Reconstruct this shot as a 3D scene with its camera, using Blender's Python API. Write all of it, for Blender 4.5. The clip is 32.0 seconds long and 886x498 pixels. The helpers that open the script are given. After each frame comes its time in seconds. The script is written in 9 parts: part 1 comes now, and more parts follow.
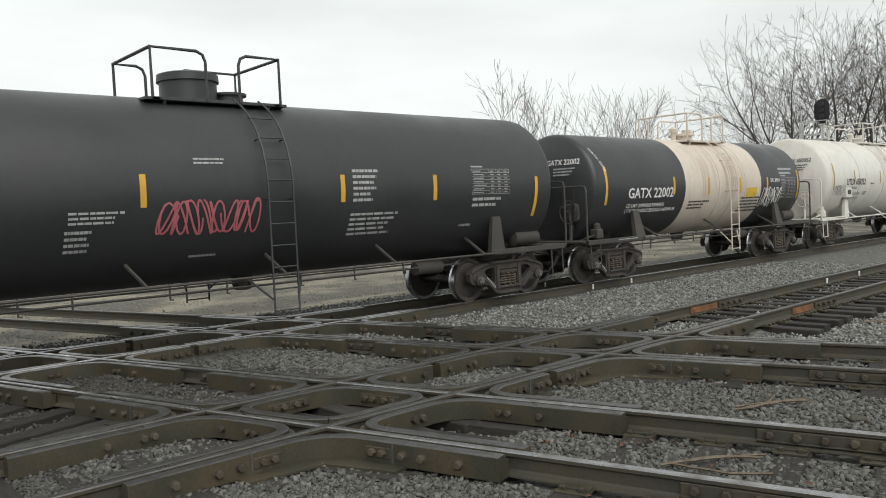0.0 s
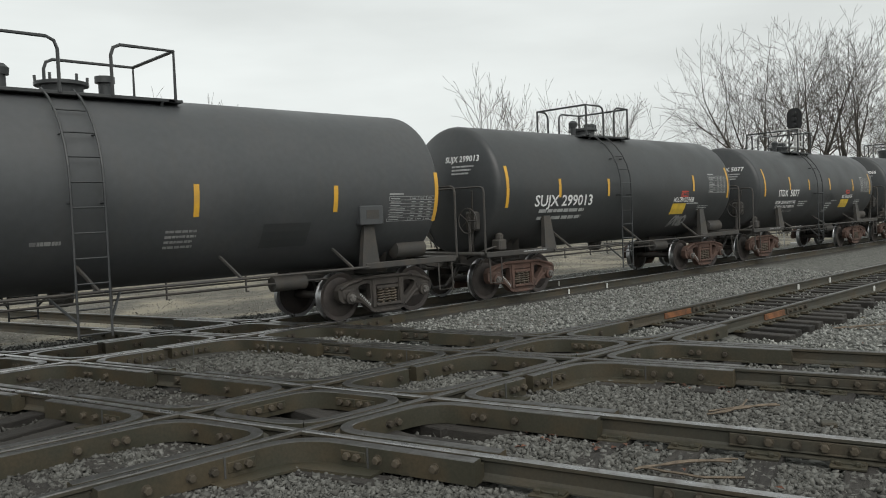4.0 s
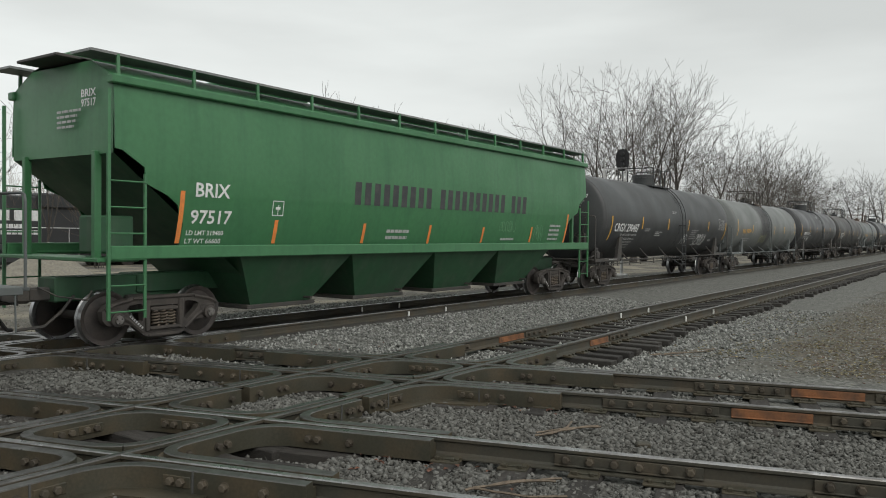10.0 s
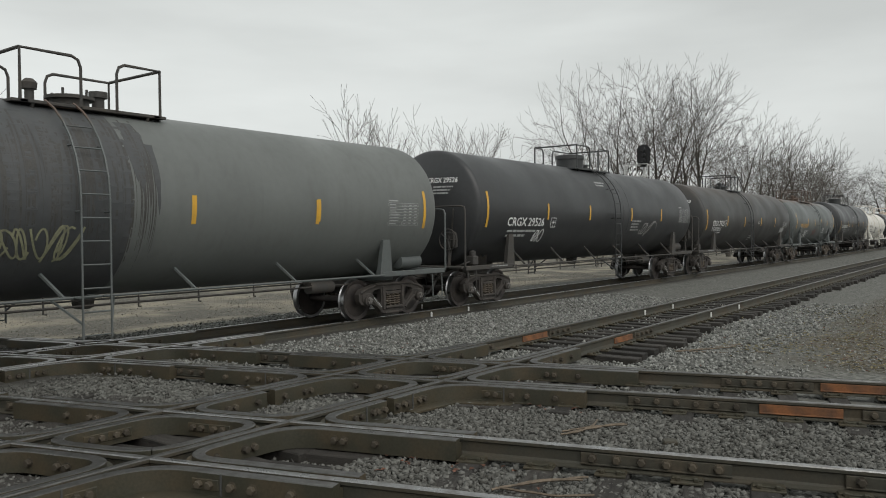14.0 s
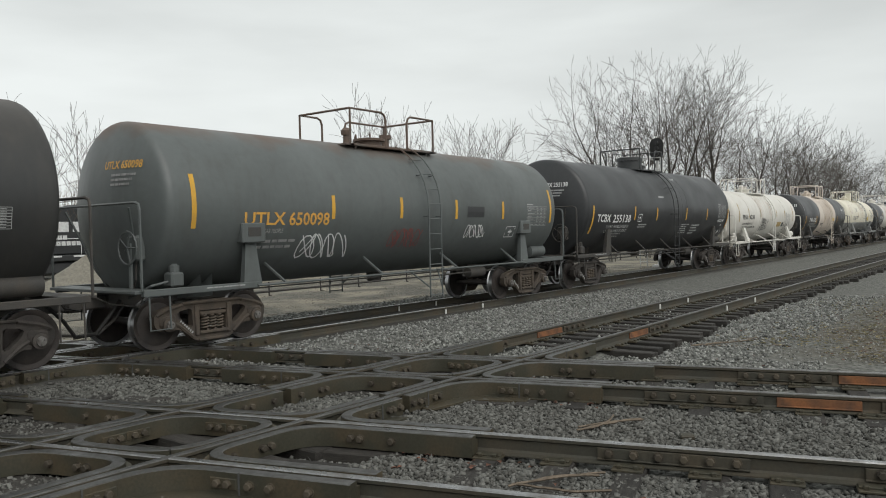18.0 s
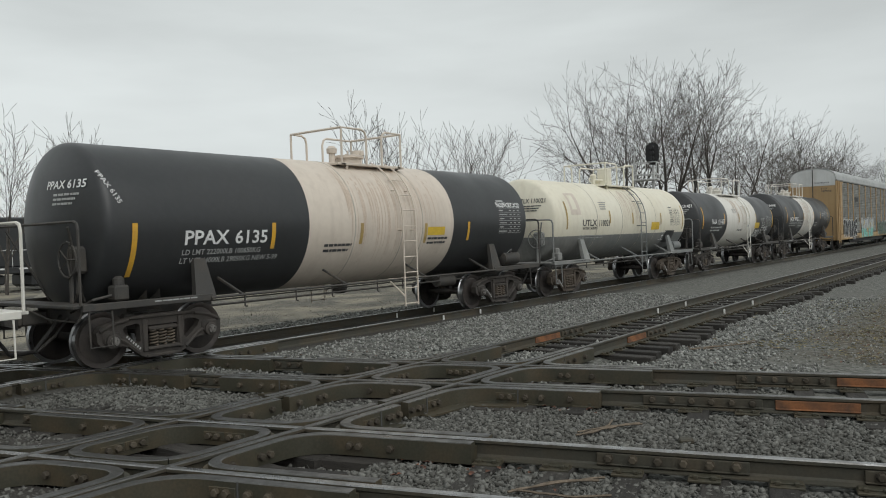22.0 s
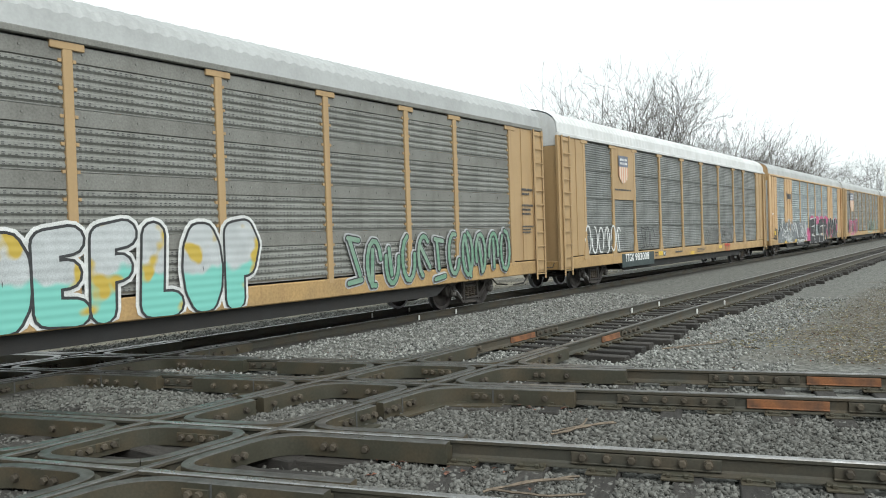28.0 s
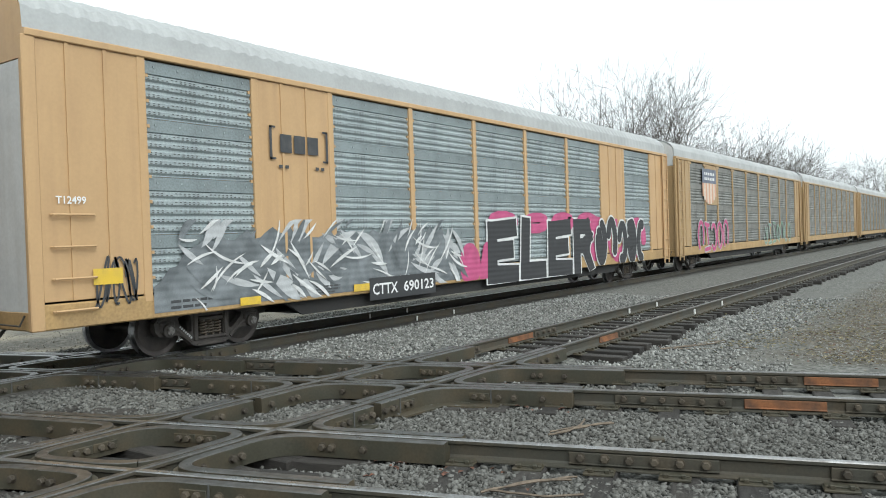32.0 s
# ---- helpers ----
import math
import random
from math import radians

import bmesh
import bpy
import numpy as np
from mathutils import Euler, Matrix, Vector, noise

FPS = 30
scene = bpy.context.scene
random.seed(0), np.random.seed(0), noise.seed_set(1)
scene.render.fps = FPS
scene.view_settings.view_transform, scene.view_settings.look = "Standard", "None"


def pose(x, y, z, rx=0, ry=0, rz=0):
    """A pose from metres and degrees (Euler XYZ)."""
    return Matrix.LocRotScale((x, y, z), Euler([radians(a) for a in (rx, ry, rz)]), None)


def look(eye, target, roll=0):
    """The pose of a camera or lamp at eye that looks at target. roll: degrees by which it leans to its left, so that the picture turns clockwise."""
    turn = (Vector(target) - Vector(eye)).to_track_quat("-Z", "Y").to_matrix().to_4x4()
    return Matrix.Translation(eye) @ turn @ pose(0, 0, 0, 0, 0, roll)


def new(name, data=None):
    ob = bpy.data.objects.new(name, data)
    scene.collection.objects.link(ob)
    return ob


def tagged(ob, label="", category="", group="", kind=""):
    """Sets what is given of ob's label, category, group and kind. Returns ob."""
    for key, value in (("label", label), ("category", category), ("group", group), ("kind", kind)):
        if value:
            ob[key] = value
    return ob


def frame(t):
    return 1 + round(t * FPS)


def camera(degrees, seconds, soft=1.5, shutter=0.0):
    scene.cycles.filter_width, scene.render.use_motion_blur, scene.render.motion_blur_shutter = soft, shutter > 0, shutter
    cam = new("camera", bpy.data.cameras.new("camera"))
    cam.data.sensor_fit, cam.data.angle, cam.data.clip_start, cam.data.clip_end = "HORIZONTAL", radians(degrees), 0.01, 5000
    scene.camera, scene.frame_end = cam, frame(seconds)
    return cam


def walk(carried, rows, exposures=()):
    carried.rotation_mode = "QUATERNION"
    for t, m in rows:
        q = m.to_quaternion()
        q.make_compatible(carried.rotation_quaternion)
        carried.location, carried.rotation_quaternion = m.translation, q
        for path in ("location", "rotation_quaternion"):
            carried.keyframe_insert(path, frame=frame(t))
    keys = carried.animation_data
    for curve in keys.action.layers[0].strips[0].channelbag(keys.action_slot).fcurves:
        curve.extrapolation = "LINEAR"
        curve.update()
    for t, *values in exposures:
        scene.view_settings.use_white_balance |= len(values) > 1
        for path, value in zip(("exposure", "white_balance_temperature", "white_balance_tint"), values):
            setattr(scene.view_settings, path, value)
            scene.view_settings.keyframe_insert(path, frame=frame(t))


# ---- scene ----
cam = camera(59.20, 32.0, soft=1.0)
PATH = [
    (0.0, pose(0, 0, 1.872, 87.28, 2.71, 48.05)),
    (0.5, pose(0, 0, 1.872, 87.29, 2.64, 47.89)),
    (1.0, pose(0, 0, 1.872, 87.31, 2.58, 47.66)),
    (1.5, pose(0, 0, 1.872, 87.39, 2.47, 47.34)),
    (2.0, pose(0, 0, 1.872, 87.43, 2.36, 47.04)),
    (2.5, pose(0, 0, 1.872, 87.47, 2.32, 46.85)),
    (3.0, pose(0, 0, 1.872, 87.52, 2.30, 46.74)),
    (3.5, pose(0, 0, 1.872, 87.52, 2.24, 46.56)),
    (5.5, pose(0, 0, 1.872, 87.42, 2.10, 46.08)),
    (6.0, pose(0, 0, 1.872, 87.44, 2.12, 46.05)),
    (6.5, pose(0, 0, 1.872, 87.60, 2.04, 45.71)),
    (7.0, pose(0, 0, 1.872, 87.94, 1.94, 45.17)),
    (7.5, pose(0, 0, 1.872, 88.31, 1.81, 44.69)),
    (8.0, pose(0, 0, 1.872, 88.29, 1.75, 44.45)),
    (8.5, pose(0, 0, 1.872, 88.31, 1.50, 43.33)),
    (8.6, pose(0, 0, 1.872, 88.43, 0.95, 41.19)),
    (8.7, pose(0, 0, 1.872, 88.58, 0.34, 39.06)),
    (8.8, pose(0, 0, 1.872, 88.70, -0.50, 37.02)),
    (8.9, pose(0, 0, 1.872, 88.81, -0.70, 36.07)),
    (9.0, pose(0, 0, 1.872, 88.83, -0.54, 35.52)),
    (9.5, pose(0, 0, 1.872, 88.87, -0.64, 34.89)),
    (10.0, pose(0, 0, 1.872, 88.87, -0.64, 34.93)),
    (10.5, pose(0, 0, 1.872, 88.84, -0.55, 34.94)),
    (11.0, pose(0, 0, 1.872, 88.80, -0.41, 35.08)),
    (11.5, pose(0, 0, 1.872, 88.79, -0.19, 35.31)),
    (12.0, pose(0, 0, 1.872, 88.81, 0.15, 35.75)),
    (12.5, pose(0, 0, 1.872, 88.87, 0.34, 36.17)),
    (13.0, pose(0, 0, 1.872, 88.87, 0.41, 36.32)),
    (13.5, pose(0, 0, 1.872, 88.86, 0.51, 36.49)),
    (14.0, pose(0, 0, 1.872, 88.88, 0.53, 36.49)),
    (14.5, pose(0, 0, 1.872, 88.88, 0.55, 36.52)),
    (16.5, pose(0, 0, 1.872, 88.37, 1.00, 37.05)),
    (17.0, pose(0, 0, 1.872, 88.39, 1.02, 37.03)),
    (17.5, pose(0, 0, 1.872, 88.47, 1.11, 37.10)),
    (18.0, pose(0, 0, 1.872, 88.68, 1.38, 37.45)),
    (18.5, pose(0, 0, 1.872, 88.83, 1.66, 37.80)),
    (19.0, pose(0, 0, 1.872, 88.91, 1.72, 37.90)),
    (19.5, pose(0, 0, 1.872, 88.98, 1.75, 37.96)),
    (20.0, pose(0, 0, 1.872, 89.01, 1.84, 37.95)),
    (20.5, pose(0, 0, 1.872, 89.08, 1.88, 37.95)),
    (21.0, pose(0, 0, 1.872, 89.09, 1.94, 37.79)),
    (21.5, pose(0, 0, 1.872, 89.10, 1.95, 37.57)),
    (22.0, pose(0, 0, 1.872, 89.13, 1.94, 37.23)),
    (22.5, pose(0, 0, 1.872, 89.16, 1.93, 36.74)),
    (23.0, pose(0, 0, 1.872, 89.21, 1.91, 36.25)),
    (23.5, pose(0, 0, 1.872, 89.15, 1.89, 36.10)),
    (24.0, pose(0, 0, 1.872, 89.13, 1.88, 36.00)),
    (24.5, pose(0, 0, 1.872, 89.16, 1.87, 35.90)),
    (25.0, pose(0, 0, 1.872, 89.23, 1.89, 35.82)),
    (25.5, pose(0, 0, 1.872, 89.27, 1.87, 35.77)),
    (27.5, pose(0, 0, 1.872, 89.13, 1.84, 35.45)),
    (28.0, pose(0, 0, 1.872, 89.07, 1.82, 35.44)),
    (28.5, pose(0, 0, 1.872, 89.02, 1.83, 35.41)),
    (29.0, pose(0, 0, 1.872, 89.02, 1.83, 35.38)),
    (29.5, pose(0, 0, 1.872, 89.02, 1.83, 35.35)),
    (30.0, pose(0, 0, 1.872, 89.03, 1.81, 35.34)),
    (30.5, pose(0, 0, 1.872, 89.07, 1.80, 35.33)),
    (31.0, pose(0, 0, 1.872, 89.08, 1.83, 35.31)),
    (31.5, pose(0, 0, 1.872, 89.08, 1.86, 35.30)),
    (32.0, pose(0, 0, 1.872, 89.10, 1.82, 35.28)),
]
# stops and white balance: the picture brightens and turns cooler when the pale cars pass
EXPOSURES = [(0, 0.42, 6500, 10), (1, 0.25, 6500, 10), (2, 0.15, 6500, 10), (3, 0.13, 6450, 9), (5.5, 0.38, 6500, 10), (7, 0.32, 6500, 10), (9, 0.2, 6500, 10), (11, 0.2, 6500, 10), (14.5, 0.05, 6500, 10),
             (18, 0.2, 6450, 10), (20, 0.16, 6450, 10), (22, 0.0, 6350, 9), (25.4, 0.05, 6300, 9), (27.5, 0.92, 6250, 7), (28.2, 0.92, 6250, 7), (29, 0.6, 6250, 8), (30, 0.72, 6200, 7), (31, 0.87, 6100, 7), (32, 0.95, 6100, 7)]
walk(cam, PATH, EXPOSURES)

# ---- sky and light: overcast winter afternoon ----
world = bpy.data.worlds.new("overcast_sky")
scene.world = world
world.use_nodes = True
wn, wl = world.node_tree.nodes, world.node_tree.links
wn.clear()
sky = wn.new("ShaderNodeTexSky")
sky.sky_type, sky.sun_disc = "NISHITA", False
sky.sun_elevation, sky.sun_rotation = radians(45), radians(112)
sky.air_density, sky.dust_density, sky.ozone_density = 1.0, 3.0, 1.0
grey = wn.new("ShaderNodeHueSaturation")
grey.inputs["Saturation"].default_value = 0.12
coord = wn.new("ShaderNodeTexCoord")
stretch = wn.new("ShaderNodeMapping")
stretch.inputs["Scale"].default_value = (1.0, 1.0, 4.5)
cloud = wn.new("ShaderNodeTexNoise")
cloud.inputs["Scale"].default_value, cloud.inputs["Detail"].default_value = 1.7, 5.0
shade = wn.new("ShaderNodeMapRange")
shade.inputs["From Min"].default_value, shade.inputs["From Max"].default_value = 0.3, 0.7
shade.inputs["To Min"].default_value, shade.inputs["To Max"].default_value = 6.6, 9.0
cover = wn.new("ShaderNodeCombineColor")
tint = wn.new("ShaderNodeMix")
tint.data_type, tint.blend_type = "RGBA", "MULTIPLY"
tint.inputs["Factor"].default_value = 1.0
tint.inputs["B"].default_value = (0.957, 1.0, 0.978, 1)
veil = wn.new("ShaderNodeMix")
veil.data_type = "RGBA"
veil.inputs["Factor"].default_value = 0.88
back = wn.new("ShaderNodeBackground")
back.inputs["Strength"].default_value = 0.092
wout = wn.new("ShaderNodeOutputWorld")
wl.new(sky.outputs[0], grey.inputs["Color"])
wl.new(coord.outputs["Generated"], stretch.inputs["Vector"])
wl.new(stretch.outputs[0], cloud.inputs["Vector"])
# the cloud is a little thinner across the line than along it
parts_of = wn.new("ShaderNodeSeparateXYZ")
across, lean = wn.new("ShaderNodeMath"), wn.new("ShaderNodeMath")
across.operation, lean.operation = "ABSOLUTE", "MULTIPLY_ADD"
lean.inputs[1].default_value = 0.4
less = wn.new("ShaderNodeMath")
less.operation = "SUBTRACT"
less.inputs[1].default_value = 0.24
wl.new(coord.outputs["Generated"], parts_of.inputs[0])
wl.new(parts_of.outputs["X"], across.inputs[0])
wl.new(across.outputs[0], lean.inputs[0])
wl.new(cloud.outputs["Fac"], lean.inputs[2])
wl.new(lean.outputs[0], less.inputs[0])
wl.new(less.outputs[0], shade.inputs["Value"])
for band in ("Red", "Green", "Blue"):
    wl.new(shade.outputs[0], cover.inputs[band])
wl.new(cover.outputs[0], tint.inputs["A"])
wl.new(grey.outputs[0], veil.inputs["A"])
wl.new(tint.outputs["Result"], veil.inputs["B"])
wl.new(veil.outputs["Result"], back.inputs["Color"])
wl.new(back.outputs[0], wout.inputs["Surface"])

sun = new("sun", bpy.data.lights.new("sun", "SUN"))
sun.data.energy, sun.data.angle, sun.data.color = 1.3, radians(50), (1.0, 0.97, 0.92)
sun.matrix_world = look((0, 0, 50), (-20, 8, 28))


# ---- materials ----
def colour(c):
    return (c[0], c[1], c[2], 1)


def material(name, base, other=None, rough=0.6, metal=0.0, scale=2.5, grain=45.0, mixlo=0.42, mixhi=0.68, bump=0.25, step=0.004,
             streak=None, streak_amount=0.5, island=0.0, rand=0.0, spec=0.5, squash=(1, 1, 1), speck=0.16, top=None):
    """Painted or raw surface: two colours blended by coarse noise, grain in colour, gloss and relief, and runs of grime."""
    m = bpy.data.materials.new(name)
    m.use_nodes = True
    n, l = m.node_tree.nodes, m.node_tree.links
    n.clear()
    out = n.new("ShaderNodeOutputMaterial")
    b = n.new("ShaderNodeBsdfPrincipled")
    tc_ = n.new("ShaderNodeTexCoord")
    mp = n.new("ShaderNodeMapping")
    mp.inputs["Scale"].default_value = squash
    l.new(tc_.outputs["Object"], mp.inputs["Vector"])
    big = n.new("ShaderNodeTexNoise")
    big.inputs["Scale"].default_value, big.inputs["Detail"].default_value = scale, 4.0
    l.new(mp.outputs[0], big.inputs["Vector"])
    fine = n.new("ShaderNodeTexNoise")
    fine.inputs["Scale"].default_value, fine.inputs["Detail"].default_value = grain, 3.0
    l.new(mp.outputs[0], fine.inputs["Vector"])
    mr = n.new("ShaderNodeMapRange")
    mr.inputs["From Min"].default_value, mr.inputs["From Max"].default_value = mixlo, mixhi
    l.new(big.outputs["Fac"], mr.inputs["Value"])
    mx = n.new("ShaderNodeMix")
    mx.data_type = "RGBA"
    other = other or tuple(0.72 * v for v in base)
    mx.inputs["A"].default_value, mx.inputs["B"].default_value = colour(base), colour(other)
    l.new(mr.outputs[0], mx.inputs["Factor"])
    last = mx.outputs["Result"]
    if streak:
        run = n.new("ShaderNodeMapping")
        run.inputs["Scale"].default_value = (5.0, 5.0, 0.35)
        l.new(tc_.outputs["Object"], run.inputs["Vector"])
        sn = n.new("ShaderNodeTexNoise")
        sn.inputs["Scale"].default_value, sn.inputs["Detail"].default_value = 1.0, 6.0
        l.new(run.outputs[0], sn.inputs["Vector"])
        sr = n.new("ShaderNodeMapRange")
        sr.inputs["From Min"].default_value, sr.inputs["From Max"].default_value = 0.5, 0.75
        sr.inputs["To Max"].default_value = streak_amount
        l.new(sn.outputs["Fac"], sr.inputs["Value"])
        sm = n.new("ShaderNodeMix")
        sm.data_type = "RGBA"
        sm.inputs["B"].default_value = colour(streak)
        l.new(sr.outputs[0], sm.inputs["Factor"])
        l.new(last, sm.inputs["A"])
        last = sm.outputs["Result"]
    if top:
        # dust and rust that settled on the upper side
        sp = n.new("ShaderNodeSeparateXYZ")
        l.new(tc_.outputs["Object"], sp.inputs[0])
        ad = n.new("ShaderNodeMath")
        ad.operation = "MULTIPLY_ADD"
        ad.inputs[1].default_value = 1.6
        l.new(big.outputs["Fac"], ad.inputs[0]), l.new(sp.outputs["Z"], ad.inputs[2])
        tr = n.new("ShaderNodeMapRange")
        tr.inputs["From Min"].default_value, tr.inputs["From Max"].default_value = top[1] + 0.8, top[2] + 0.8
        tr.inputs["To Max"].default_value = top[3]
        l.new(ad.outputs[0], tr.inputs["Value"])
        tm = n.new("ShaderNodeMix")
        tm.data_type = "RGBA"
        tm.inputs["B"].default_value = colour(top[0])
        l.new(tr.outputs[0], tm.inputs["Factor"])
        l.new(last, tm.inputs["A"])
        last = tm.outputs["Result"]
    hv = n.new("ShaderNodeHueSaturation")
    l.new(last, hv.inputs["Color"])
    va = n.new("ShaderNodeMapRange")
    va.inputs["To Min"].default_value, va.inputs["To Max"].default_value = 1 - speck, 1 + speck
    va.inputs["From Min"].default_value, va.inputs["From Max"].default_value = 0.3, 0.7
    l.new(fine.outputs["Fac"], va.inputs["Value"])
    val = va.outputs[0]
    if island or rand:
        src = n.new("ShaderNodeNewGeometry").outputs["Random Per Island"] if island else n.new("ShaderNodeObjectInfo").outputs["Random"]
        ri = n.new("ShaderNodeMapRange")
        amount = island or rand
        ri.inputs["To Min"].default_value, ri.inputs["To Max"].default_value = 1 - amount, 1 + amount
        l.new(src, ri.inputs["Value"])
        mul = n.new("ShaderNodeMath")
        mul.operation = "MULTIPLY"
        l.new(val, mul.inputs[0]), l.new(ri.outputs[0], mul.inputs[1])
        val = mul.outputs[0]
    l.new(val, hv.inputs["Value"])
    l.new(hv.outputs[0], b.inputs["Base Color"])
    rr = n.new("ShaderNodeMapRange")
    rr.inputs["From Min"].default_value, rr.inputs["From Max"].default_value = 0.3, 0.7
    rr.inputs["To Min"].default_value, rr.inputs["To Max"].default_value = max(0.05, rough - 0.1), min(1, rough + 0.12)
    l.new(big.outputs["Fac"], rr.inputs["Value"])
    l.new(rr.outputs[0], b.inputs["Roughness"])
    b.inputs["Metallic"].default_value = metal
    b.inputs["Specular IOR Level"].default_value = spec
    if bump:
        bp = n.new("ShaderNodeBump")
        bp.inputs["Strength"].default_value, bp.inputs["Distance"].default_value = bump, step
        l.new(fine.outputs["Fac"], bp.inputs["Height"])
        l.new(bp.outputs[0], b.inputs["Normal"])
    l.new(b.outputs[0], out.inputs["Surface"])
    return m


M = {}
M["black"] = material("black_tank_paint", (0.0355, 0.0386, 0.0402), (0.0465, 0.048, 0.0482), rough=0.48, scale=0.7, grain=9, bump=0.05, streak=(0.05, 0.047, 0.043), streak_amount=0.3, speck=0.07)
M["jet"] = material("fresh_black_paint", (0.0285, 0.0305, 0.0325), (0.037, 0.0378, 0.0395), rough=0.42, scale=0.7, grain=9, mixlo=0.3, mixhi=0.8, bump=0.04, streak=(0.046, 0.044, 0.041), streak_amount=0.15, speck=0.07)
M["charcoal"] = material("charcoal_tank_paint", (0.056, 0.0595, 0.062), (0.068, 0.07, 0.072), rough=0.5, scale=0.7, grain=9, bump=0.05, streak=(0.07, 0.066, 0.06), streak_amount=0.3, speck=0.07)
M["brownblack"] = material("weathered_black_paint", (0.031, 0.032, 0.0318), (0.0405, 0.039, 0.0366), rough=0.5, scale=0.8, grain=9, mixlo=0.3, mixhi=0.8, bump=0.05, streak=(0.062, 0.057, 0.051), streak_amount=0.35, speck=0.05, top=((0.085, 0.068, 0.056), 3.3, 4.0, 0.5))
M["grey"] = material("grey_tank_paint", (0.15, 0.16, 0.165), (0.11, 0.12, 0.125), rough=0.5, scale=0.6, grain=8, bump=0.05, streak=(0.07, 0.07, 0.066), streak_amount=0.5, speck=0.07, top=((0.2, 0.125, 0.075), 3.45, 3.9, 0.75))
M["midgrey"] = material("slate_grey_tank_paint", (0.105, 0.117, 0.115), (0.083, 0.092, 0.09), rough=0.5, scale=0.6, grain=8, mixlo=0.3, mixhi=0.8, bump=0.05, streak=(0.06, 0.058, 0.052), streak_amount=0.3, speck=0.05, top=((0.11, 0.065, 0.043), 3.55, 3.85, 0.8))
M["greygreen"] = material("dull_green_grey_paint", (0.138, 0.147, 0.14), (0.115, 0.123, 0.118), rough=0.5, scale=0.6, grain=8, mixlo=0.3, mixhi=0.8, bump=0.04, streak=(0.066, 0.066, 0.06), streak_amount=0.25, speck=0.04)
M["white"] = material("white_tank_paint", (0.67, 0.655, 0.605), (0.61, 0.59, 0.54), rough=0.45, scale=0.5, grain=8, mixlo=0.3, mixhi=0.75, bump=0.03, streak=(0.36, 0.31, 0.25), streak_amount=0.28, speck=0.03, top=((0.48, 0.41, 0.33), 3.4, 4.1, 0.35))
M["cream"] = material("aged_white_tank_paint", (0.72, 0.69, 0.58), (0.66, 0.62, 0.5), rough=0.5, scale=0.5, grain=8, mixlo=0.3, mixhi=0.75, bump=0.03, streak=(0.45, 0.37, 0.28), streak_amount=0.25, speck=0.03)
M["pale"] = material("dirty_white_band_paint", (0.62, 0.55, 0.47), (0.55, 0.48, 0.41), rough=0.5, scale=0.6, grain=8, mixlo=0.3, mixhi=0.75, bump=0.03, streak=(0.34, 0.27, 0.22), streak_amount=0.3, speck=0.03)
M["rustrun"] = material("thin_rust_run", (0.5, 0.41, 0.33), (0.55, 0.46, 0.38), rough=0.6, scale=3, grain=30, bump=0.02, speck=0.1)
M["sootrun"] = material("soot_run", (0.05, 0.048, 0.045), (0.066, 0.064, 0.06), rough=0.6, scale=3, grain=30, bump=0.02, speck=0.1)
M["seam"] = material("dull_seam_line", (0.38, 0.35, 0.3), (0.46, 0.43, 0.38), rough=0.6, scale=3, grain=30, bump=0.02)
M["lowgrey"] = material("grey_lower_tank_paint", (0.16, 0.17, 0.17), (0.2, 0.2, 0.19), rough=0.5, scale=0.6, grain=8, bump=0.04, streak=(0.32, 0.32, 0.3), streak_amount=0.35, speck=0.07)
M["rust"] = material("rusty_brown_steel", (0.062, 0.053, 0.046), (0.041, 0.037, 0.034), rough=0.8, scale=3, grain=50, bump=0.35)
M["redrust"] = material("red_rusted_steel", (0.115, 0.066, 0.05), (0.07, 0.048, 0.04), rough=0.85, scale=3, grain=50, bump=0.4)
M["tanrust"] = material("tan_rusted_steel", (0.092, 0.072, 0.054), (0.058, 0.049, 0.042), rough=0.85, scale=3, grain=50, bump=0.4)
M["spring"] = material("rusty_spring_steel", (0.12, 0.095, 0.07), (0.075, 0.062, 0.05), rough=0.7, scale=6, grain=50, bump=0.2)
# near-black for undersides: the shade below the cars put into the colour
M["underblack"] = material("shaded_underside_black", (0.02, 0.0195, 0.019), (0.03, 0.028, 0.026), rough=0.85, scale=3, grain=50, bump=0.2)
M["grime"] = material("grimy_dark_steel", (0.046, 0.0435, 0.0405), (0.068, 0.06, 0.051), rough=0.68, scale=4, grain=60, bump=0.3)
M["bearing"] = material("bearing_cap_steel", (0.2, 0.19, 0.18), (0.12, 0.11, 0.1), rough=0.5, metal=0.4, scale=8, grain=50, bump=0.1)
M["wheel"] = material("brown_wheel_steel", (0.06, 0.05, 0.045), (0.04, 0.036, 0.034), rough=0.6, metal=0.3, scale=4, grain=50, bump=0.2)
M["tread"] = material("polished_wheel_rim", (0.42, 0.42, 0.43), (0.3, 0.3, 0.3), rough=0.35, metal=1.0, scale=6, grain=60, bump=0.05)
M["yellow"] = material("yellow_reflective_tape", (0.64, 0.36, 0.04), (0.54, 0.31, 0.05), rough=0.4, scale=4, grain=70, bump=0.05, speck=0.06)
M["oldtape"] = material("weathered_tan_tape", (0.42, 0.3, 0.1), (0.32, 0.23, 0.1), rough=0.5, scale=4, grain=70, bump=0.05)
M["letter"] = material("white_stencil_paint", (0.72, 0.73, 0.72), (0.6, 0.6, 0.6), rough=0.6, scale=6, grain=80, bump=0.02)
M["stencil"] = material("small_stencil_paint", (0.4, 0.41, 0.4), (0.3, 0.305, 0.3), rough=0.65, scale=6, grain=80, bump=0.02)
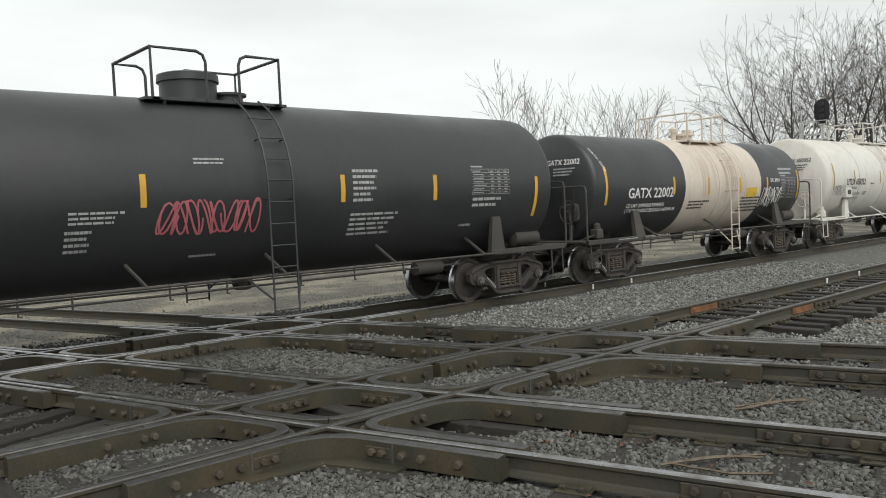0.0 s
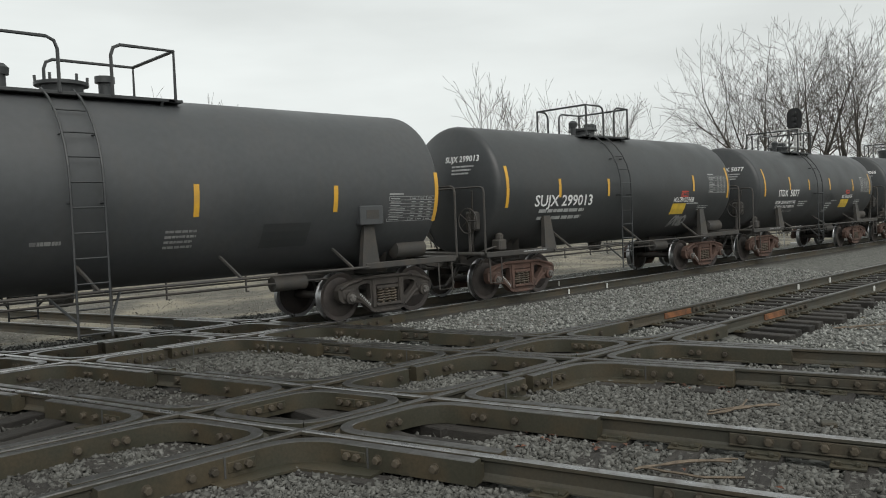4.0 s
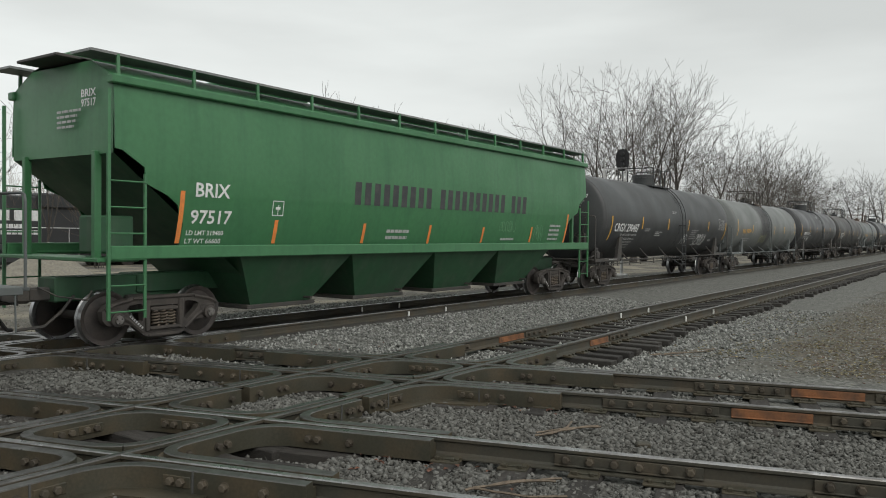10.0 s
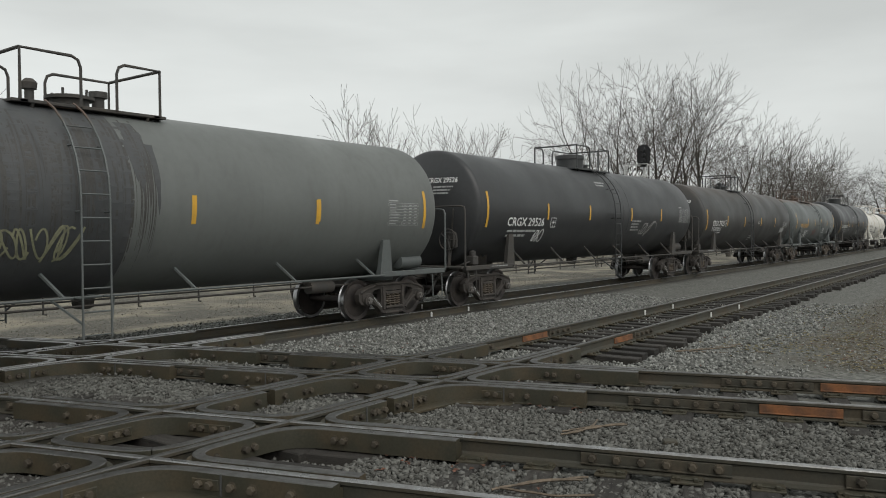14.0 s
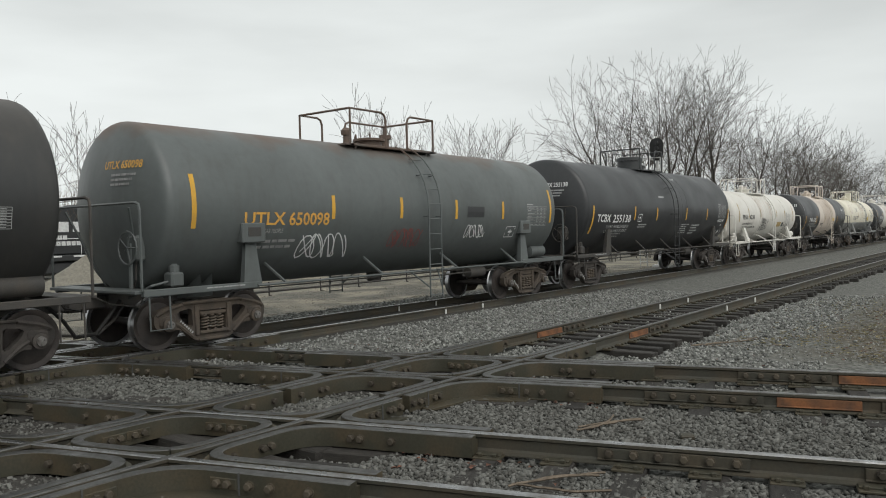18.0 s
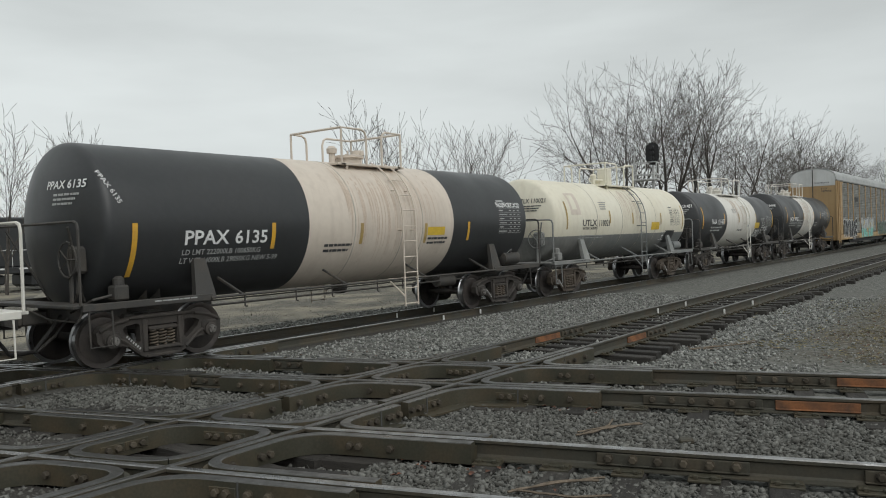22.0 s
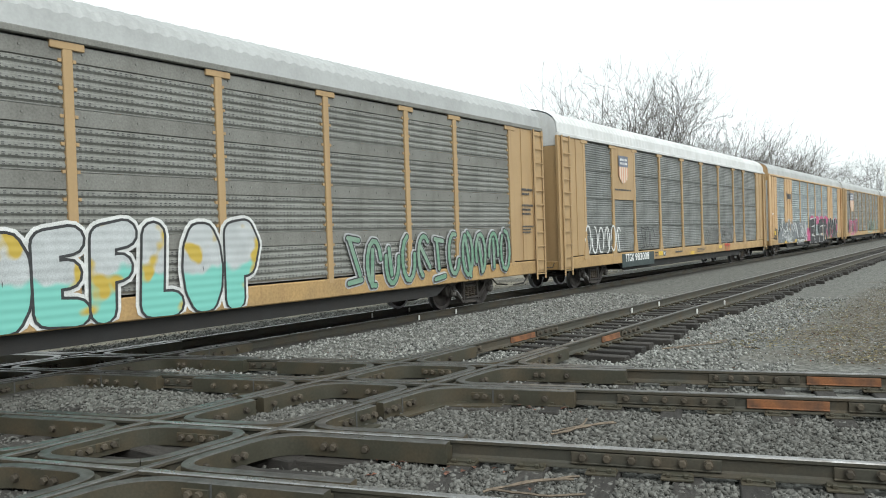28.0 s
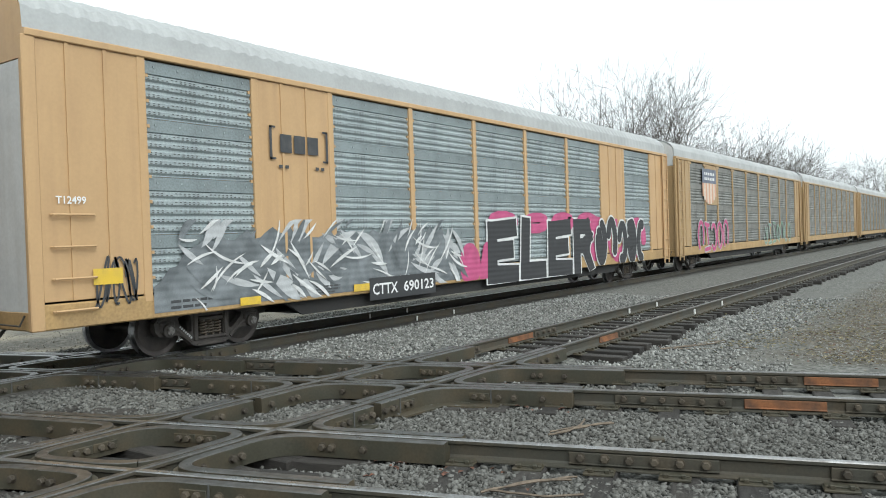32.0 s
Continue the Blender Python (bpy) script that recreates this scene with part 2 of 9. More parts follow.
M["dimletter"] = material("faded_stencil_paint", (0.3, 0.3, 0.29), (0.2, 0.2, 0.2), rough=0.7, scale=6, grain=80, bump=0.02)
M["oldletter"] = material("faded_white_paint", (0.6, 0.52, 0.42), (0.52, 0.45, 0.36), rough=0.7, scale=6, grain=80, bump=0.02)
M["goldletter"] = material("yellow_stencil_paint", (0.66, 0.36, 0.07), (0.5, 0.28, 0.07), rough=0.6, scale=6, grain=80, bump=0.02)
M["darkletter"] = material("black_stencil_paint", (0.04, 0.042, 0.045), (0.07, 0.07, 0.07), rough=0.6, scale=6, grain=80, bump=0.02)
M["redplate"] = material("red_placard", (0.5, 0.06, 0.04), (0.42, 0.07, 0.05), rough=0.5, scale=6, grain=80, bump=0.02)
M["redspray"] = material("faded_red_spray", (0.26, 0.06, 0.05), (0.2, 0.06, 0.05), rough=0.6, scale=6, grain=80, bump=0.02)
M["orangeplate"] = material("orange_placard", (0.78, 0.25, 0.06), (0.66, 0.22, 0.06), rough=0.5, scale=6, grain=80, bump=0.02)
M["goldplate"] = material("yellow_placard", (0.62, 0.42, 0.04), (0.52, 0.36, 0.06), rough=0.5, scale=6, grain=80, bump=0.02)
M["green"] = material("green_hopper_paint", (0.05, 0.168, 0.071), (0.043, 0.148, 0.064), rough=0.42, scale=0.6, grain=9, bump=0.04, streak=(0.03, 0.11, 0.05), streak_amount=0.5, speck=0.07)
# lower hopper steel: shade put into a darker green, dust in the streaks
M["greenlow"] = material("shaded_dusty_green_paint", (0.023, 0.082, 0.037), (0.032, 0.076, 0.042), rough=0.55, scale=1.2, grain=9, bump=0.04, streak=(0.06, 0.09, 0.06), streak_amount=0.6, speck=0.07)
M["autoyellow"] = material("faded_yellow_paint", (0.37, 0.25, 0.122), (0.33, 0.225, 0.112), rough=0.55, scale=0.8, grain=20, mixlo=0.3, mixhi=0.8, bump=0.04, streak=(0.25, 0.155, 0.08), streak_amount=0.45, speck=0.03)
M["paleyellow"] = material("pale_orange_yellow_paint", (0.47, 0.305, 0.15), (0.425, 0.275, 0.138), rough=0.55, scale=0.8, grain=20, mixlo=0.3, mixhi=0.8, bump=0.04, streak=(0.34, 0.21, 0.11), streak_amount=0.4, speck=0.03)
M["sillyellow"] = material("dirty_yellow_sill_paint", (0.37, 0.24, 0.1), (0.3, 0.2, 0.09), rough=0.55, scale=1.5, grain=20, bump=0.05, streak=(0.25, 0.15, 0.07), streak_amount=0.45)
M["panel"] = material("galvanised_screen_steel", (0.225, 0.229, 0.21), (0.187, 0.189, 0.173), rough=0.5, metal=0.2, scale=1.6, grain=30, bump=0.05, streak=(0.14, 0.135, 0.12), streak_amount=0.4, rand=0.08)
M["panelplain"] = material("darker_lap_sheet_steel", (0.2, 0.199, 0.181), (0.17, 0.168, 0.152), rough=0.55, metal=0.2, scale=1.6, grain=30, bump=0.05, streak=(0.11, 0.103, 0.092), streak_amount=0.4, rand=0.08)
M["bluepanel"] = material("blue_grey_screen_steel", (0.3128, 0.3588, 0.3634), (0.2576, 0.299, 0.3036), rough=0.5, metal=0.2, scale=1.6, grain=30, bump=0.05, streak=(0.2, 0.21, 0.21), streak_amount=0.4, rand=0.06)
M["bluepanelplain"] = material("blue_grey_lap_sheet", (0.2208, 0.2576, 0.2622), (0.184, 0.2162, 0.2208), rough=0.5, metal=0.2, scale=1.6, grain=30, bump=0.05, streak=(0.17, 0.18, 0.18), streak_amount=0.4, rand=0.06)
M["darkpanel"] = material("dull_screen_steel", (0.19, 0.2, 0.191), (0.15, 0.158, 0.151), rough=0.5, metal=0.2, scale=1.6, grain=30, bump=0.05, streak=(0.09, 0.09, 0.087), streak_amount=0.4, rand=0.08)
M["darkpanelplain"] = material("dull_lap_sheet_steel", (0.16, 0.168, 0.16), (0.128, 0.134, 0.129), rough=0.5, metal=0.2, scale=1.6, grain=30, bump=0.05, streak=(0.07, 0.07, 0.068), streak_amount=0.4, rand=0.08)
M["hole"] = material("shadowed_slot", (0.08, 0.081, 0.079), rough=0.8, bump=0)
M["roof"] = material("weathered_galvanised_roof", (0.37, 0.38, 0.375), (0.32, 0.328, 0.324), rough=0.5, metal=0.2, scale=1.0, grain=20, bump=0.02, speck=0.05)
M["whiteroof"] = material("white_painted_roof", (0.55, 0.56, 0.555), (0.47, 0.48, 0.475), rough=0.5, scale=1.0, grain=20, bump=0.05, streak=(0.36, 0.34, 0.3), streak_amount=0.3, speck=0.05)
M["railside"] = material("rail_steel_brown", (0.046, 0.0435, 0.0325), (0.065, 0.052, 0.034), rough=0.72, scale=2.2, grain=40, bump=0.35)
M["railtop"] = material("worn_rail_head", (0.33, 0.33, 0.33), (0.2, 0.19, 0.18), rough=0.32, metal=0.9, scale=5, grain=60, bump=0.08)
M["dullrailtop"] = material("dull_rail_head", (0.135, 0.133, 0.128), (0.082, 0.079, 0.074), rough=0.36, metal=0.75, scale=5, grain=60, bump=0.1)
M["casting"] = material("crossing_casting_steel", (0.046, 0.0435, 0.0295), (0.07, 0.0545, 0.032), rough=0.6, scale=2.5, grain=40, bump=0.35, metal=0.15)
M["boltrust"] = material("rusty_bolt_steel", (0.062, 0.05, 0.034), (0.046, 0.039, 0.029), rough=0.75, scale=9, grain=60, bump=0.2, rand=0.35)
M["tie"] = material("creosoted_tie_wood", (0.033, 0.0295, 0.0255), (0.021, 0.019, 0.017), rough=0.9, scale=4, grain=30, bump=0.6, step=0.01, squash=(1, 6, 6), rand=0.3)
M["orange"] = material("orange_joint_bar_paint", (0.22, 0.088, 0.032), (0.08, 0.046, 0.03), rough=0.75, scale=5, grain=45, mixlo=0.35, mixhi=0.7, bump=0.25)
M["whitemark"] = material("white_rail_marker", (0.75, 0.75, 0.72), (0.6, 0.6, 0.58), rough=0.6, scale=9, grain=60, bump=0.05)
M["lotstone"] = material("tan_lot_gravel", (0.2, 0.185, 0.15), (0.15, 0.142, 0.12), rough=0.92, scale=9, grain=60, bump=0.3, island=0.35)
M["stone"] = material("limestone_ballast", (0.235, 0.238, 0.222), (0.15, 0.152, 0.141), rough=0.92, scale=9, grain=60, bump=0.5, island=0.6)


def greasy(m):
    """Dust and brake dirt on the old ballast among the crossings, oil and grease beside the main line."""
    n, l = m.node_tree.nodes, m.node_tree.links
    b = n["Principled BSDF"]
    last = b.inputs["Base Color"].links[0].from_socket
    tc_, sp, ns = n.new("ShaderNodeTexCoord"), n.new("ShaderNodeSeparateXYZ"), n.new("ShaderNodeTexNoise")
    ns.inputs["Scale"].default_value = 0.8
    l.new(tc_.outputs["Object"], sp.inputs[0]), l.new(tc_.outputs["Object"], ns.inputs["Vector"])

    def weighted(wx, wy, wn):
        got = None
        for src, k in ((sp.outputs["X"], wx), (sp.outputs["Y"], wy), (ns.outputs["Fac"], wn)):
            q = n.new("ShaderNodeMath")
            q.operation = "MULTIPLY_ADD"
            q.inputs[1].default_value = k
            l.new(src, q.inputs[0])
            if got is not None:
                l.new(got, q.inputs[2])
            got = q.outputs[0]
        return got

    for value, lo, hi, most, c in ((weighted(-0.28, 0.96, 2.0), 12.9, 11.3, 0.6, (0.058, 0.054, 0.046, 1)), (weighted(1.0, 1.0, 3.0), -2.0, -4.2, 0.6, (0.042, 0.04, 0.036, 1))):
        mr, mx = n.new("ShaderNodeMapRange"), n.new("ShaderNodeMix")
        mr.inputs["From Min"].default_value, mr.inputs["From Max"].default_value, mr.inputs["To Max"].default_value = lo, hi, most
        mx.data_type = "RGBA"
        mx.inputs["B"].default_value = c
        l.new(value, mr.inputs["Value"]), l.new(mr.outputs[0], mx.inputs["Factor"]), l.new(last, mx.inputs["A"])
        last = mx.outputs["Result"]
    l.new(last, b.inputs["Base Color"])
    return m


greasy(M["stone"])
M["bark"] = material("grey_brown_bark", (0.075, 0.067, 0.058), (0.055, 0.05, 0.044), rough=0.95, scale=3, grain=14, bump=0.5, step=0.02)
M["twig"] = material("bare_twigs", (0.105, 0.094, 0.083), (0.08, 0.072, 0.064), rough=0.95, scale=0.5, grain=8, bump=0)
M["brush"] = material("dry_brush_stems", (0.2, 0.16, 0.11), (0.14, 0.12, 0.085), rough=0.95, scale=0.5, grain=8, bump=0)
M["signalblack"] = material("black_signal_enamel", (0.012, 0.012, 0.013), rough=0.5, bump=0.02)
M["aluminium"] = material("aluminium_paint", (0.5, 0.5, 0.49), (0.42, 0.42, 0.41), rough=0.5, metal=0.4, scale=4, grain=40, bump=0.05)
M["deadleaf"] = material("dead_leaf", (0.11, 0.045, 0.027), (0.075, 0.04, 0.025), rough=0.85, scale=9, grain=40, bump=0, island=0.4)
M["drygrass"] = material("dry_grass_blade", (0.2, 0.17, 0.09), (0.15, 0.13, 0.07), rough=0.9, scale=9, grain=40, bump=0, island=0.4)
M["cable"] = material("brown_rubber_cable", (0.16, 0.125, 0.09), (0.1, 0.08, 0.06), rough=0.8, scale=12, grain=70, bump=0.2)

M["pink"] = material("pink_spray_paint", (0.42, 0.12, 0.14), (0.34, 0.1, 0.12), rough=0.6, scale=6, grain=60, bump=0.02)
M["boardgreen"] = material("dark_green_number_board", (0.03, 0.045, 0.045), (0.04, 0.055, 0.053), rough=0.6, scale=3, grain=60, bump=0.02)
M["drab"] = material("faded_drab_spray", (0.24, 0.24, 0.15), (0.16, 0.16, 0.11), rough=0.7, scale=6, grain=60, bump=0.02)
M["greenchalk"] = material("pale_green_marking", (0.18, 0.34, 0.2), (0.12, 0.28, 0.15), rough=0.7, scale=6, grain=60, bump=0.02)
M["blue"] = material("faded_blue_shield_paint", (0.12, 0.14, 0.19), rough=0.5, bump=0.02)
M["fadedred"] = material("faded_red_shield_paint", (0.56, 0.3, 0.2), (0.5, 0.28, 0.19), rough=0.6, bump=0.02)


def over_ribs(m, period=0.13, depth=0.004):
    """Relief of the ribbed screen under a coat of spray paint."""
    n, l = m.node_tree.nodes, m.node_tree.links
    b = n["Principled BSDF"]
    tc_, sp, ml, sn, bp = n.new("ShaderNodeTexCoord"), n.new("ShaderNodeSeparateXYZ"), n.new("ShaderNodeMath"), n.new("ShaderNodeMath"), n.new("ShaderNodeBump")
    ml.operation, sn.operation = "MULTIPLY", "SINE"
    ml.inputs[1].default_value = math.tau / period
    bp.inputs["Strength"].default_value, bp.inputs["Distance"].default_value = 0.45, depth
    l.new(tc_.outputs["Object"], sp.inputs[0]), l.new(sp.outputs["Z"], ml.inputs[0]), l.new(ml.outputs[0], sn.inputs[0])
    l.new(sn.outputs[0], bp.inputs["Height"]), l.new(bp.outputs[0], b.inputs["Normal"])
    return m


def fill_paint(name, low, high, spot, zmid):
    """Fill of sprayed letters: one colour below, one above, blots of a third."""
    m = material(name, high, tuple(0.85 * v for v in high), rough=0.55, scale=3, grain=60, bump=0)
    n, l = m.node_tree.nodes, m.node_tree.links
    b = n["Principled BSDF"]
    first = b.inputs["Base Color"].links[0].from_socket
    tc_, sp = n.new("ShaderNodeTexCoord"), n.new("ShaderNodeSeparateXYZ")
    l.new(tc_.outputs["Object"], sp.inputs[0])
    wav, blot = n.new("ShaderNodeTexNoise"), n.new("ShaderNodeTexNoise")
    wav.inputs["Scale"].default_value, blot.inputs["Scale"].default_value = 1.6, 1.25
    l.new(tc_.outputs["Object"], wav.inputs["Vector"]), l.new(tc_.outputs["Object"], blot.inputs["Vector"])
    ad = n.new("ShaderNodeMath")
    ad.operation = "MULTIPLY_ADD"
    ad.inputs[1].default_value = 0.9
    l.new(wav.outputs["Fac"], ad.inputs[0]), l.new(sp.outputs["Z"], ad.inputs[2])
    last = first
    for src, lo, hi, c in ((ad.outputs[0], zmid + 0.55, zmid + 0.43, low), (blot.outputs["Fac"], 0.57, 0.61, spot)):
        mr, mx = n.new("ShaderNodeMapRange"), n.new("ShaderNodeMix")
        mx.data_type = "RGBA"
        mr.inputs["From Min"].default_value, mr.inputs["From Max"].default_value = lo, hi
        mx.inputs["B"].default_value = colour(c)
        l.new(src, mr.inputs["Value"]), l.new(mr.outputs[0], mx.inputs["Factor"]), l.new(last, mx.inputs["A"])
        last = mx.outputs["Result"]
    l.new(last, b.inputs["Base Color"])
    return over_ribs(m)


M["bubblefill"] = fill_paint("turquoise_and_silver_fill", (0.17, 0.47, 0.4), (0.43, 0.455, 0.46), (0.44, 0.32, 0.05), 1.38)
M["sprayblack"] = over_ribs(material("black_spray_paint", (0.03, 0.031, 0.033), (0.042, 0.043, 0.045), rough=0.75, scale=3, grain=60, bump=0))
M["spraywhite"] = over_ribs(material("white_spray_paint", (0.62, 0.63, 0.62), (0.5, 0.51, 0.5), rough=0.6, scale=3, grain=60, bump=0))
M["spraypink"] = over_ribs(material("magenta_wall_spray", (0.46, 0.075, 0.19), (0.38, 0.07, 0.16), rough=0.6, scale=3, grain=60, bump=0))
M["sprayslate"] = over_ribs(material("dark_grey_spray", (0.1, 0.112, 0.118), (0.2, 0.22, 0.23), rough=0.6, scale=2.2, grain=60, bump=0))
M["sprayhaze"] = over_ribs(material("pale_grey_spray", (0.44, 0.455, 0.46), (0.32, 0.33, 0.335), rough=0.6, scale=2.2, grain=60, bump=0))
M["spraymoss"] = over_ribs(material("green_spray_paint", (0.13, 0.25, 0.17), (0.2, 0.28, 0.22), rough=0.6, scale=2.2, grain=60, bump=0))


# ---- mesh tools ----
def box(bm, x0, x1, y0, y1, z0, z1, bevel=0.0):
    made = bmesh.ops.create_cube(bm, size=1.0)["verts"]
    for v in made:
        v.co = Vector(((x0 + x1) / 2 + v.co.x * (x1 - x0), (y0 + y1) / 2 + v.co.y * (y1 - y0), (z0 + z1) / 2 + v.co.z * (z1 - z0)))
    if bevel:
        edges = list({e for v in made for e in v.link_edges})
        bmesh.ops.bevel(bm, geom=edges, offset=bevel, segments=1, affect="EDGES")
    return bm


def tube(bm, pts, r, sides=6, closed=False):
    """A round bar along a line of points."""
    pts = [Vector(q) for q in pts]
    rings = []
    n = len(pts)
    ref = None
    for i, q in enumerate(pts):
        a = pts[(i - 1) % n] if (closed or i) else q
        b = pts[(i + 1) % n] if (closed or i < n - 1) else q
        d = (b - a).normalized()
        if ref is None:
            ref = Vector((0, 0, 1)) if abs(d.z) < 0.9 else Vector((1, 0, 0))
        u = d.cross(ref).normalized()
        w = u.cross(d).normalized()
        ref = w
        rr = r[i] if isinstance(r, (list, tuple)) else r
        rings.append([bm.verts.new(q + (u * math.cos(k * math.tau / sides) + w * math.sin(k * math.tau / sides)) * rr) for k in range(sides)])
    for i in range(n if closed else n - 1):
        a, b = rings[i], rings[(i + 1) % n]
        for k in range(sides):
            bm.faces.new((a[k], a[(k + 1) % sides], b[(k + 1) % sides], b[k]))
    if not closed:
        bm.faces.new(rings[0][::-1])
        bm.faces.new(rings[-1])
    return bm


def lathe(bm, profile, centre, axis="y", sides=24):
    """Turns a profile of (along, radius) round an axis through centre."""
    rings = []
    c = Vector(centre)
    for along, r in profile:
        ring = []
        for k in range(sides):
            a = k * math.tau / sides
            p, q = math.cos(a) * r, math.sin(a) * r
            ring.append(bm.verts.new(c + (Vector((p, along, q)) if axis == "y" else Vector((along, p, q)) if axis == "x" else Vector((p, q, along)))))
        rings.append(ring)
    for a, b in zip(rings, rings[1:]):
        for k in range(sides):
            bm.faces.new((a[k], a[(k + 1) % sides], b[(k + 1) % sides], b[k]))
    bm.faces.new(rings[0][::-1])
    bm.faces.new(rings[-1])
    return bm


def sweep(bm, profile, pts):
    """Sweeps an open ring profile of (side, up) along a line of points in plan."""
    pts = [Vector(q) for q in pts]
    rings = []
    for i, q in enumerate(pts):
        d = (pts[min(i + 1, len(pts) - 1)] - pts[max(i - 1, 0)]).normalized()
        side = Vector((d.y, -d.x, 0)).normalized()
        rings.append([bm.verts.new(q + side * s + Vector((0, 0, u))) for s, u in profile])
    k = len(profile)
    for a, b in zip(rings, rings[1:]):
        for j in range(k):
            bm.faces.new((a[j], b[j], b[(j + 1) % k], a[(j + 1) % k]))
    bm.faces.new(rings[0])
    bm.faces.new(rings[-1][::-1])
    return bm


def plate(bm, corners):
    return bm.faces.new([bm.verts.new(q) for q in corners])


def mesh_of(name, bm, mats, smooth=False):
    bmesh.ops.recalc_face_normals(bm, faces=bm.faces[:])
    me = bpy.data.meshes.new(name)
    bm.to_mesh(me)
    bm.free()
    for m in mats if isinstance(mats, (list, tuple)) else [mats]:
        me.materials.append(m)
    if smooth:
        me.shade_smooth()
        if smooth != "all":
            me.set_sharp_from_angle(angle=radians(smooth if smooth > 1 else 40))
    return me


def put(name, me, parent=None, m=None, label=""):
    ob = new(name, me)
    if parent is not None:
        ob.parent = parent
    if m is not None:
        ob.matrix_basis = m
    if label:
        ob["label"] = label
    return ob


def part(name, bm, mats, parent, label="", smooth=False):
    return put(name, mesh_of(name, bm, mats, smooth), parent, None, label)


def nb():
    return bmesh.new()


KEPT = {}


def kept(key, make):
    """A mesh that is built once and shared."""
    if key not in KEPT:
        KEPT[key] = make()
    return KEPT[key]


# ---- plan: z = 0 is the top of the rails, y runs along the main line, away from the camera ----
MAIN = (-11.674, -13.184)          # rails of the line that the train runs on
SECOND = (-5.936, -7.446)          # rails of the parallel line
TRAIN_X = -12.429
CROSS = radians(16.25)             # direction of the two crossing lines
CD = Vector((math.cos(CROSS), math.sin(CROSS), 0))
CN = Vector((-math.sin(CROSS), math.cos(CROSS), 0))
CROSS_RAILS = (10.844, 9.334, 6.825, 5.315)
GROUND = -0.222


def cross_point(x, off):
    """The point of a crossing rail over a given x."""
    return Vector((x, (off - CN.x * x) / CN.y, 0))


def ground_height(x, y):
    z = GROUND + 0.03 * noise.noise(Vector((x * 0.7, y * 0.7, 3))) + 0.014 * noise.noise(Vector((x * 3, y * 3, 8)))
    if x < -9.6:
        z += min(0.05, (-9.6 - x) * 0.06)
    if -5.9 < x < -4.6 and y > 10.9:
        z -= 0.085 * min(1, (x + 5.9) / 0.1, (-4.6 - x) / 0.5, (y - 10.9) / 0.6)
    elif -8.3 < x <= -5.9 and y > 10.9:
        z -= 0.03
    c = x * CN.x + y * CN.y
    for off in CROSS_RAILS:
        z -= 0.035 * max(0.0, 1 - abs(c - off) / 0.4)
    if -7.6 < x < -4.9 and CROSS_RAILS[3] - 0.1 < c < CROSS_RAILS[2]:
        z -= 0.1
    if -10.8 < x < -7.7 and c < CROSS_RAILS[3] - 0.1:
        z -= 0.07 * min(1, (CROSS_RAILS[3] - 0.1 - c) / 0.2, (x + 10.8) / 0.5, (-7.7 - x) / 0.3)
    far = -15.2 - x
    if far > 0:
        z -= min(0.22, far * 0.1)
    return z


def axis_steps(near_lo, near_hi, fine, limit):
    vals = list(np.arange(near_lo, near_hi + fine / 2, fine))
    step, v = fine, near_hi
    while v < limit:
        step *= 1.35
        v += step
        vals.append(v)
    step, v = fine, near_lo
    while v > -limit:
        step *= 1.35
        v -= step
        vals.insert(0, v)
    return vals


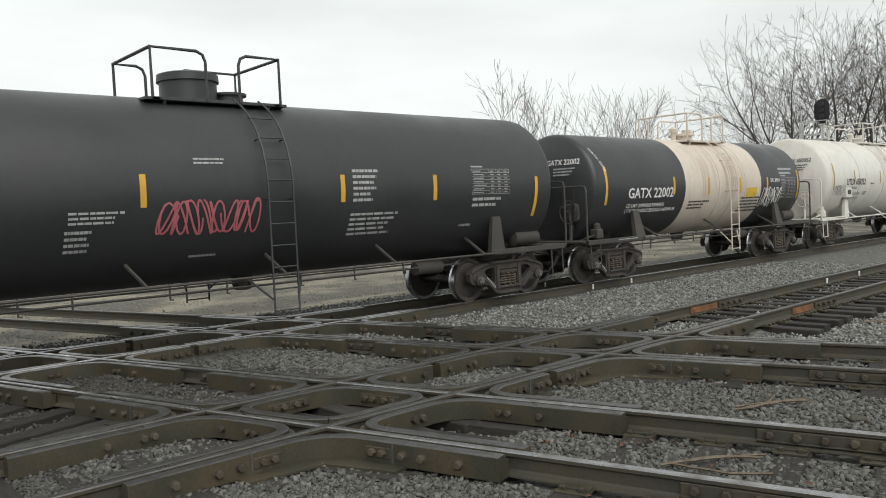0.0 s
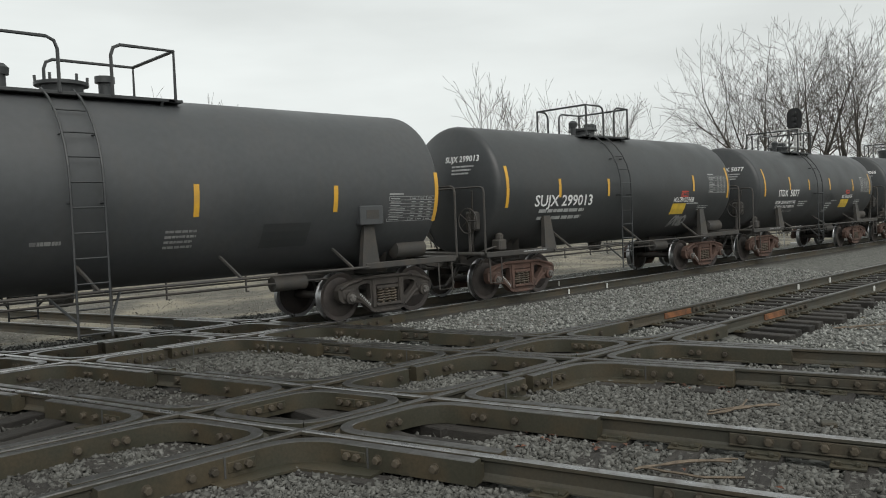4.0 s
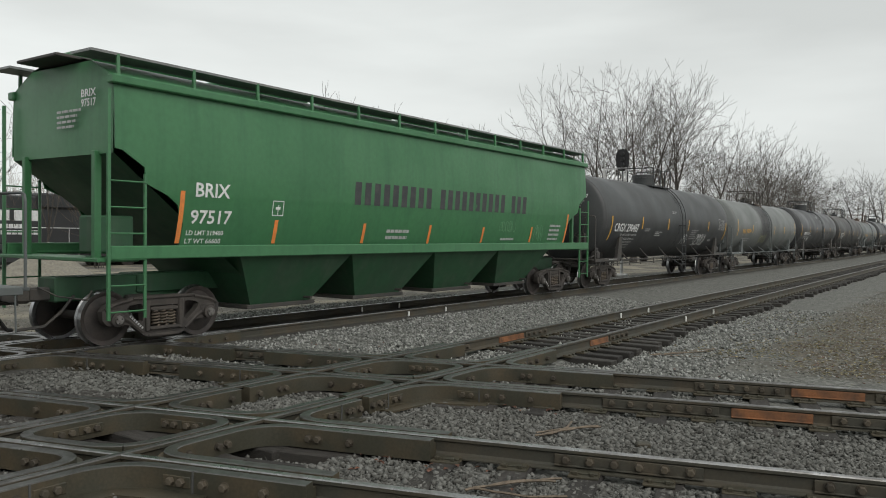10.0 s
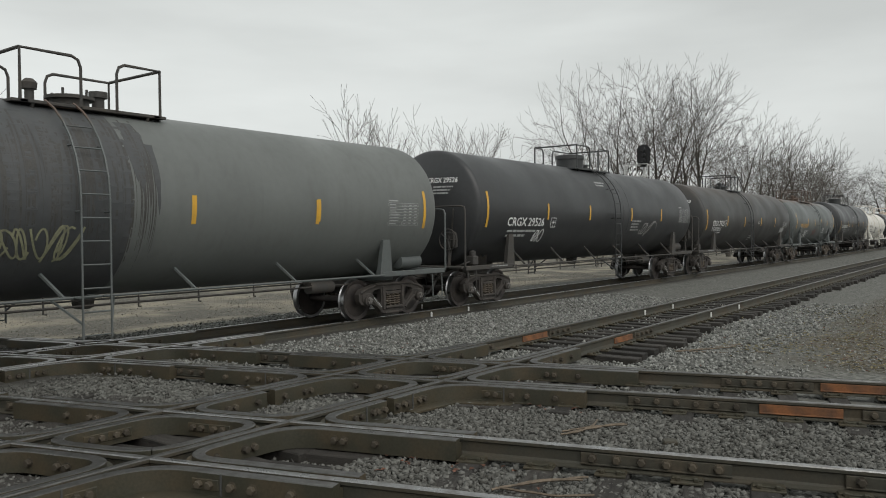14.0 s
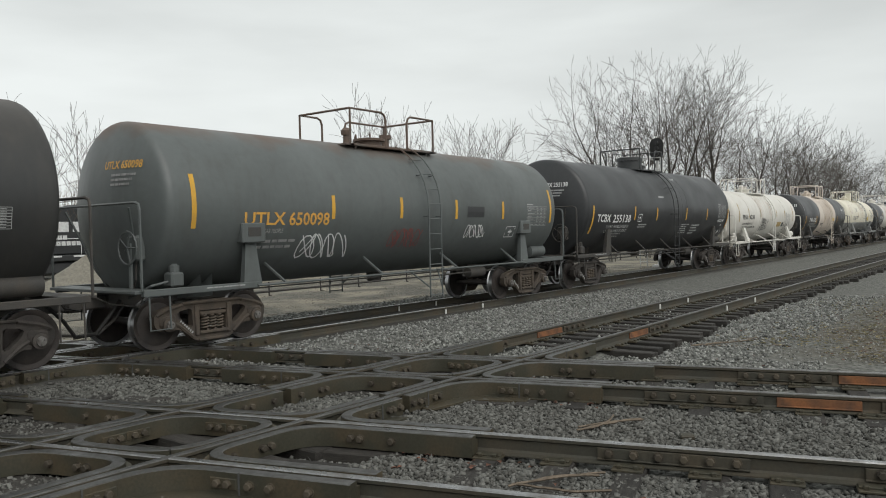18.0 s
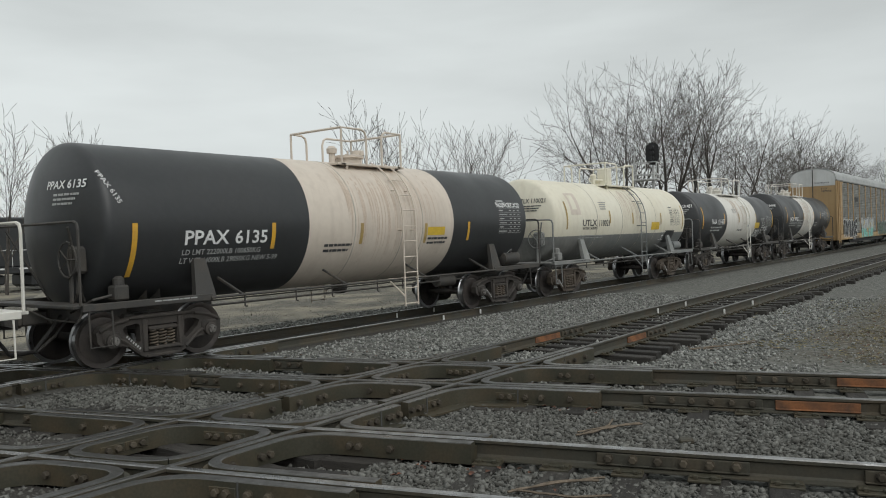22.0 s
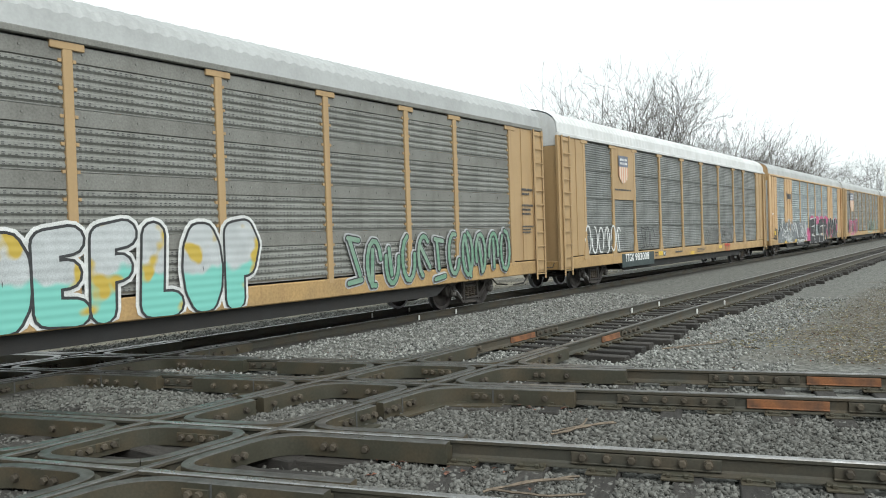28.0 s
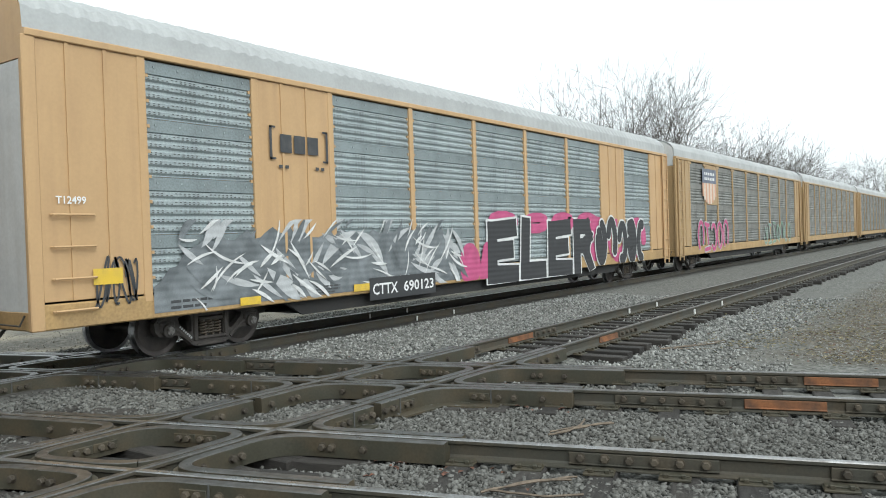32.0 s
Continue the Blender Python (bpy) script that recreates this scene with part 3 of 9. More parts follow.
def build_ground():
    xs, ys = axis_steps(-16, 3, 0.22, 2600), axis_steps(1, 20, 0.22, 2600)
    verts = [(x, y, ground_height(x, y) if abs(x) < 60 and abs(y) < 140 else GROUND - 0.2) for y in ys for x in xs]
    w = len(xs)
    faces = [(j * w + i, j * w + i + 1, (j + 1) * w + i + 1, (j + 1) * w + i) for j in range(len(ys) - 1) for i in range(w - 1)]
    me = bpy.data.meshes.new("ground")
    me.from_pydata(verts, [], faces)
    me.shade_smooth()
    m = bpy.data.materials.new("ballast_and_bare_soil")
    m.use_nodes = True
    n, l = m.node_tree.nodes, m.node_tree.links
    b = n["Principled BSDF"]
    geo = n.new("ShaderNodeTexCoord")
    sep = n.new("ShaderNodeSeparateXYZ")
    l.new(geo.outputs["Object"], sep.inputs[0])

    def noise_node(s, d=4.0):
        q = n.new("ShaderNodeTexNoise")
        q.inputs["Scale"].default_value, q.inputs["Detail"].default_value = s, d
        l.new(geo.outputs["Object"], q.inputs["Vector"])
        return q.outputs["Fac"]

    def math_node(op, a, c):
        q = n.new("ShaderNodeMath")
        q.operation = op
        for i, v in enumerate((a, c)):
            if isinstance(v, (int, float)):
                q.inputs[i].default_value = v
            else:
                l.new(v, q.inputs[i])
        return q.outputs[0]

    def ramp(v, lo, hi):
        q = n.new("ShaderNodeMapRange")
        q.inputs["From Min"].default_value, q.inputs["From Max"].default_value = lo, hi
        l.new(v, q.inputs["Value"])
        return q.outputs[0]

    def blend(f, a, c):
        q = n.new("ShaderNodeMix")
        q.data_type = "RGBA"
        l.new(f, q.inputs["Factor"])
        for s, v in (("A", a), ("B", c)):
            if isinstance(v, tuple):
                q.inputs[s].default_value = colour(v)
            else:
                l.new(v, q.inputs[s])
        return q.outputs["Result"]

    wob = math_node("MULTIPLY", math_node("SUBTRACT", noise_node(0.5), 0.5), 3.0)
    xw = math_node("ADD", sep.outputs["X"], wob)
    grainy = n.new("ShaderNodeTexVoronoi")
    grainy.inputs["Scale"].default_value = 17.0
    l.new(geo.outputs["Object"], grainy.inputs["Vector"])
    chips = n.new("ShaderNodeSeparateColor")
    l.new(grainy.outputs["Color"], chips.inputs[0])
    ballast = blend(ramp(chips.outputs[0], 0.0, 1.0), (0.07, 0.071, 0.065), (0.2, 0.201, 0.183))
    ballast = blend(ramp(noise_node(1.1), 0.45, 0.75), ballast, (0.13, 0.129, 0.118))
    soil = blend(ramp(noise_node(0.35), 0.4, 0.66), (0.072, 0.06, 0.043), (0.108, 0.093, 0.07))
    soil = blend(ramp(noise_node(2.3), 0.52, 0.72), soil, (0.075, 0.07, 0.038))
    soil = blend(ramp(chips.outputs[1], 0.55, 1.0), soil, (0.18, 0.174, 0.157))
    lot = blend(ramp(noise_node(0.45, 7.0), 0.4, 0.55), (0.27, 0.245, 0.188), (0.105, 0.1, 0.086))
    lot = blend(ramp(chips.outputs[2], 0.6, 1.0), lot, (0.21, 0.2, 0.175))
    right = ramp(xw, -3.6, -2.6)
    near_cross = ramp(math_node("ADD", math_node("ADD", math_node("MULTIPLY", sep.outputs["X"], CN.x), math_node("MULTIPLY", sep.outputs["Y"], CN.y)), wob), 12.4, 13.4)
    col = blend(math_node("MULTIPLY", right, near_cross), ballast, soil)
    col = blend(ramp(math_node("MULTIPLY", xw, -1.0), 15.0, 16.2), col, lot)
    # dark ballast between the main rails, with the train's shade put into its colour
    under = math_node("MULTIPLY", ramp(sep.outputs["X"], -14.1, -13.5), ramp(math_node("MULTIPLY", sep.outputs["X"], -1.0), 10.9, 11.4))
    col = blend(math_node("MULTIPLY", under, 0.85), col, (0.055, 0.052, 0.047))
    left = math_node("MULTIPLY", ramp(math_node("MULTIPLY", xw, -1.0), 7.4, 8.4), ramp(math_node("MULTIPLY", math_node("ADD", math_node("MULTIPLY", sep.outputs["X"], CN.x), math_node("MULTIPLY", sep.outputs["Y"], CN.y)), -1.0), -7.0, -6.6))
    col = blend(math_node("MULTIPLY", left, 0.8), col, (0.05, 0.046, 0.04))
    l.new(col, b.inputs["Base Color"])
    b.inputs["Roughness"].default_value = 0.95
    b.inputs["Specular IOR Level"].default_value = 0.2
    bp = n.new("ShaderNodeBump")
    bp.inputs["Strength"].default_value, bp.inputs["Distance"].default_value = 0.8, 0.03
    l.new(grainy.outputs["Distance"], bp.inputs["Height"])
    l.new(bp.outputs[0], b.inputs["Normal"])
    me.materials.append(m)
    return tagged(new("ground", me), "grey ballast and bare soil with dry grass patches", "ground", kind="structure")


build_ground()

# ---- tracks ----
HEAD = [(-0.028, 0.0), (0.028, 0.0), (0.035, -0.01), (0.034, -0.036), (0.01, -0.052), (0.009, -0.14), (0.022, -0.158), (0.075, -0.174), (0.075, -0.186),
        (-0.075, -0.186), (-0.075, -0.174), (-0.022, -0.158), (-0.009, -0.14), (-0.01, -0.052), (-0.034, -0.036), (-0.035, -0.01)]


def rail_mesh(name, pts, shiny=True, drop=0.0):
    bm = nb()
    sweep(bm, [(s, u - drop) for s, u in HEAD], pts)
    me = mesh_of(name, bm, [M["railside"], M["railtop"] if shiny else M["dullrailtop"]], 30)
    for p in me.polygons:
        if p.normal.z > 0.5 and p.center.z > -0.012 - drop:
            p.material_index = 1
    return me


def track(name, label):
    t = new(name)
    return tagged(t, label, "railway track", kind="structure")


def line_pts(a, b, step=4.0):
    a, b = Vector(a), Vector(b)
    k = max(1, int((b - a).length / step))
    return [a.lerp(b, i / k) for i in range(k + 1)]


track_main = track("track_main", "main railway track on grey ballast under the train")
track_second = track("track_second", "parallel railway track with dark wooden ties")
track_cross_far = track("track_crossing_far", "railway track crossing the two main lines")
track_cross_near = track("track_crossing_near", "nearest railway track crossing the main lines")
for parent, xs, shiny in ((track_main, MAIN, True), (track_second, SECOND, False)):
    for x in xs:
        put("rail", rail_mesh("rail", line_pts((x, -60, 0), (x, 420, 0), 20), shiny), parent)
for parent, offs in ((track_cross_far, CROSS_RAILS[:2]), (track_cross_near, CROSS_RAILS[2:])):
    for off in offs:
        c = CN * off
        put("rail", rail_mesh("rail", line_pts(c - CD * 70, c + CD * 70, 20), off < 9, 0.003), parent)

# ties
TIE = kept("tie", lambda: mesh_of("tie", box(nb(), -1.3, 1.3, -0.115, 0.115, -0.18, 0.0, 0.012), M["tie"]))
LONGTIE = kept("longtie", lambda: mesh_of("tie", box(nb(), -2.0, 2.0, -0.125, 0.125, -0.2, 0.0, 0.012), M["tie"]))
def plate_mesh():
    bm = box(nb(), -0.23, 0.23, -0.13, 0.13, 0.0, 0.022, 0.005)
    for sx in (-1, 1):
        box(bm, sx * 0.12 - 0.045, sx * 0.12 + 0.045, -0.12, 0.12, 0.02, 0.036, 0.004)
        for sy in (-0.07, 0.07):
            box(bm, sx * 0.18 - 0.022, sx * 0.18 + 0.022, sy - 0.02, sy + 0.02, 0.02, 0.055, 0.006)
    return mesh_of("tie_plate", bm, M["casting"])


PLATE = kept("plate", plate_mesh)


def lay_ties(parent, along, xs_at, spacing, count, start, me, drop, angle, uneven=0.03):
    for i in range(count):
        c = along(start + i * spacing)
        ob = put("tie", me, parent, pose(c.x + random.uniform(-uneven, uneven) * 3, c.y + random.uniform(-uneven, uneven), drop + random.uniform(-0.012, 0.008), 0, 0, math.degrees(angle) + random.uniform(-1.2, 1.2)))


lay_ties(track_second, lambda d: Vector((-6.69 + (0.3 if d < 15.5 else 0.05), d, 0)), None, 0.52, 120, 12.1, TIE, -0.188, 0, 0.05)
lay_ties(track_second, lambda d: Vector((-6.69, d, 0)), None, 0.55, 9, 0.8, TIE, -0.19, 0)
lay_ties(track_main, lambda d: Vector((-12.43, d, 0)), None, 0.52, 110, 11.6, TIE, -0.192, 0)
lay_ties(track_cross_near, lambda d: CN * 6.07 + CD * d, None, 0.62, 12, -2.2, TIE, -0.192, CROSS + math.pi / 2)
lay_ties(track_cross_far, lambda d: CN * 10.09 + CD * d, None, 0.6, 13, -3.0, TIE, -0.192, CROSS + math.pi / 2)
lay_ties(track_cross_near, lambda d: CN * 6.07 + CD * d, None, 0.6, 8, -14.2, TIE, -0.19, CROSS + math.pi / 2)
lay_ties(track_cross_near, lambda d: CN * 6.07 + CD * d, None, 0.56, 7, -10.3, LONGTIE, -0.19, CROSS + math.pi / 2, 0.05)
for i in range(12):
    for off in CROSS_RAILS[2:]:
        c = CN * off + CD * (-2.2 + i * 0.62)
        put("tie_plate", PLATE, track_cross_near, pose(c.x, c.y, -0.195, 0, 0, math.degrees(CROSS) + 90))
for i in range(13):
    for off in CROSS_RAILS[:2]:
        c = CN * off + CD * (-3.0 + i * 0.6)
        put("tie_plate", PLATE, track_cross_far, pose(c.x, c.y, -0.195, 0, 0, math.degrees(CROSS) + 90))
for i in range(60):
    for x in SECOND:
        put("tie_plate", PLATE, track_second, pose(x, 12.1 + i * 0.52, -0.2))

# hexagonal bolt with washer, head towards +x
def bolt_mesh():
    bm = nb()
    lathe(bm, [(-0.01, 0.044), (0.006, 0.044)], (0, 0, 0), "x", 10)
    lathe(bm, [(0.006, 0.034), (0.04, 0.034), (0.046, 0.027)], (0, 0, 0), "x", 6)
    return mesh_of("bolt", bm, M["boltrust"])


BOLT = kept("bolt", bolt_mesh)


def joint_bar(parent, a, d, length, side, mat, bolts=6, name="joint_bar", label="", tall=0.1):
    """A fishplate against the web of a rail, from point a along d; side: unit vector to the face that it lies on."""
    bm = nb()
    box(bm, 0.009, 0.034, 0, length, -0.066 - tall + 0.02, -0.052, 0.006)
    box(bm, 0.009, 0.05, 0, length, -0.155, -0.14, 0.004)
    ob = part(name, bm, mat, parent, label)
    ang = math.atan2(side.y, side.x)
    flip = -1 if (Vector((-side.y, side.x, 0)).dot(d) < 0) else 1
    start = a if flip > 0 else a + d * length
    ob.matrix_basis = pose(start.x, start.y, 0, 0, 0, math.degrees(ang))
    for i in range(bolts):
        put("bolt", BOLT, ob, pose(0.036, length * (i + 0.5) / bolts, -0.095))
    return ob


Y = Vector((0, 1, 0))
E_ = Vector((1, 0, 0))
NEAR_C = -CN
# painted insulated joints, one on each rail of the second line and of the far crossing line
joint_bar(track_second, Vector((SECOND[1], 12.5, 0)), Y, 0.92, E_, M["orange"], 0, "insulated_joint", "orange painted insulated joint bar")
joint_bar(track_second, Vector((SECOND[0], 13.2, 0)), Y, 0.8, E_, M["orange"], 0, "insulated_joint", "orange painted insulated joint bar")
joint_bar(track_cross_far, cross_point(-2.02, CROSS_RAILS[0]), CD, 0.84, NEAR_C, M["orange"], 0, "insulated_joint", "orange painted insulated joint bar")
joint_bar(track_cross_far, cross_point(-2.33, CROSS_RAILS[1]), CD, 0.84, NEAR_C, M["orange"], 0, "insulated_joint", "orange painted insulated joint bar")
# plain joint bars
for off, x0, ln, k in ((CROSS_RAILS[0], -3.15, 1.1, 6), (CROSS_RAILS[1], -3.7, 1.3, 6), (CROSS_RAILS[2], -3.1, 1.25, 6), (CROSS_RAILS[3], -2.9, 1.25, 6),
                       (CROSS_RAILS[0], -9.9, 1.3, 7), (CROSS_RAILS[1], -10.1, 1.3, 7), (CROSS_RAILS[2], -9.6, 1.2, 7), (CROSS_RAILS[0], -1.1, 0.9, 4), (CROSS_RAILS[1], -1.35, 0.9, 4), (CROSS_RAILS[2], -1.1, 0.9, 4)):
    joint_bar(track_cross_near if off < 8 else track_cross_far, cross_point(x0, off), CD, ln, NEAR_C, M["railside"], k)
for x, y0 in ((SECOND[0], 10.9), (SECOND[1], 10.6), (SECOND[1], 13.5), (SECOND[0], 14.1)):
    joint_bar(track_second, Vector((x, y0, 0)), Y, 0.9, E_, M["railside"], 4)
# white paint markers on the rails
MARK = kept("mark", lambda: mesh_of("rail_marker", box(nb(), 0.04, 0.075, -0.02, 0.02, -0.165, -0.045, 0.006), M["whitemark"]))
for parent, x, ys in ((track_main, MAIN[0], (15.2, 16.8)), (track_main, MAIN[1], (15.2, 16.75)), (track_second, SECOND[0], (18.6, 20.9)), (track_second, SECOND[1], (18.3, 20.2))):
    for y in ys:
        put("rail_marker", MARK, parent, pose(x, y, 0), "small white rail marker")


# ---- the four diamonds ----
BLOCK = [(-0.06, -0.006), (-0.05, 0.0), (0.045, 0.0), (0.052, -0.006), (0.052, -0.05), (0.1, -0.05), (0.1, -0.19), (-0.06, -0.19)]


def fillet(a, p, b, r, n=5):
    """Rounds the corner p of a line from a to b."""
    u, v = (a - p).normalized(), (b - p).normalized()
    return [p + u * r * (1 - k / n) ** 2 + v * r * (k / n) ** 2 for k in range(n + 1)]


def casting_bar(name, pts, toward, parent, drop):
    """A solid guard bar with its flangeway floor on the side that lies towards a running rail."""
    d = pts[-1] - pts[0]
    side = Vector((d.y, -d.x, 0))
    if side.dot(toward - (pts[0] + pts[-1]) / 2) < 0:
        pts = pts[::-1]
    bm = nb()
    sweep(bm, [(a, b - drop) for a, b in BLOCK], pts)
    me = mesh_of(name, bm, [M["casting"], M["dullrailtop"]], 30)
    for p in me.polygons:
        if p.normal.z > 0.7 and p.center.z > -0.02:
            p.material_index = 1
    return put(name, me, parent)


def bolt_row(parent, rows, spots):
    """Bolts on the inner faces of bars; rows: start, direction, the way that the face looks."""
    for c, dirn, face in rows:
        face = (face - dirn * face.dot(dirn)).normalized()
        ang = math.degrees(math.atan2(face.y, face.x))
        for e in spots:
            q = c + dirn * e + face * 0.06
            put("bolt", BOLT, parent, pose(q.x, q.y, -0.1, 0, 0, ang))


def diamond(label, xs, offs, length=1.75):
    d = tagged(new("rail_crossing"), label, "rail crossing", "diamond crossings")
    near_x, far_x = max(xs), min(xs)
    hi, lo = max(offs), min(offs)
    gap = 0.138
    off_c = gap / abs(CN.y) * 1.0
    pts = [cross_point(x, o) for x, o in ((near_x - gap, lo + gap), (near_x - gap, hi - gap), (far_x + gap, hi - gap), (far_x + gap, lo + gap))]
    mid = (pts[0] + pts[2]) / 2
    for i in range(4):
        a, b, before, after = pts[i], pts[(i + 1) % 4], pts[i - 1], pts[(i + 2) % 4]
        u = (b - a).normalized()
        run = fillet(before, a, b, 0.38, 8)[4:] + [a + u * 0.46, b - u * 0.46] + fillet(a, b, after, 0.38, 8)[:5]
        outward = (a + b) / 2 + ((a + b) / 2 - mid)
        casting_bar("guard_rail", run, outward, d, 0.005)
        inward = Vector((-u.y, u.x, 0))
        if inward.dot(mid - a) < 0:
            inward = -inward
        ln = (b - a).length
        ang = math.degrees(math.atan2(inward.y, inward.x))
        for f in (0.36, 0.44, 0.56, 0.64):
            q = a + u * ln * f + inward * 0.06
            put("bolt", BOLT, d, pose(q.x, q.y, -0.1, 0, 0, ang))
        for f in (0.4, 0.6):
            q = a + u * ln * f + inward * 0.055
            blk = put("washer_plate", kept("washer_plate", lambda: mesh_of("washer_plate", box(nb(), -0.01, 0.012, -0.13, 0.13, -0.15, -0.055, 0.008), M["casting"])), d, pose(q.x, q.y, 0, 0, 0, ang))
        q = a + u * ln * 0.18 + inward * 0.06
        put("splice_joint", kept("splice", lambda: mesh_of("splice_joint", box(nb(), -0.008, 0.006, -0.008, 0.008, -0.19, -0.004), M["hole"])), d, pose(q.x, q.y, 0, 0, 0, ang))
    for x, sx in ((near_x, 1), (far_x, -1)):
        for o, so in ((hi, 1), (lo, -1)):
            c = cross_point(x + sx * gap, o + so * gap)
            u, v = CD * sx, Y * so
            along = 1.1 if (so < 0) == (hi > 9) else length
            run = [c + u * length] + fillet(c + u, c, c + v, 0.46, 9) + [c + v * along]
            casting_bar("wing_rail", run, cross_point(x, o), d, 0.005)
            for dirn, face in ((u, v), (v, u)):
                face = (face - dirn * face.dot(dirn)).normalized()
                ang = math.degrees(math.atan2(face.y, face.x))
                for e in (0.56, 0.66, 0.86, 1.05, 1.4):
                    q = c + dirn * e + face * 0.06
                    put("bolt", BOLT, d, pose(q.x, q.y, -0.1, 0, 0, ang))
                q = c + dirn * 0.61 + face * 0.055
                put("washer_plate", KEPT["washer_plate"], d, pose(q.x, q.y, 0, 0, 0, ang))
                q = c + dirn * 0.76 + face * 0.06
                put("splice_joint", KEPT["splice"], d, pose(q.x, q.y, 0, 0, 0, ang))
            # raised bearing plate in the outer angle
            bm = nb()
            q = [c + u * 0.9 + v * 0.02, c + u * 0.95 + v * 0.22, c + u * 0.3 + v * 0.3, c + v * 0.95 + u * 0.22, c + v * 0.9 + u * 0.02, c]
            top = [bm.verts.new((p.x, p.y, -0.183)) for p in q]
            low = [bm.verts.new((p.x, p.y, -0.205)) for p in q]
            bm.faces.new(top), bm.faces.new(low[::-1])
            for i in range(6):
                bm.faces.new((top[i], low[i], low[(i + 1) % 6], top[(i + 1) % 6]))
            part("bearing_plate", bm, M["casting"], d)
    # guard bars inside the gauge of each track, closed by a rounded end at the other track
    for x, sx in ((near_x, 1), (far_x, -1)):
        p, q = cross_point(x + sx * gap, hi - gap), cross_point(x + sx * gap, lo + gap)
        u = CD * sx
        run = [p + u * length] + fillet(p + u, p, q, 0.4, 8) + fillet(p, q, q + u, 0.4, 8) + [q + u * length]
        casting_bar("guard_rail", run, (p + q) / 2 - u, d, 0.005)
        bolt_row(d, ((p, u, (q - p).normalized()), (q, u, (p - q).normalized()), (p, (q - p).normalized(), u)), (0.52, 0.62, 0.95))
    for o, so in ((hi, 1), (lo, -1)):
        p, q = cross_point(near_x - gap, o + so * gap), cross_point(far_x + gap, o + so * gap)
        v = Y * so
        far_end = 1.1 if (so < 0) == (hi > 9) else length
        run = [p + v * far_end] + fillet(p + v, p, q, 0.4, 8) + fillet(p, q, q + v, 0.4, 8) + [q + v * far_end]
        casting_bar("guard_rail", run, (p + q) / 2 - v, d, 0.005)
        bolt_row(d, ((p, v, (q - p).normalized()), (q, v, (p - q).normalized()), (p, (q - p).normalized(), v)), (0.52, 0.62, 0.95))
    for k in range(5):
        o = lo - 0.35 + (hi - lo + 0.7) * k / 4
        c = cross_point((near_x + far_x) / 2, o)
        put("timber", LONGTIE, d, pose(c.x, c.y, -0.205 - 0.002 * k, 0, 0, math.degrees(CROSS)))
    return d


for xs, parts_ in ((SECOND, "second line"), (MAIN, "main line")):
    for offs, which in ((CROSS_RAILS[:2], "far"), (CROSS_RAILS[2:], "near")):
        diamond("worn steel diamond where the %s crossing track meets the %s" % (which, parts_), xs, offs)


# ---- loose ballast stones ----
def scatter(name, label, count, x0, x1, y0, y1, size_lo, size_hi, faces_kind, keep, stone="stone"):
    rng = np.random.default_rng(len(name) * 7 + count)
    if faces_kind == 12:
        v = np.array([(-1, -1, -1), (1, -1, -1), (1, 1, -1), (-1, 1, -1), (-1, -1, 1), (1, -1, 1), (1, 1, 1), (-1, 1, 1)], dtype=float) * 0.72
        f = np.array([(0, 2, 1), (0, 3, 2), (4, 5, 6), (4, 6, 7), (0, 1, 5), (0, 5, 4), (1, 2, 6), (1, 6, 5), (2, 3, 7), (2, 7, 6), (3, 0, 4), (3, 4, 7)])
    else:
        v = np.array([(1, 0, 0), (-1, 0, 0), (0, 1, 0), (0, -1, 0), (0, 0, 1), (0, 0, -1)], dtype=float)
        f = np.array([(0, 2, 4), (2, 1, 4), (1, 3, 4), (3, 0, 4), (2, 0, 5), (1, 2, 5), (3, 1, 5), (0, 3, 5)])
    x, y = rng.uniform(x0, x1, count), rng.uniform(y0, y1, count)
    ok = keep(x, y)
    x, y = x[ok], y[ok]
    k = len(x)
    base = np.array([ground_height(a, c) for a, c in zip(x, y)])
    size = size_lo + (size_hi - size_lo) * rng.uniform(0, 1, k) ** 1.7
    shape = v[None] * rng.uniform(0.3, 1.25, (k, len(v), 1)) * rng.uniform(0.5, 1.3, (k, 1, 3)) * size[:, None, None]
    a = rng.uniform(0, math.tau, k)
    t = rng.uniform(-1.2, 1.2, k)
    ca, sa, ct, st = np.cos(a), np.sin(a), np.cos(t), np.sin(t)
    X, Yv, Z = shape[:, :, 0], shape[:, :, 1], shape[:, :, 2] * 0.8
    Y2, Z2 = Yv * ct[:, None] - Z * st[:, None], Yv * st[:, None] + Z * ct[:, None]
    P = np.stack([X * ca[:, None] - Y2 * sa[:, None] + x[:, None], X * sa[:, None] + Y2 * ca[:, None] + y[:, None], Z2 + (base + size * rng.uniform(-0.2, 0.7, k))[:, None]], 2)
    F = (f[None] + (np.arange(k) * len(v))[:, None, None]).reshape(-1, 3)
    me = bpy.data.meshes.new(name)
    me.vertices.add(k * len(v))
    me.vertices.foreach_set("co", P.reshape(-1))
    me.loops.add(len(F) * 3)
    me.loops.foreach_set("vertex_index", F.reshape(-1))
    me.polygons.add(len(F))
    me.polygons.foreach_set("loop_start", np.arange(0, len(F) * 3, 3))
    me.update(calc_edges=True)
    me.materials.append(M[stone])
    return tagged(new(name, me), label, "ballast", kind="stuff")


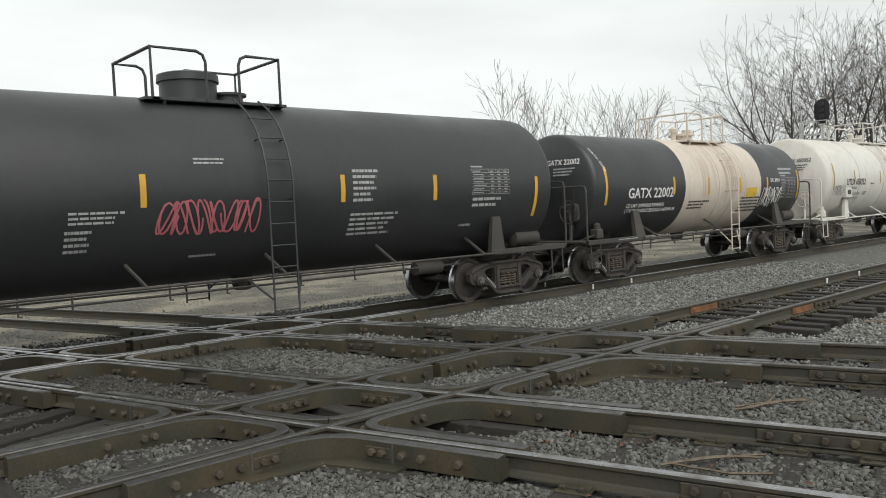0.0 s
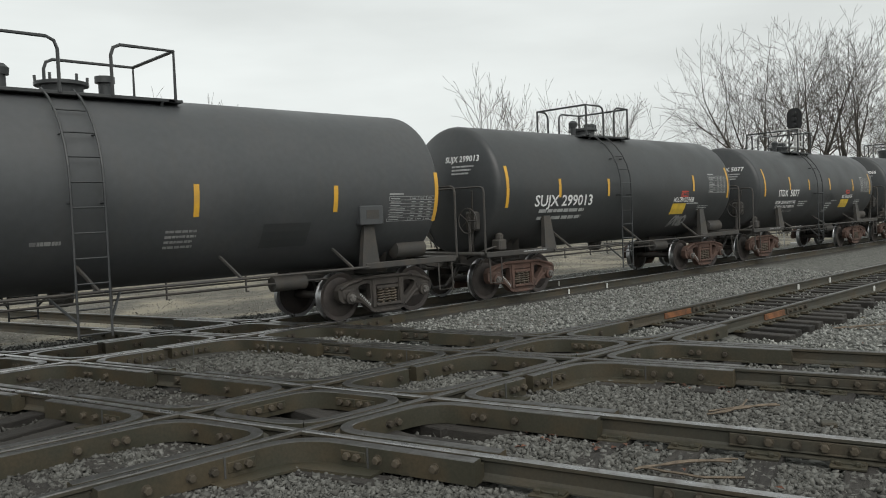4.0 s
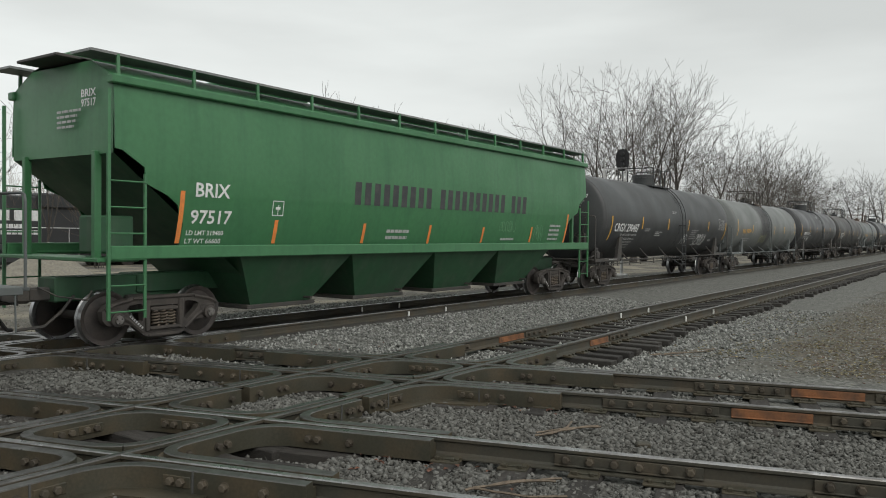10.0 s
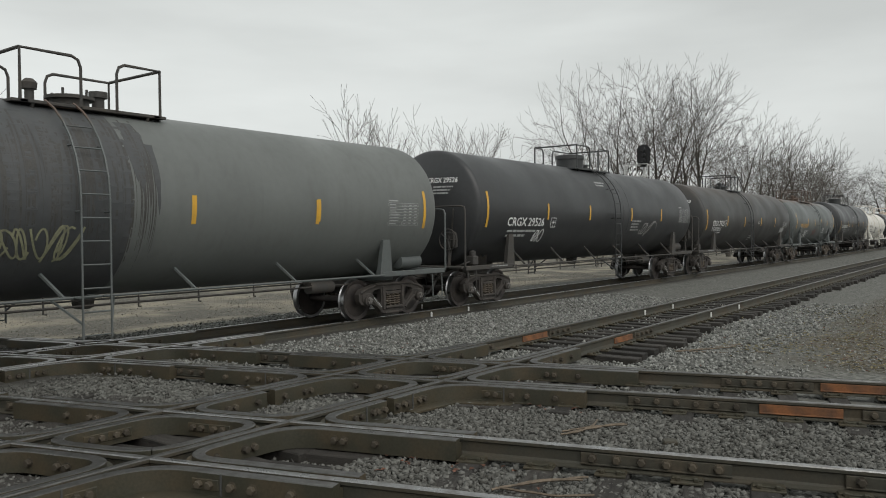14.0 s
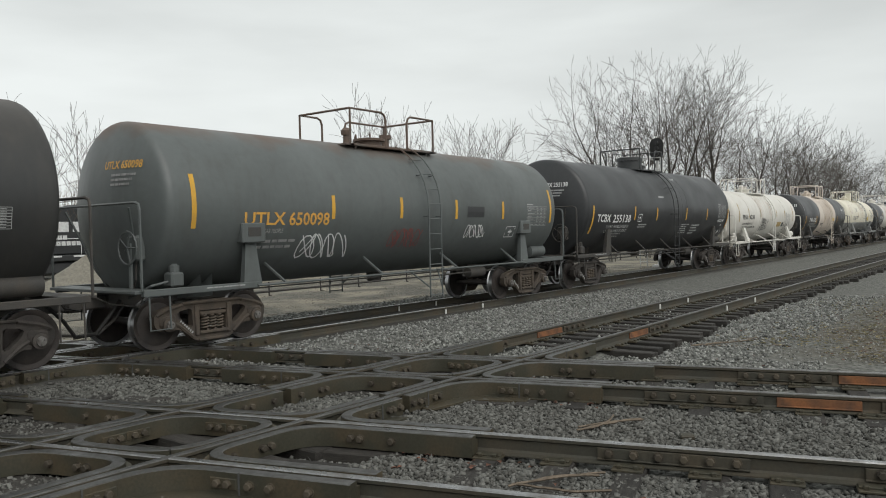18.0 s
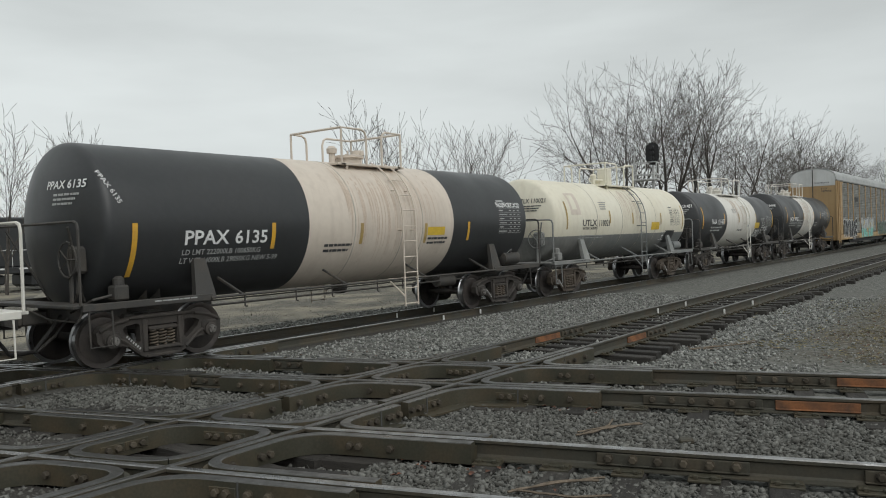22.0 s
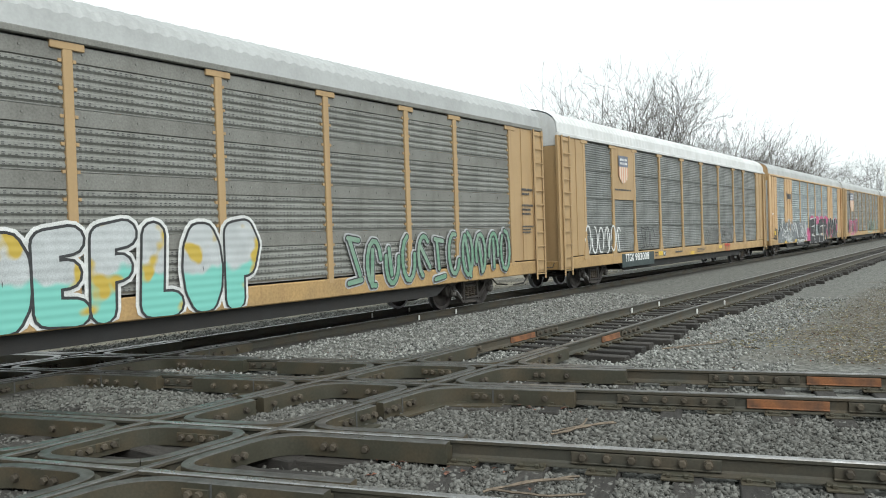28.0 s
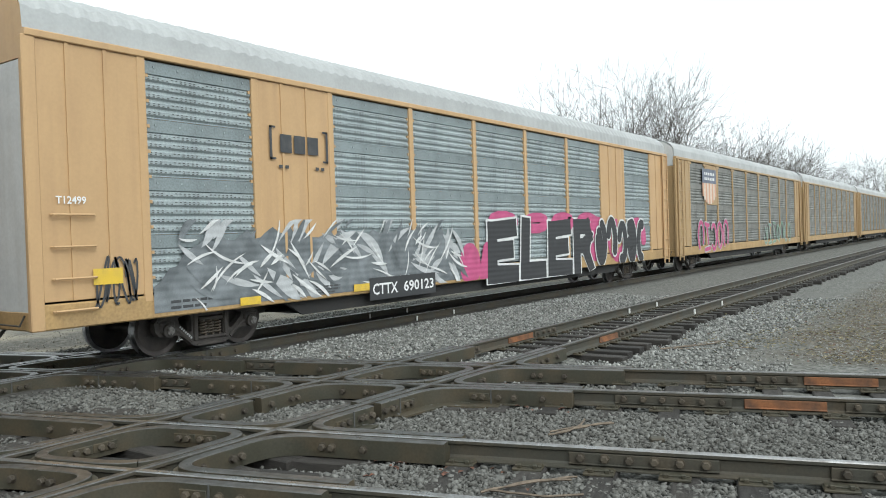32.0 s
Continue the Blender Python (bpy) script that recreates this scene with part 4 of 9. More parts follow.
def clear_of_rails(x, y):
    ok = np.ones(len(x), bool)
    for r in SECOND + MAIN:
        ok &= np.abs(x - r) > 0.1
    c = x * CN.x + y * CN.y
    for o in CROSS_RAILS:
        ok &= np.abs(c - o) > 0.1
    ok &= ~((x < -7.7) & (c < CROSS_RAILS[2])) | (np.random.default_rng(9).uniform(0, 1, len(x)) < 0.75)
    inp = (x < SECOND[0] + 0.25) & (x > SECOND[1] - 0.25)
    for lo, hi in ((CROSS_RAILS[1], CROSS_RAILS[0]), (CROSS_RAILS[3], CROSS_RAILS[2])):
        band = (c > lo - 0.15) & (c < hi + 0.15)
        ok &= ~(inp & band) | (np.random.default_rng(5).uniform(0, 1, len(x)) < 0.25)
    return ok


def in_view(x, y, lo, hi):
    r, a = np.hypot(x, y), np.degrees(np.arctan2(-x, y))
    return (r > lo) & (r < hi) & (a > 4) & (a < 80)


def soil_side(x, y):
    return (x > -3.4) & (x * CN.x + y * CN.y > 12.8)


scatter("ballast_stones", "loose grey crushed stone between the rails", 150000, -10, 1, 1.5, 11, 0.012, 0.038, 12,
        lambda x, y: clear_of_rails(x, y) & in_view(x, y, 3.3, 9.6) & ~soil_side(x, y))
scatter("ballast_shoulder", "grey crushed stone along the tracks", 100000, -15.2, -2.5, 2, 24, 0.02, 0.05, 8,
        lambda x, y: clear_of_rails(x, y) & in_view(x, y, 9.4, 26) & ~soil_side(x, y) & ((x > -11.2) | (x < -13.8)))
scatter("gravel_on_soil", "scattered stones on bare soil", 26001, -3.6, 5, 11, 34, 0.01, 0.032, 8, lambda x, y: soil_side(x, y))


scatter("gravel_on_lot", "scattered gravel on the lot behind the train", 42000, -34, -15.2, 0, 40, 0.01, 0.032, 8, lambda x, y: np.ones(len(x), bool), "lotstone")


# ---- small things on the ground ----
def cable(x, y, length, turn, seed):
    rng = random.Random(seed)
    c = tagged(new("cable"), "frayed brown cable lying on the ballast", "cable", "loose cables")
    for k in range(3):
        pts, a, q = [], rng.uniform(-0.3, 0.3), Vector((rng.uniform(-0.06, 0.06), rng.uniform(-0.05, 0.05), 0.05))
        for i in range(12):
            a += rng.uniform(-0.25, 0.25)
            pts.append(q.copy())
            q = q + Vector((math.cos(a), math.sin(a), rng.uniform(-0.06, 0.06))) * (length / 11)
        part("strand", tube(nb(), pts, 0.011, 5), M["cable"], c, smooth=60)
    c.matrix_basis = pose(x, y, ground_height(x, y), 0, 0, turn)


cable(-3.75, 7.05, 0.75, 62, 2)
cable(-3.35, 5.2, 0.8, 35, 5)
cable(-4.75, 13.2, 1.6, 60, 7)


def litter(name, label, spots, mat, size):
    """Dead leaves and chips caught between the rails."""
    rng = random.Random(len(name))
    vs, fs = [], []
    for cx, cy, rad, count in spots:
        for _ in range(count):
            x, y = cx + rng.gauss(0, rad), cy + rng.gauss(0, rad)
            z = ground_height(x, y) + rng.uniform(0.03, 0.06)
            a, w, ln = rng.uniform(0, 6.28), size * rng.uniform(0.5, 1), size * rng.uniform(0.8, 1.6)
            b = len(vs)
            for u, v, dz in ((-ln, 0, 0), (0, -w, 0.012), (ln, 0, 0.004), (0, w, 0.016)):
                vs.append((x + u * math.cos(a) - v * math.sin(a), y + u * math.sin(a) + v * math.cos(a), z + dz))
            fs.append((b, b + 1, b + 2)), fs.append((b, b + 2, b + 3))
    me = bpy.data.meshes.new(name)
    me.from_pydata(vs, [], fs)
    me.materials.append(M[mat])
    return tagged(new(name, me), label, "leaves", kind="stuff")


litter("dead_leaves", "dead red-brown leaves between the rails", ((-4.3, 5.7, 0.25, 40), (-2.6, 4.4, 0.5, 30), (-6.5, 8.7, 0.5, 30), (-4.6, 8.3, 0.3, 25), (-9, 9.5, 0.8, 40), (-2.0, 15, 1.5, 90), (-1.0, 19, 2.0, 120)), "deadleaf", 0.028)
litter("dry_grass", "dry yellow grass tufts on the bare soil", ((-3.4, 14.5, 0.6, 160), (-2.4, 16.5, 0.9, 260), (-1.2, 15.0, 0.8, 200), (-3.0, 21.0, 1.2, 260), (-0.5, 20.0, 1.5, 260), (-1.8, 13.4, 0.5, 120)), "drygrass", 0.03)
chip = tagged(new("tie_plate_scrap", mesh_of("tie_plate_scrap", box(nb(), -0.07, 0.07, -0.045, 0.045, 0.0, 0.05, 0.012), M["railside"])), "dark scrap of steel lying on the ballast", "scrap")
chip.matrix_basis = pose(-2.74, 7.4, ground_height(-2.74, 7.4) + 0.015, 8, 0, 30)


# ---- trees, all bare ----
def grow(seed, height, spread=0.7, trunk=0.16, levels=4, forks=(5, 8, 5, 3), clear=0.55, multi=1, lean=0.12, sides=5, finest=0.008, rise=0.07, turn0=0.0, parts=(0.3, 0.54, 0.22, 0.095, 0.045)):
    rng = random.Random(seed)
    limbs, twigs = ([], []), ([], [])

    def limb(store, a, d, length, r0, r1, n, wob, up):
        pts, q, v = [a.copy()], a.copy(), d.copy()
        for _ in range(n):
            v = (v + Vector((rng.uniform(-wob, wob), rng.uniform(-wob, wob), rng.uniform(-wob, wob) + up))).normalized()
            q = q + v * (length / n)
            pts.append(q.copy())
        vs, fs = store
        ref = Vector((0.3, 0.9, 0.1))
        k = sides if r0 > 0.03 else 3
        b0 = len(vs)
        for i, c in enumerate(pts):
            t = (pts[min(i + 1, n)] - pts[max(i - 1, 0)]).normalized()
            u = t.cross(ref).normalized()
            w = u.cross(t)
            r = r0 + (r1 - r0) * i / n
            for j in range(k):
                s = j * math.tau / k
                vs.append(tuple(c + (u * math.cos(s) + w * math.sin(s)) * r))
        for i in range(n):
            for j in range(k):
                fs.append((b0 + i * k + j, b0 + i * k + (j + 1) % k, b0 + (i + 1) * k + (j + 1) % k, b0 + (i + 1) * k + j))
        return pts, v

    def branch(a, d, r, level):
        store = limbs if level < 2 else twigs
        n = (5, 8, 6, 4, 3)[level]
        length = height * parts[level] * rng.uniform(0.75, 1.12)
        tip = max(finest, r * (0.62, 0.2, 0.3, 0.5, 0.7)[level])
        pts, v = limb(store, a, d, length, r, tip, n, (0.05, 0.095, 0.15, 0.2, 0.25)[level], (0.0, rise, rise * 0.6, 0.03, 0.02)[level])
        if level >= levels:
            return
        kids = forks[level]
        az0 = rng.uniform(0, math.tau)
        for i in range(kids):
            lo = (clear, 0.38, 0.25, 0.15)[level]
            f = lo + (1.0 - lo) * (i + rng.uniform(0.2, 1.0)) / kids
            k = min(n, max(1, int(round(f * n))))
            t = (pts[k] - pts[k - 1]).normalized()
            az = az0 + i * 2.4 + rng.uniform(-0.5, 0.5)
            side = Vector((math.cos(az), math.sin(az), 0.1))
            side = (side - t * side.dot(t)).normalized()
            tilt = rng.uniform(0.45, 1.0) * spread * (0.78, 1.35, 1.3, 1.2)[level]
            nd = (t * math.cos(tilt) + side * math.sin(tilt)).normalized()
            branch(pts[k], nd, max(finest, (r + (tip - r) * f) * (rng.uniform(0.75, 0.95) if level == 0 else rng.uniform(0.35, 0.6))), level + 1)
        if level:
            branch(pts[-1], v, tip, level + 1)

    for i in range(multi):
        az = turn0 + i * math.tau / multi + rng.uniform(-0.4, 0.4)
        out = lean * rng.uniform(0.5, 1.3)
        d = Vector((math.cos(az) * out, math.sin(az) * out, 1)).normalized()
        root = Vector((math.cos(az) * 0.35, math.sin(az) * 0.35, -0.3)) if multi > 1 else Vector((0, 0, -0.3))
        branch(root, d, trunk * (1 if i == 0 else rng.uniform(0.7, 0.95)), 0)
    return limbs, twigs


TREE_KINDS = {}


def tree_meshes(key, **how):
    if key not in TREE_KINDS:
        limbs, twigs = grow(**how)
        made = []
        top = max(v[2] for v in twigs[0])
        for nm, (vs, fs), m in (("trunk", limbs, M["bark"]), ("crown", twigs, M["twig"] if "brush" not in key else M["brush"])):
            me = bpy.data.meshes.new(nm)
            me.from_pydata(vs, [], fs)
            me.shade_smooth()
            me.materials.append(m)
            made.append(me)
        TREE_KINDS[key] = (made, top)
    return TREE_KINDS[key]


def tree(az, dist, height, key, label="tall bare deciduous tree with grey bark", turn=None, category="tree", group="bare trees"):
    (trunk, crown), top = tree_meshes(key[0], **key[1])
    t = tagged(new("tree" if category == "tree" else "shrub"), label, category, group)
    s = height / top
    a = radians(az)
    x, y = -math.sin(a) * dist, math.cos(a) * dist
    t.matrix_basis = pose(x, y, ground_height(x, y) if abs(x) < 60 else GROUND - 0.2, 0, 0, turn if turn is not None else random.uniform(0, 360)) @ Matrix.Scale(s, 4)
    put("trunk", trunk, t)
    put("crown", crown, t)
    return t


WIDE = (0.25, 0.6, 0.3, 0.15, 0.07)
TALL = [("tall_a", dict(seed=3, height=18, spread=0.68, trunk=0.4, multi=2, lean=0.16, finest=0.013, rise=0.03, forks=(3, 8, 5, 3), parts=WIDE)),
        ("tall_b", dict(seed=8, height=18, spread=0.74, trunk=0.46, multi=1, lean=0.05, finest=0.013, rise=0.035, forks=(5, 8, 5, 3), parts=WIDE)),
        ("tall_c", dict(seed=15, height=18, spread=0.74, trunk=0.4, multi=1, lean=0.1, finest=0.013, rise=0.03, forks=(5, 8, 5, 3), parts=WIDE)),
        ("tall_d", dict(seed=44, height=18, spread=0.66, trunk=0.38, multi=2, lean=0.15, finest=0.013, rise=0.035, forks=(3, 8, 5, 3), parts=WIDE))]
FAR = [("far_a", dict(seed=52, height=18, spread=0.9, trunk=0.34, multi=1, lean=0.1, finest=0.017, rise=0.03, forks=(6, 6, 5, 2), parts=WIDE)),
       ("far_b", dict(seed=57, height=18, spread=0.95, trunk=0.34, multi=1, lean=0.1, finest=0.017, rise=0.03, forks=(7, 6, 5, 2), parts=WIDE))]
SLIM = [("slim_a", dict(seed=21, height=11, spread=0.55, trunk=0.08, levels=3, forks=(5, 6, 4), multi=1, lean=0.05, finest=0.011, rise=0.03)),
        ("slim_b", dict(seed=25, height=11, spread=0.65, trunk=0.08, levels=3, forks=(4, 6, 4), multi=2, lean=0.16, finest=0.011, rise=0.03))]
BRUSH = [("brush_a", dict(seed=31, height=7, spread=0.55, trunk=0.04, levels=2, forks=(4, 5), clear=0.2, multi=7, lean=0.2, finest=0.006)),
         ("brush_b", dict(seed=37, height=7, spread=0.45, trunk=0.04, levels=2, forks=(4, 5), clear=0.2, multi=8, lean=0.16, finest=0.006))]
# clump of tall trees beyond the main line, then the row that runs away from it
for az, dist, hgt, k, turn in ((26.3, 70, 12.6, 2, 140), (24.0, 66, 17.4, 0, 126), (21.2, 67, 17.6, 1, 144), (18.6, 66, 17.2, 3, 318), (16.4, 74, 13.4, 2, 150)):
    tree(az, dist, hgt, TALL[k], turn=turn)
for az, dist, hgt, k in ((14.6, 88, 14.8, 0), (13.3, 97, 15.0, 1), (12.3, 108, 15.2, 0), (11.4, 120, 15.6, 1), (10.5, 135, 15.8, 0), (9.7, 152, 15.8, 1), (8.9, 172, 15.0, 0), (11.9, 140, 15.0, 0), (13.9, 116, 14.6, 1),
                         (6.8, 150, 15.6, 1), (5.6, 165, 16.0, 0), (3.6, 230, 18.0, 1), (2.2, 270, 19.0, 0)):
    tree(az, dist, hgt, FAR[k])
for az, dist, hgt, k in ((42.9, 55, 12.8, 0), (40.6, 56, 11.4, 0), (35.6, 60, 11.8, 1), (34.0, 63, 11.6, 1), (62.0, 48, 10.0, 0), (66.5, 47, 9.6, 1)):
    tree(az, dist, hgt, SLIM[k], "slender bare young tree")
for i in range(28):
    az = 88 - i * 2.4 + random.uniform(-0.8, 0.8)
    tree(az, random.uniform(50, 58), random.uniform(6.0, 9.2) if az > 56 else random.uniform(2.6, 4.0), BRUSH[i % 2], "thicket of bare brown saplings", None, "shrub", "brush behind the tracks")
for i in range(14):
    az = 27 - i * 1.7 + random.uniform(-0.5, 0.5)
    tree(az, random.uniform(76, 115), random.uniform(4.0, 6.0), BRUSH[i % 2], "thicket of bare brown saplings", None, "shrub", "brush behind the tracks")


# ---- railway signal on a mast ----
def signal():
    s = tagged(new("railway_signal"), "black colour-light railway signal on a silver mast with ladder", "railway signal")
    s.matrix_basis = pose(-15.4, 38.1, GROUND - 0.22, 0, 0, 14)
    W = M["aluminium"]
    part("mast", tube(nb(), [(0, 0, -0.1), (0, 0, 6.3)], 0.075, 10), W, s, smooth=40)
    part("base", box(nb(), -0.3, 0.3, -0.3, 0.3, -0.1, 0.35, 0.03), W, s)
    bm = nb()
    for sx in (-0.95, -0.6):
        tube(bm, [(sx, 0.1, 0.2), (sx, 0.1, 6.35 if sx < -0.8 else 5.9)], 0.03, 6)
    ladder = part("ladder", bm, W, s)
    for i in range(18):
        part("rung", tube(nb(), [(-0.95, 0.1, 0.5 + i * 0.31), (-0.6, 0.1, 0.5 + i * 0.31)], 0.02, 6), W, ladder)
    for z in (5.15, 5.75):
        part("platform_rail", tube(nb(), [(-0.95, -0.3, z), (0.2, -0.3, z), (0.2, 0.5, z), (-0.95, 0.5, z)], 0.028, 6, True), W, s)
    for cx, cy in ((-0.95, -0.3), (-0.35, -0.3), (0.2, -0.3), (0.2, 0.5), (-0.95, 0.5)):
        part("railing_post", tube(nb(), [(cx, cy, 4.9), (cx, cy, 5.75)], 0.028, 6), W, s)
    part("platform", box(nb(), -1.0, 0.25, -0.35, 0.55, 4.84, 4.92, 0.01), W, s)
    part("bracket", tube(nb(), [(-0.9, 0.1, 4.3), (0, 0, 4.8)], 0.03, 6), W, s)
    ring = []
    for k in range(28):
        a = k * math.tau / 28
        ring.append((0.33 * math.cos(a), 0.24 * (1 if math.sin(a) > 0 else -1) + 0.3 * math.sin(a)))
    bm = nb()
    va = [bm.verts.new((x, -0.22, 6.2 + z)) for x, z in ring]
    vb = [bm.verts.new((x, -0.19, 6.2 + z)) for x, z in ring]
    bm.faces.new(va), bm.faces.new(vb[::-1])
    for k in range(28):
        bm.faces.new((va[k], va[(k + 1) % 28], vb[(k + 1) % 28], vb[k]))
    part("backplate", bm, M["signalblack"], s)
    part("case", box(nb(), -0.18, 0.18, -0.19, 0.12, 5.8, 6.62, 0.03), M["signalblack"], s)
    part("head_clamp", box(nb(), -0.12, 0.12, -0.12, 0.12, 5.62, 5.8, 0.02), M["signalblack"], s)
    for z in (5.93, 6.2, 6.47):
        hood = nb()
        lathe(hood, [(-0.5, 0.1), (-0.22, 0.11)], (0, 0, z), "y", 14)
        part("hood", hood, M["signalblack"], s)


signal()


# ---- black locomotive standing on the far siding, and a heap of gravel before it ----
def locomotive():
    e = tagged(new("locomotive"), "parked black diesel locomotive with white end stripes and sill line", "locomotive")
    K, L = M["jet"], M["letter"]
    part("frame", box(nb(), -1.5, 1.5, -9.6, 9.6, 1.15, 1.5, 0.04), K, e)
    for sx in (-1, 1):
        for i in range(13):
            y = -9.2 + i * 1.45
            part("sill_stripe", box(nb(), sx * 1.5 - 0.01, sx * 1.5 + 0.01, y, y + 0.75, 1.38, 1.47), L, e)
        part("handrail", tube(nb(), [(sx * 1.45, -9.3, 1.5), (sx * 1.45, -9.3, 2.45), (sx * 1.45, 9.3, 2.45), (sx * 1.45, 9.3, 1.5)], 0.022, 6), L, e)
        for i in range(9):
            part("stanchion", tube(nb(), [(sx * 1.45, -7.4 + i * 1.85, 1.5), (sx * 1.45, -7.4 + i * 1.85, 2.45)], 0.018, 5), L, e)
    part("long_hood", box(nb(), -0.9, 0.9, -9.0, 4.4, 1.5, 4.3, 0.08), K, e)
    part("radiator", box(nb(), -1.25, 1.25, -9.0, -5.6, 3.3, 4.45, 0.1), K, e)
    part("dynamic_brake", box(nb(), -1.1, 1.1, 0.2, 3.0, 3.6, 4.5, 0.1), K, e)
    cab = part("cab", box(nb(), -1.48, 1.48, 4.4, 6.9, 1.5, 4.55, 0.12), K, e)
    for y in (4.75, 5.75):
        part("cab_window", box(nb(), 1.47, 1.5, y, y + 0.8, 3.1, 3.9, 0.01), M["signalblack"], cab)
    part("nose", box(nb(), -0.95, 0.95, 6.9, 9.1, 1.5, 3.1, 0.12), K, e)
    for i in range(5):
        part("nose_stripe", box(nb(), 0.94, 0.965, 7.2, 9.0, 1.7 + i * 0.27, 1.82 + i * 0.27), L, e)
    part("fuel_tank", box(nb(), -1.35, 1.35, -2.6, 2.6, 0.35, 1.15, 0.15), K, e)
    for c in (-6.2, 6.2):
        tr = part("bogie", box(nb(), -1.2, 1.2, c - 2.2, c + 2.2, 0.55, 1.1, 0.08), K, e)
        for k in (-1.6, 0, 1.6):
            part("wheel", lathe(nb(), [(-0.76, 0.5), (0.76, 0.5)], (0, c + k, 0.5), "x", 20), M["wheel"], tr)
    me = nb()
    for y0, y1, z0, z1 in ((-2.1, -1.2, 2.85, 3.45), (-1.1, -0.3, 2.85, 3.45), (-0.2, 0.6, 2.85, 3.45), (-2.3, -0.5, 2.4, 2.65), (-2.4, 0.3, 2.05, 2.3)):
        n = max(1, int((y1 - y0) / 0.3)) if z1 - z0 < 0.3 else 1
        for k in range(n):
            w = (y1 - y0) / n
            box(me, 0.9, 0.915, y0 + k * w, y0 + (k + 0.82) * w, z0, z1)
    tagged(part("painted_name", me, L, e), "white painted name", kind="stuff")
    e.matrix_basis = pose(-46.5, 23.6, -0.5)
    for x in (-45.75, -47.25):
        ob = new("siding_rail", rail_mesh("rail", [Vector((x, -30, -0.5)), Vector((x, 90, -0.5))], False))
        tagged(ob, "dull rail of the far siding", "rail", kind="structure")


locomotive()


def heap(x, y, r, hgt):
    rng = random.Random(4)
    vs, fs = [(0, 0, hgt)], []
    R_, S_ = 14, 32
    for i in range(1, R_ + 1):
        for j in range(S_):
            a = j * math.tau / S_
            f = i / R_
            q = r * f * (1 + 0.12 * math.sin(3 * a + 1))
            vs.append((q * math.cos(a), q * math.sin(a), hgt * (1 - f) ** 1.1 + rng.uniform(-0.05, 0.05) - 0.1 * f))
    for j in range(S_):
        fs.append((0, 1 + j, 1 + (j + 1) % S_))
    for i in range(R_ - 1):
        for j in range(S_):
            a, b = 1 + i * S_ + j, 1 + i * S_ + (j + 1) % S_
            fs.append((a, a + S_, b + S_, b))
    me = bpy.data.meshes.new("gravel_heap")
    me.from_pydata(vs, [], fs)
    me.materials.append(M["lotstone"])
    tagged(new("gravel_heap", me), "heap of tan-grey gravel on the lot", "gravel heap", kind="stuff").matrix_basis = pose(x, y, GROUND - 0.2)


heap(-33.5, 18.0, 2.6, 1.75)


# ---- rolling stock: shared running gear ----
def side_frame_mesh(mat="rust"):
    """Cast side frame of a three-piece truck, in the plane y-z, 0.12 thick."""
    half = [(0.3, 0.79), (0.62, 0.765), (0.9, 0.71), (1.06, 0.67), (1.13, 0.58), (1.12, 0.44), (1.05, 0.36), (0.98, 0.34), (0.97, 0.47), (0.81, 0.47), (0.79, 0.33), (0.7, 0.34), (0.56, 0.3), (0.4, 0.15), (0.28, 0.1)]
    outer = half + [(-y, z) for y, z in half[::-1]]
    gap = [(0.7, 0.6), (0.64, 0.645), (0.46, 0.67), (0.41, 0.64), (0.4, 0.38), (0.44, 0.35), (0.5, 0.38), (0.66, 0.52)]
    windows = [gap, [(-0.27, 0.62), (0.27, 0.62), (0.27, 0.27), (-0.27, 0.27)], [(-y, z) for y, z in gap]]
    bm = nb()
    for ring in [outer] + windows:
        vs = [bm.verts.new((0.065, y, z)) for y, z in ring]
        for a, b in zip(vs, vs[1:] + vs[:1]):
            bm.edges.new((a, b))
    bmesh.ops.triangle_fill(bm, use_beauty=True, use_dissolve=False, edges=bm.edges[:])
    ext = bmesh.ops.extrude_face_region(bm, geom=bm.faces[:])
    for v in ext["geom"]:
        if isinstance(v, bmesh.types.BMVert):
            v.co.x = -0.065
    # flanges along the top and the bottom, raised rims
    box(bm, 0.055, 0.1, -0.6, 0.6, 0.735, 0.785, 0.015)
    box(bm, 0.055, 0.1, -0.3, 0.3, 0.1, 0.155, 0.015)
    box(bm, -0.1, 0.12, -0.29, 0.29, 0.22, 0.275, 0.015)
    box(bm, -0.1, 0.1, -0.26, 0.26, 0.53, 0.6, 0.02)
    for s in (-1, 1):
        box(bm, 0.055, 0.1, s * 0.325 - 0.045, s * 0.325 + 0.045, 0.2, 0.72, 0.015)
        tube(bm, [(0.06, s * 0.42, 0.2), (0.06, s * 0.66, 0.4), (0.06, s * 0.78, 0.46)], 0.035, 6)
        tube(bm, [(0.06, s * 0.6, 0.74), (0.06, s * 0.9, 0.68), (0.06, s * 1.08, 0.6)], 0.035, 6)
        box(bm, -0.09, 0.1, s * 0.889 - 0.15, s * 0.889 + 0.15, 0.4, 0.6, 0.03)
        lathe(bm, [(0.06, 0.115), (0.14, 0.115), (0.15, 0.1)], (0, s * 0.889, 0.44), "x", 14)
    return mesh_of("side_frame", bm, M[mat], 40)


def bearing_mesh():
    bm = nb()
    lathe(bm, [(0.0, 0.075), (0.03, 0.07), (0.035, 0.03)], (0, 0, 0), "x", 14)
    for k in range(3):
        a = k * math.tau / 3 + 0.5
        lathe(bm, [(0.02, 0.02), (0.055, 0.018)], (0, 0.045 * math.cos(a), 0.045 * math.sin(a)), "x", 6)
    return mesh_of("bearing_cap", bm, M["bearing"], 40)


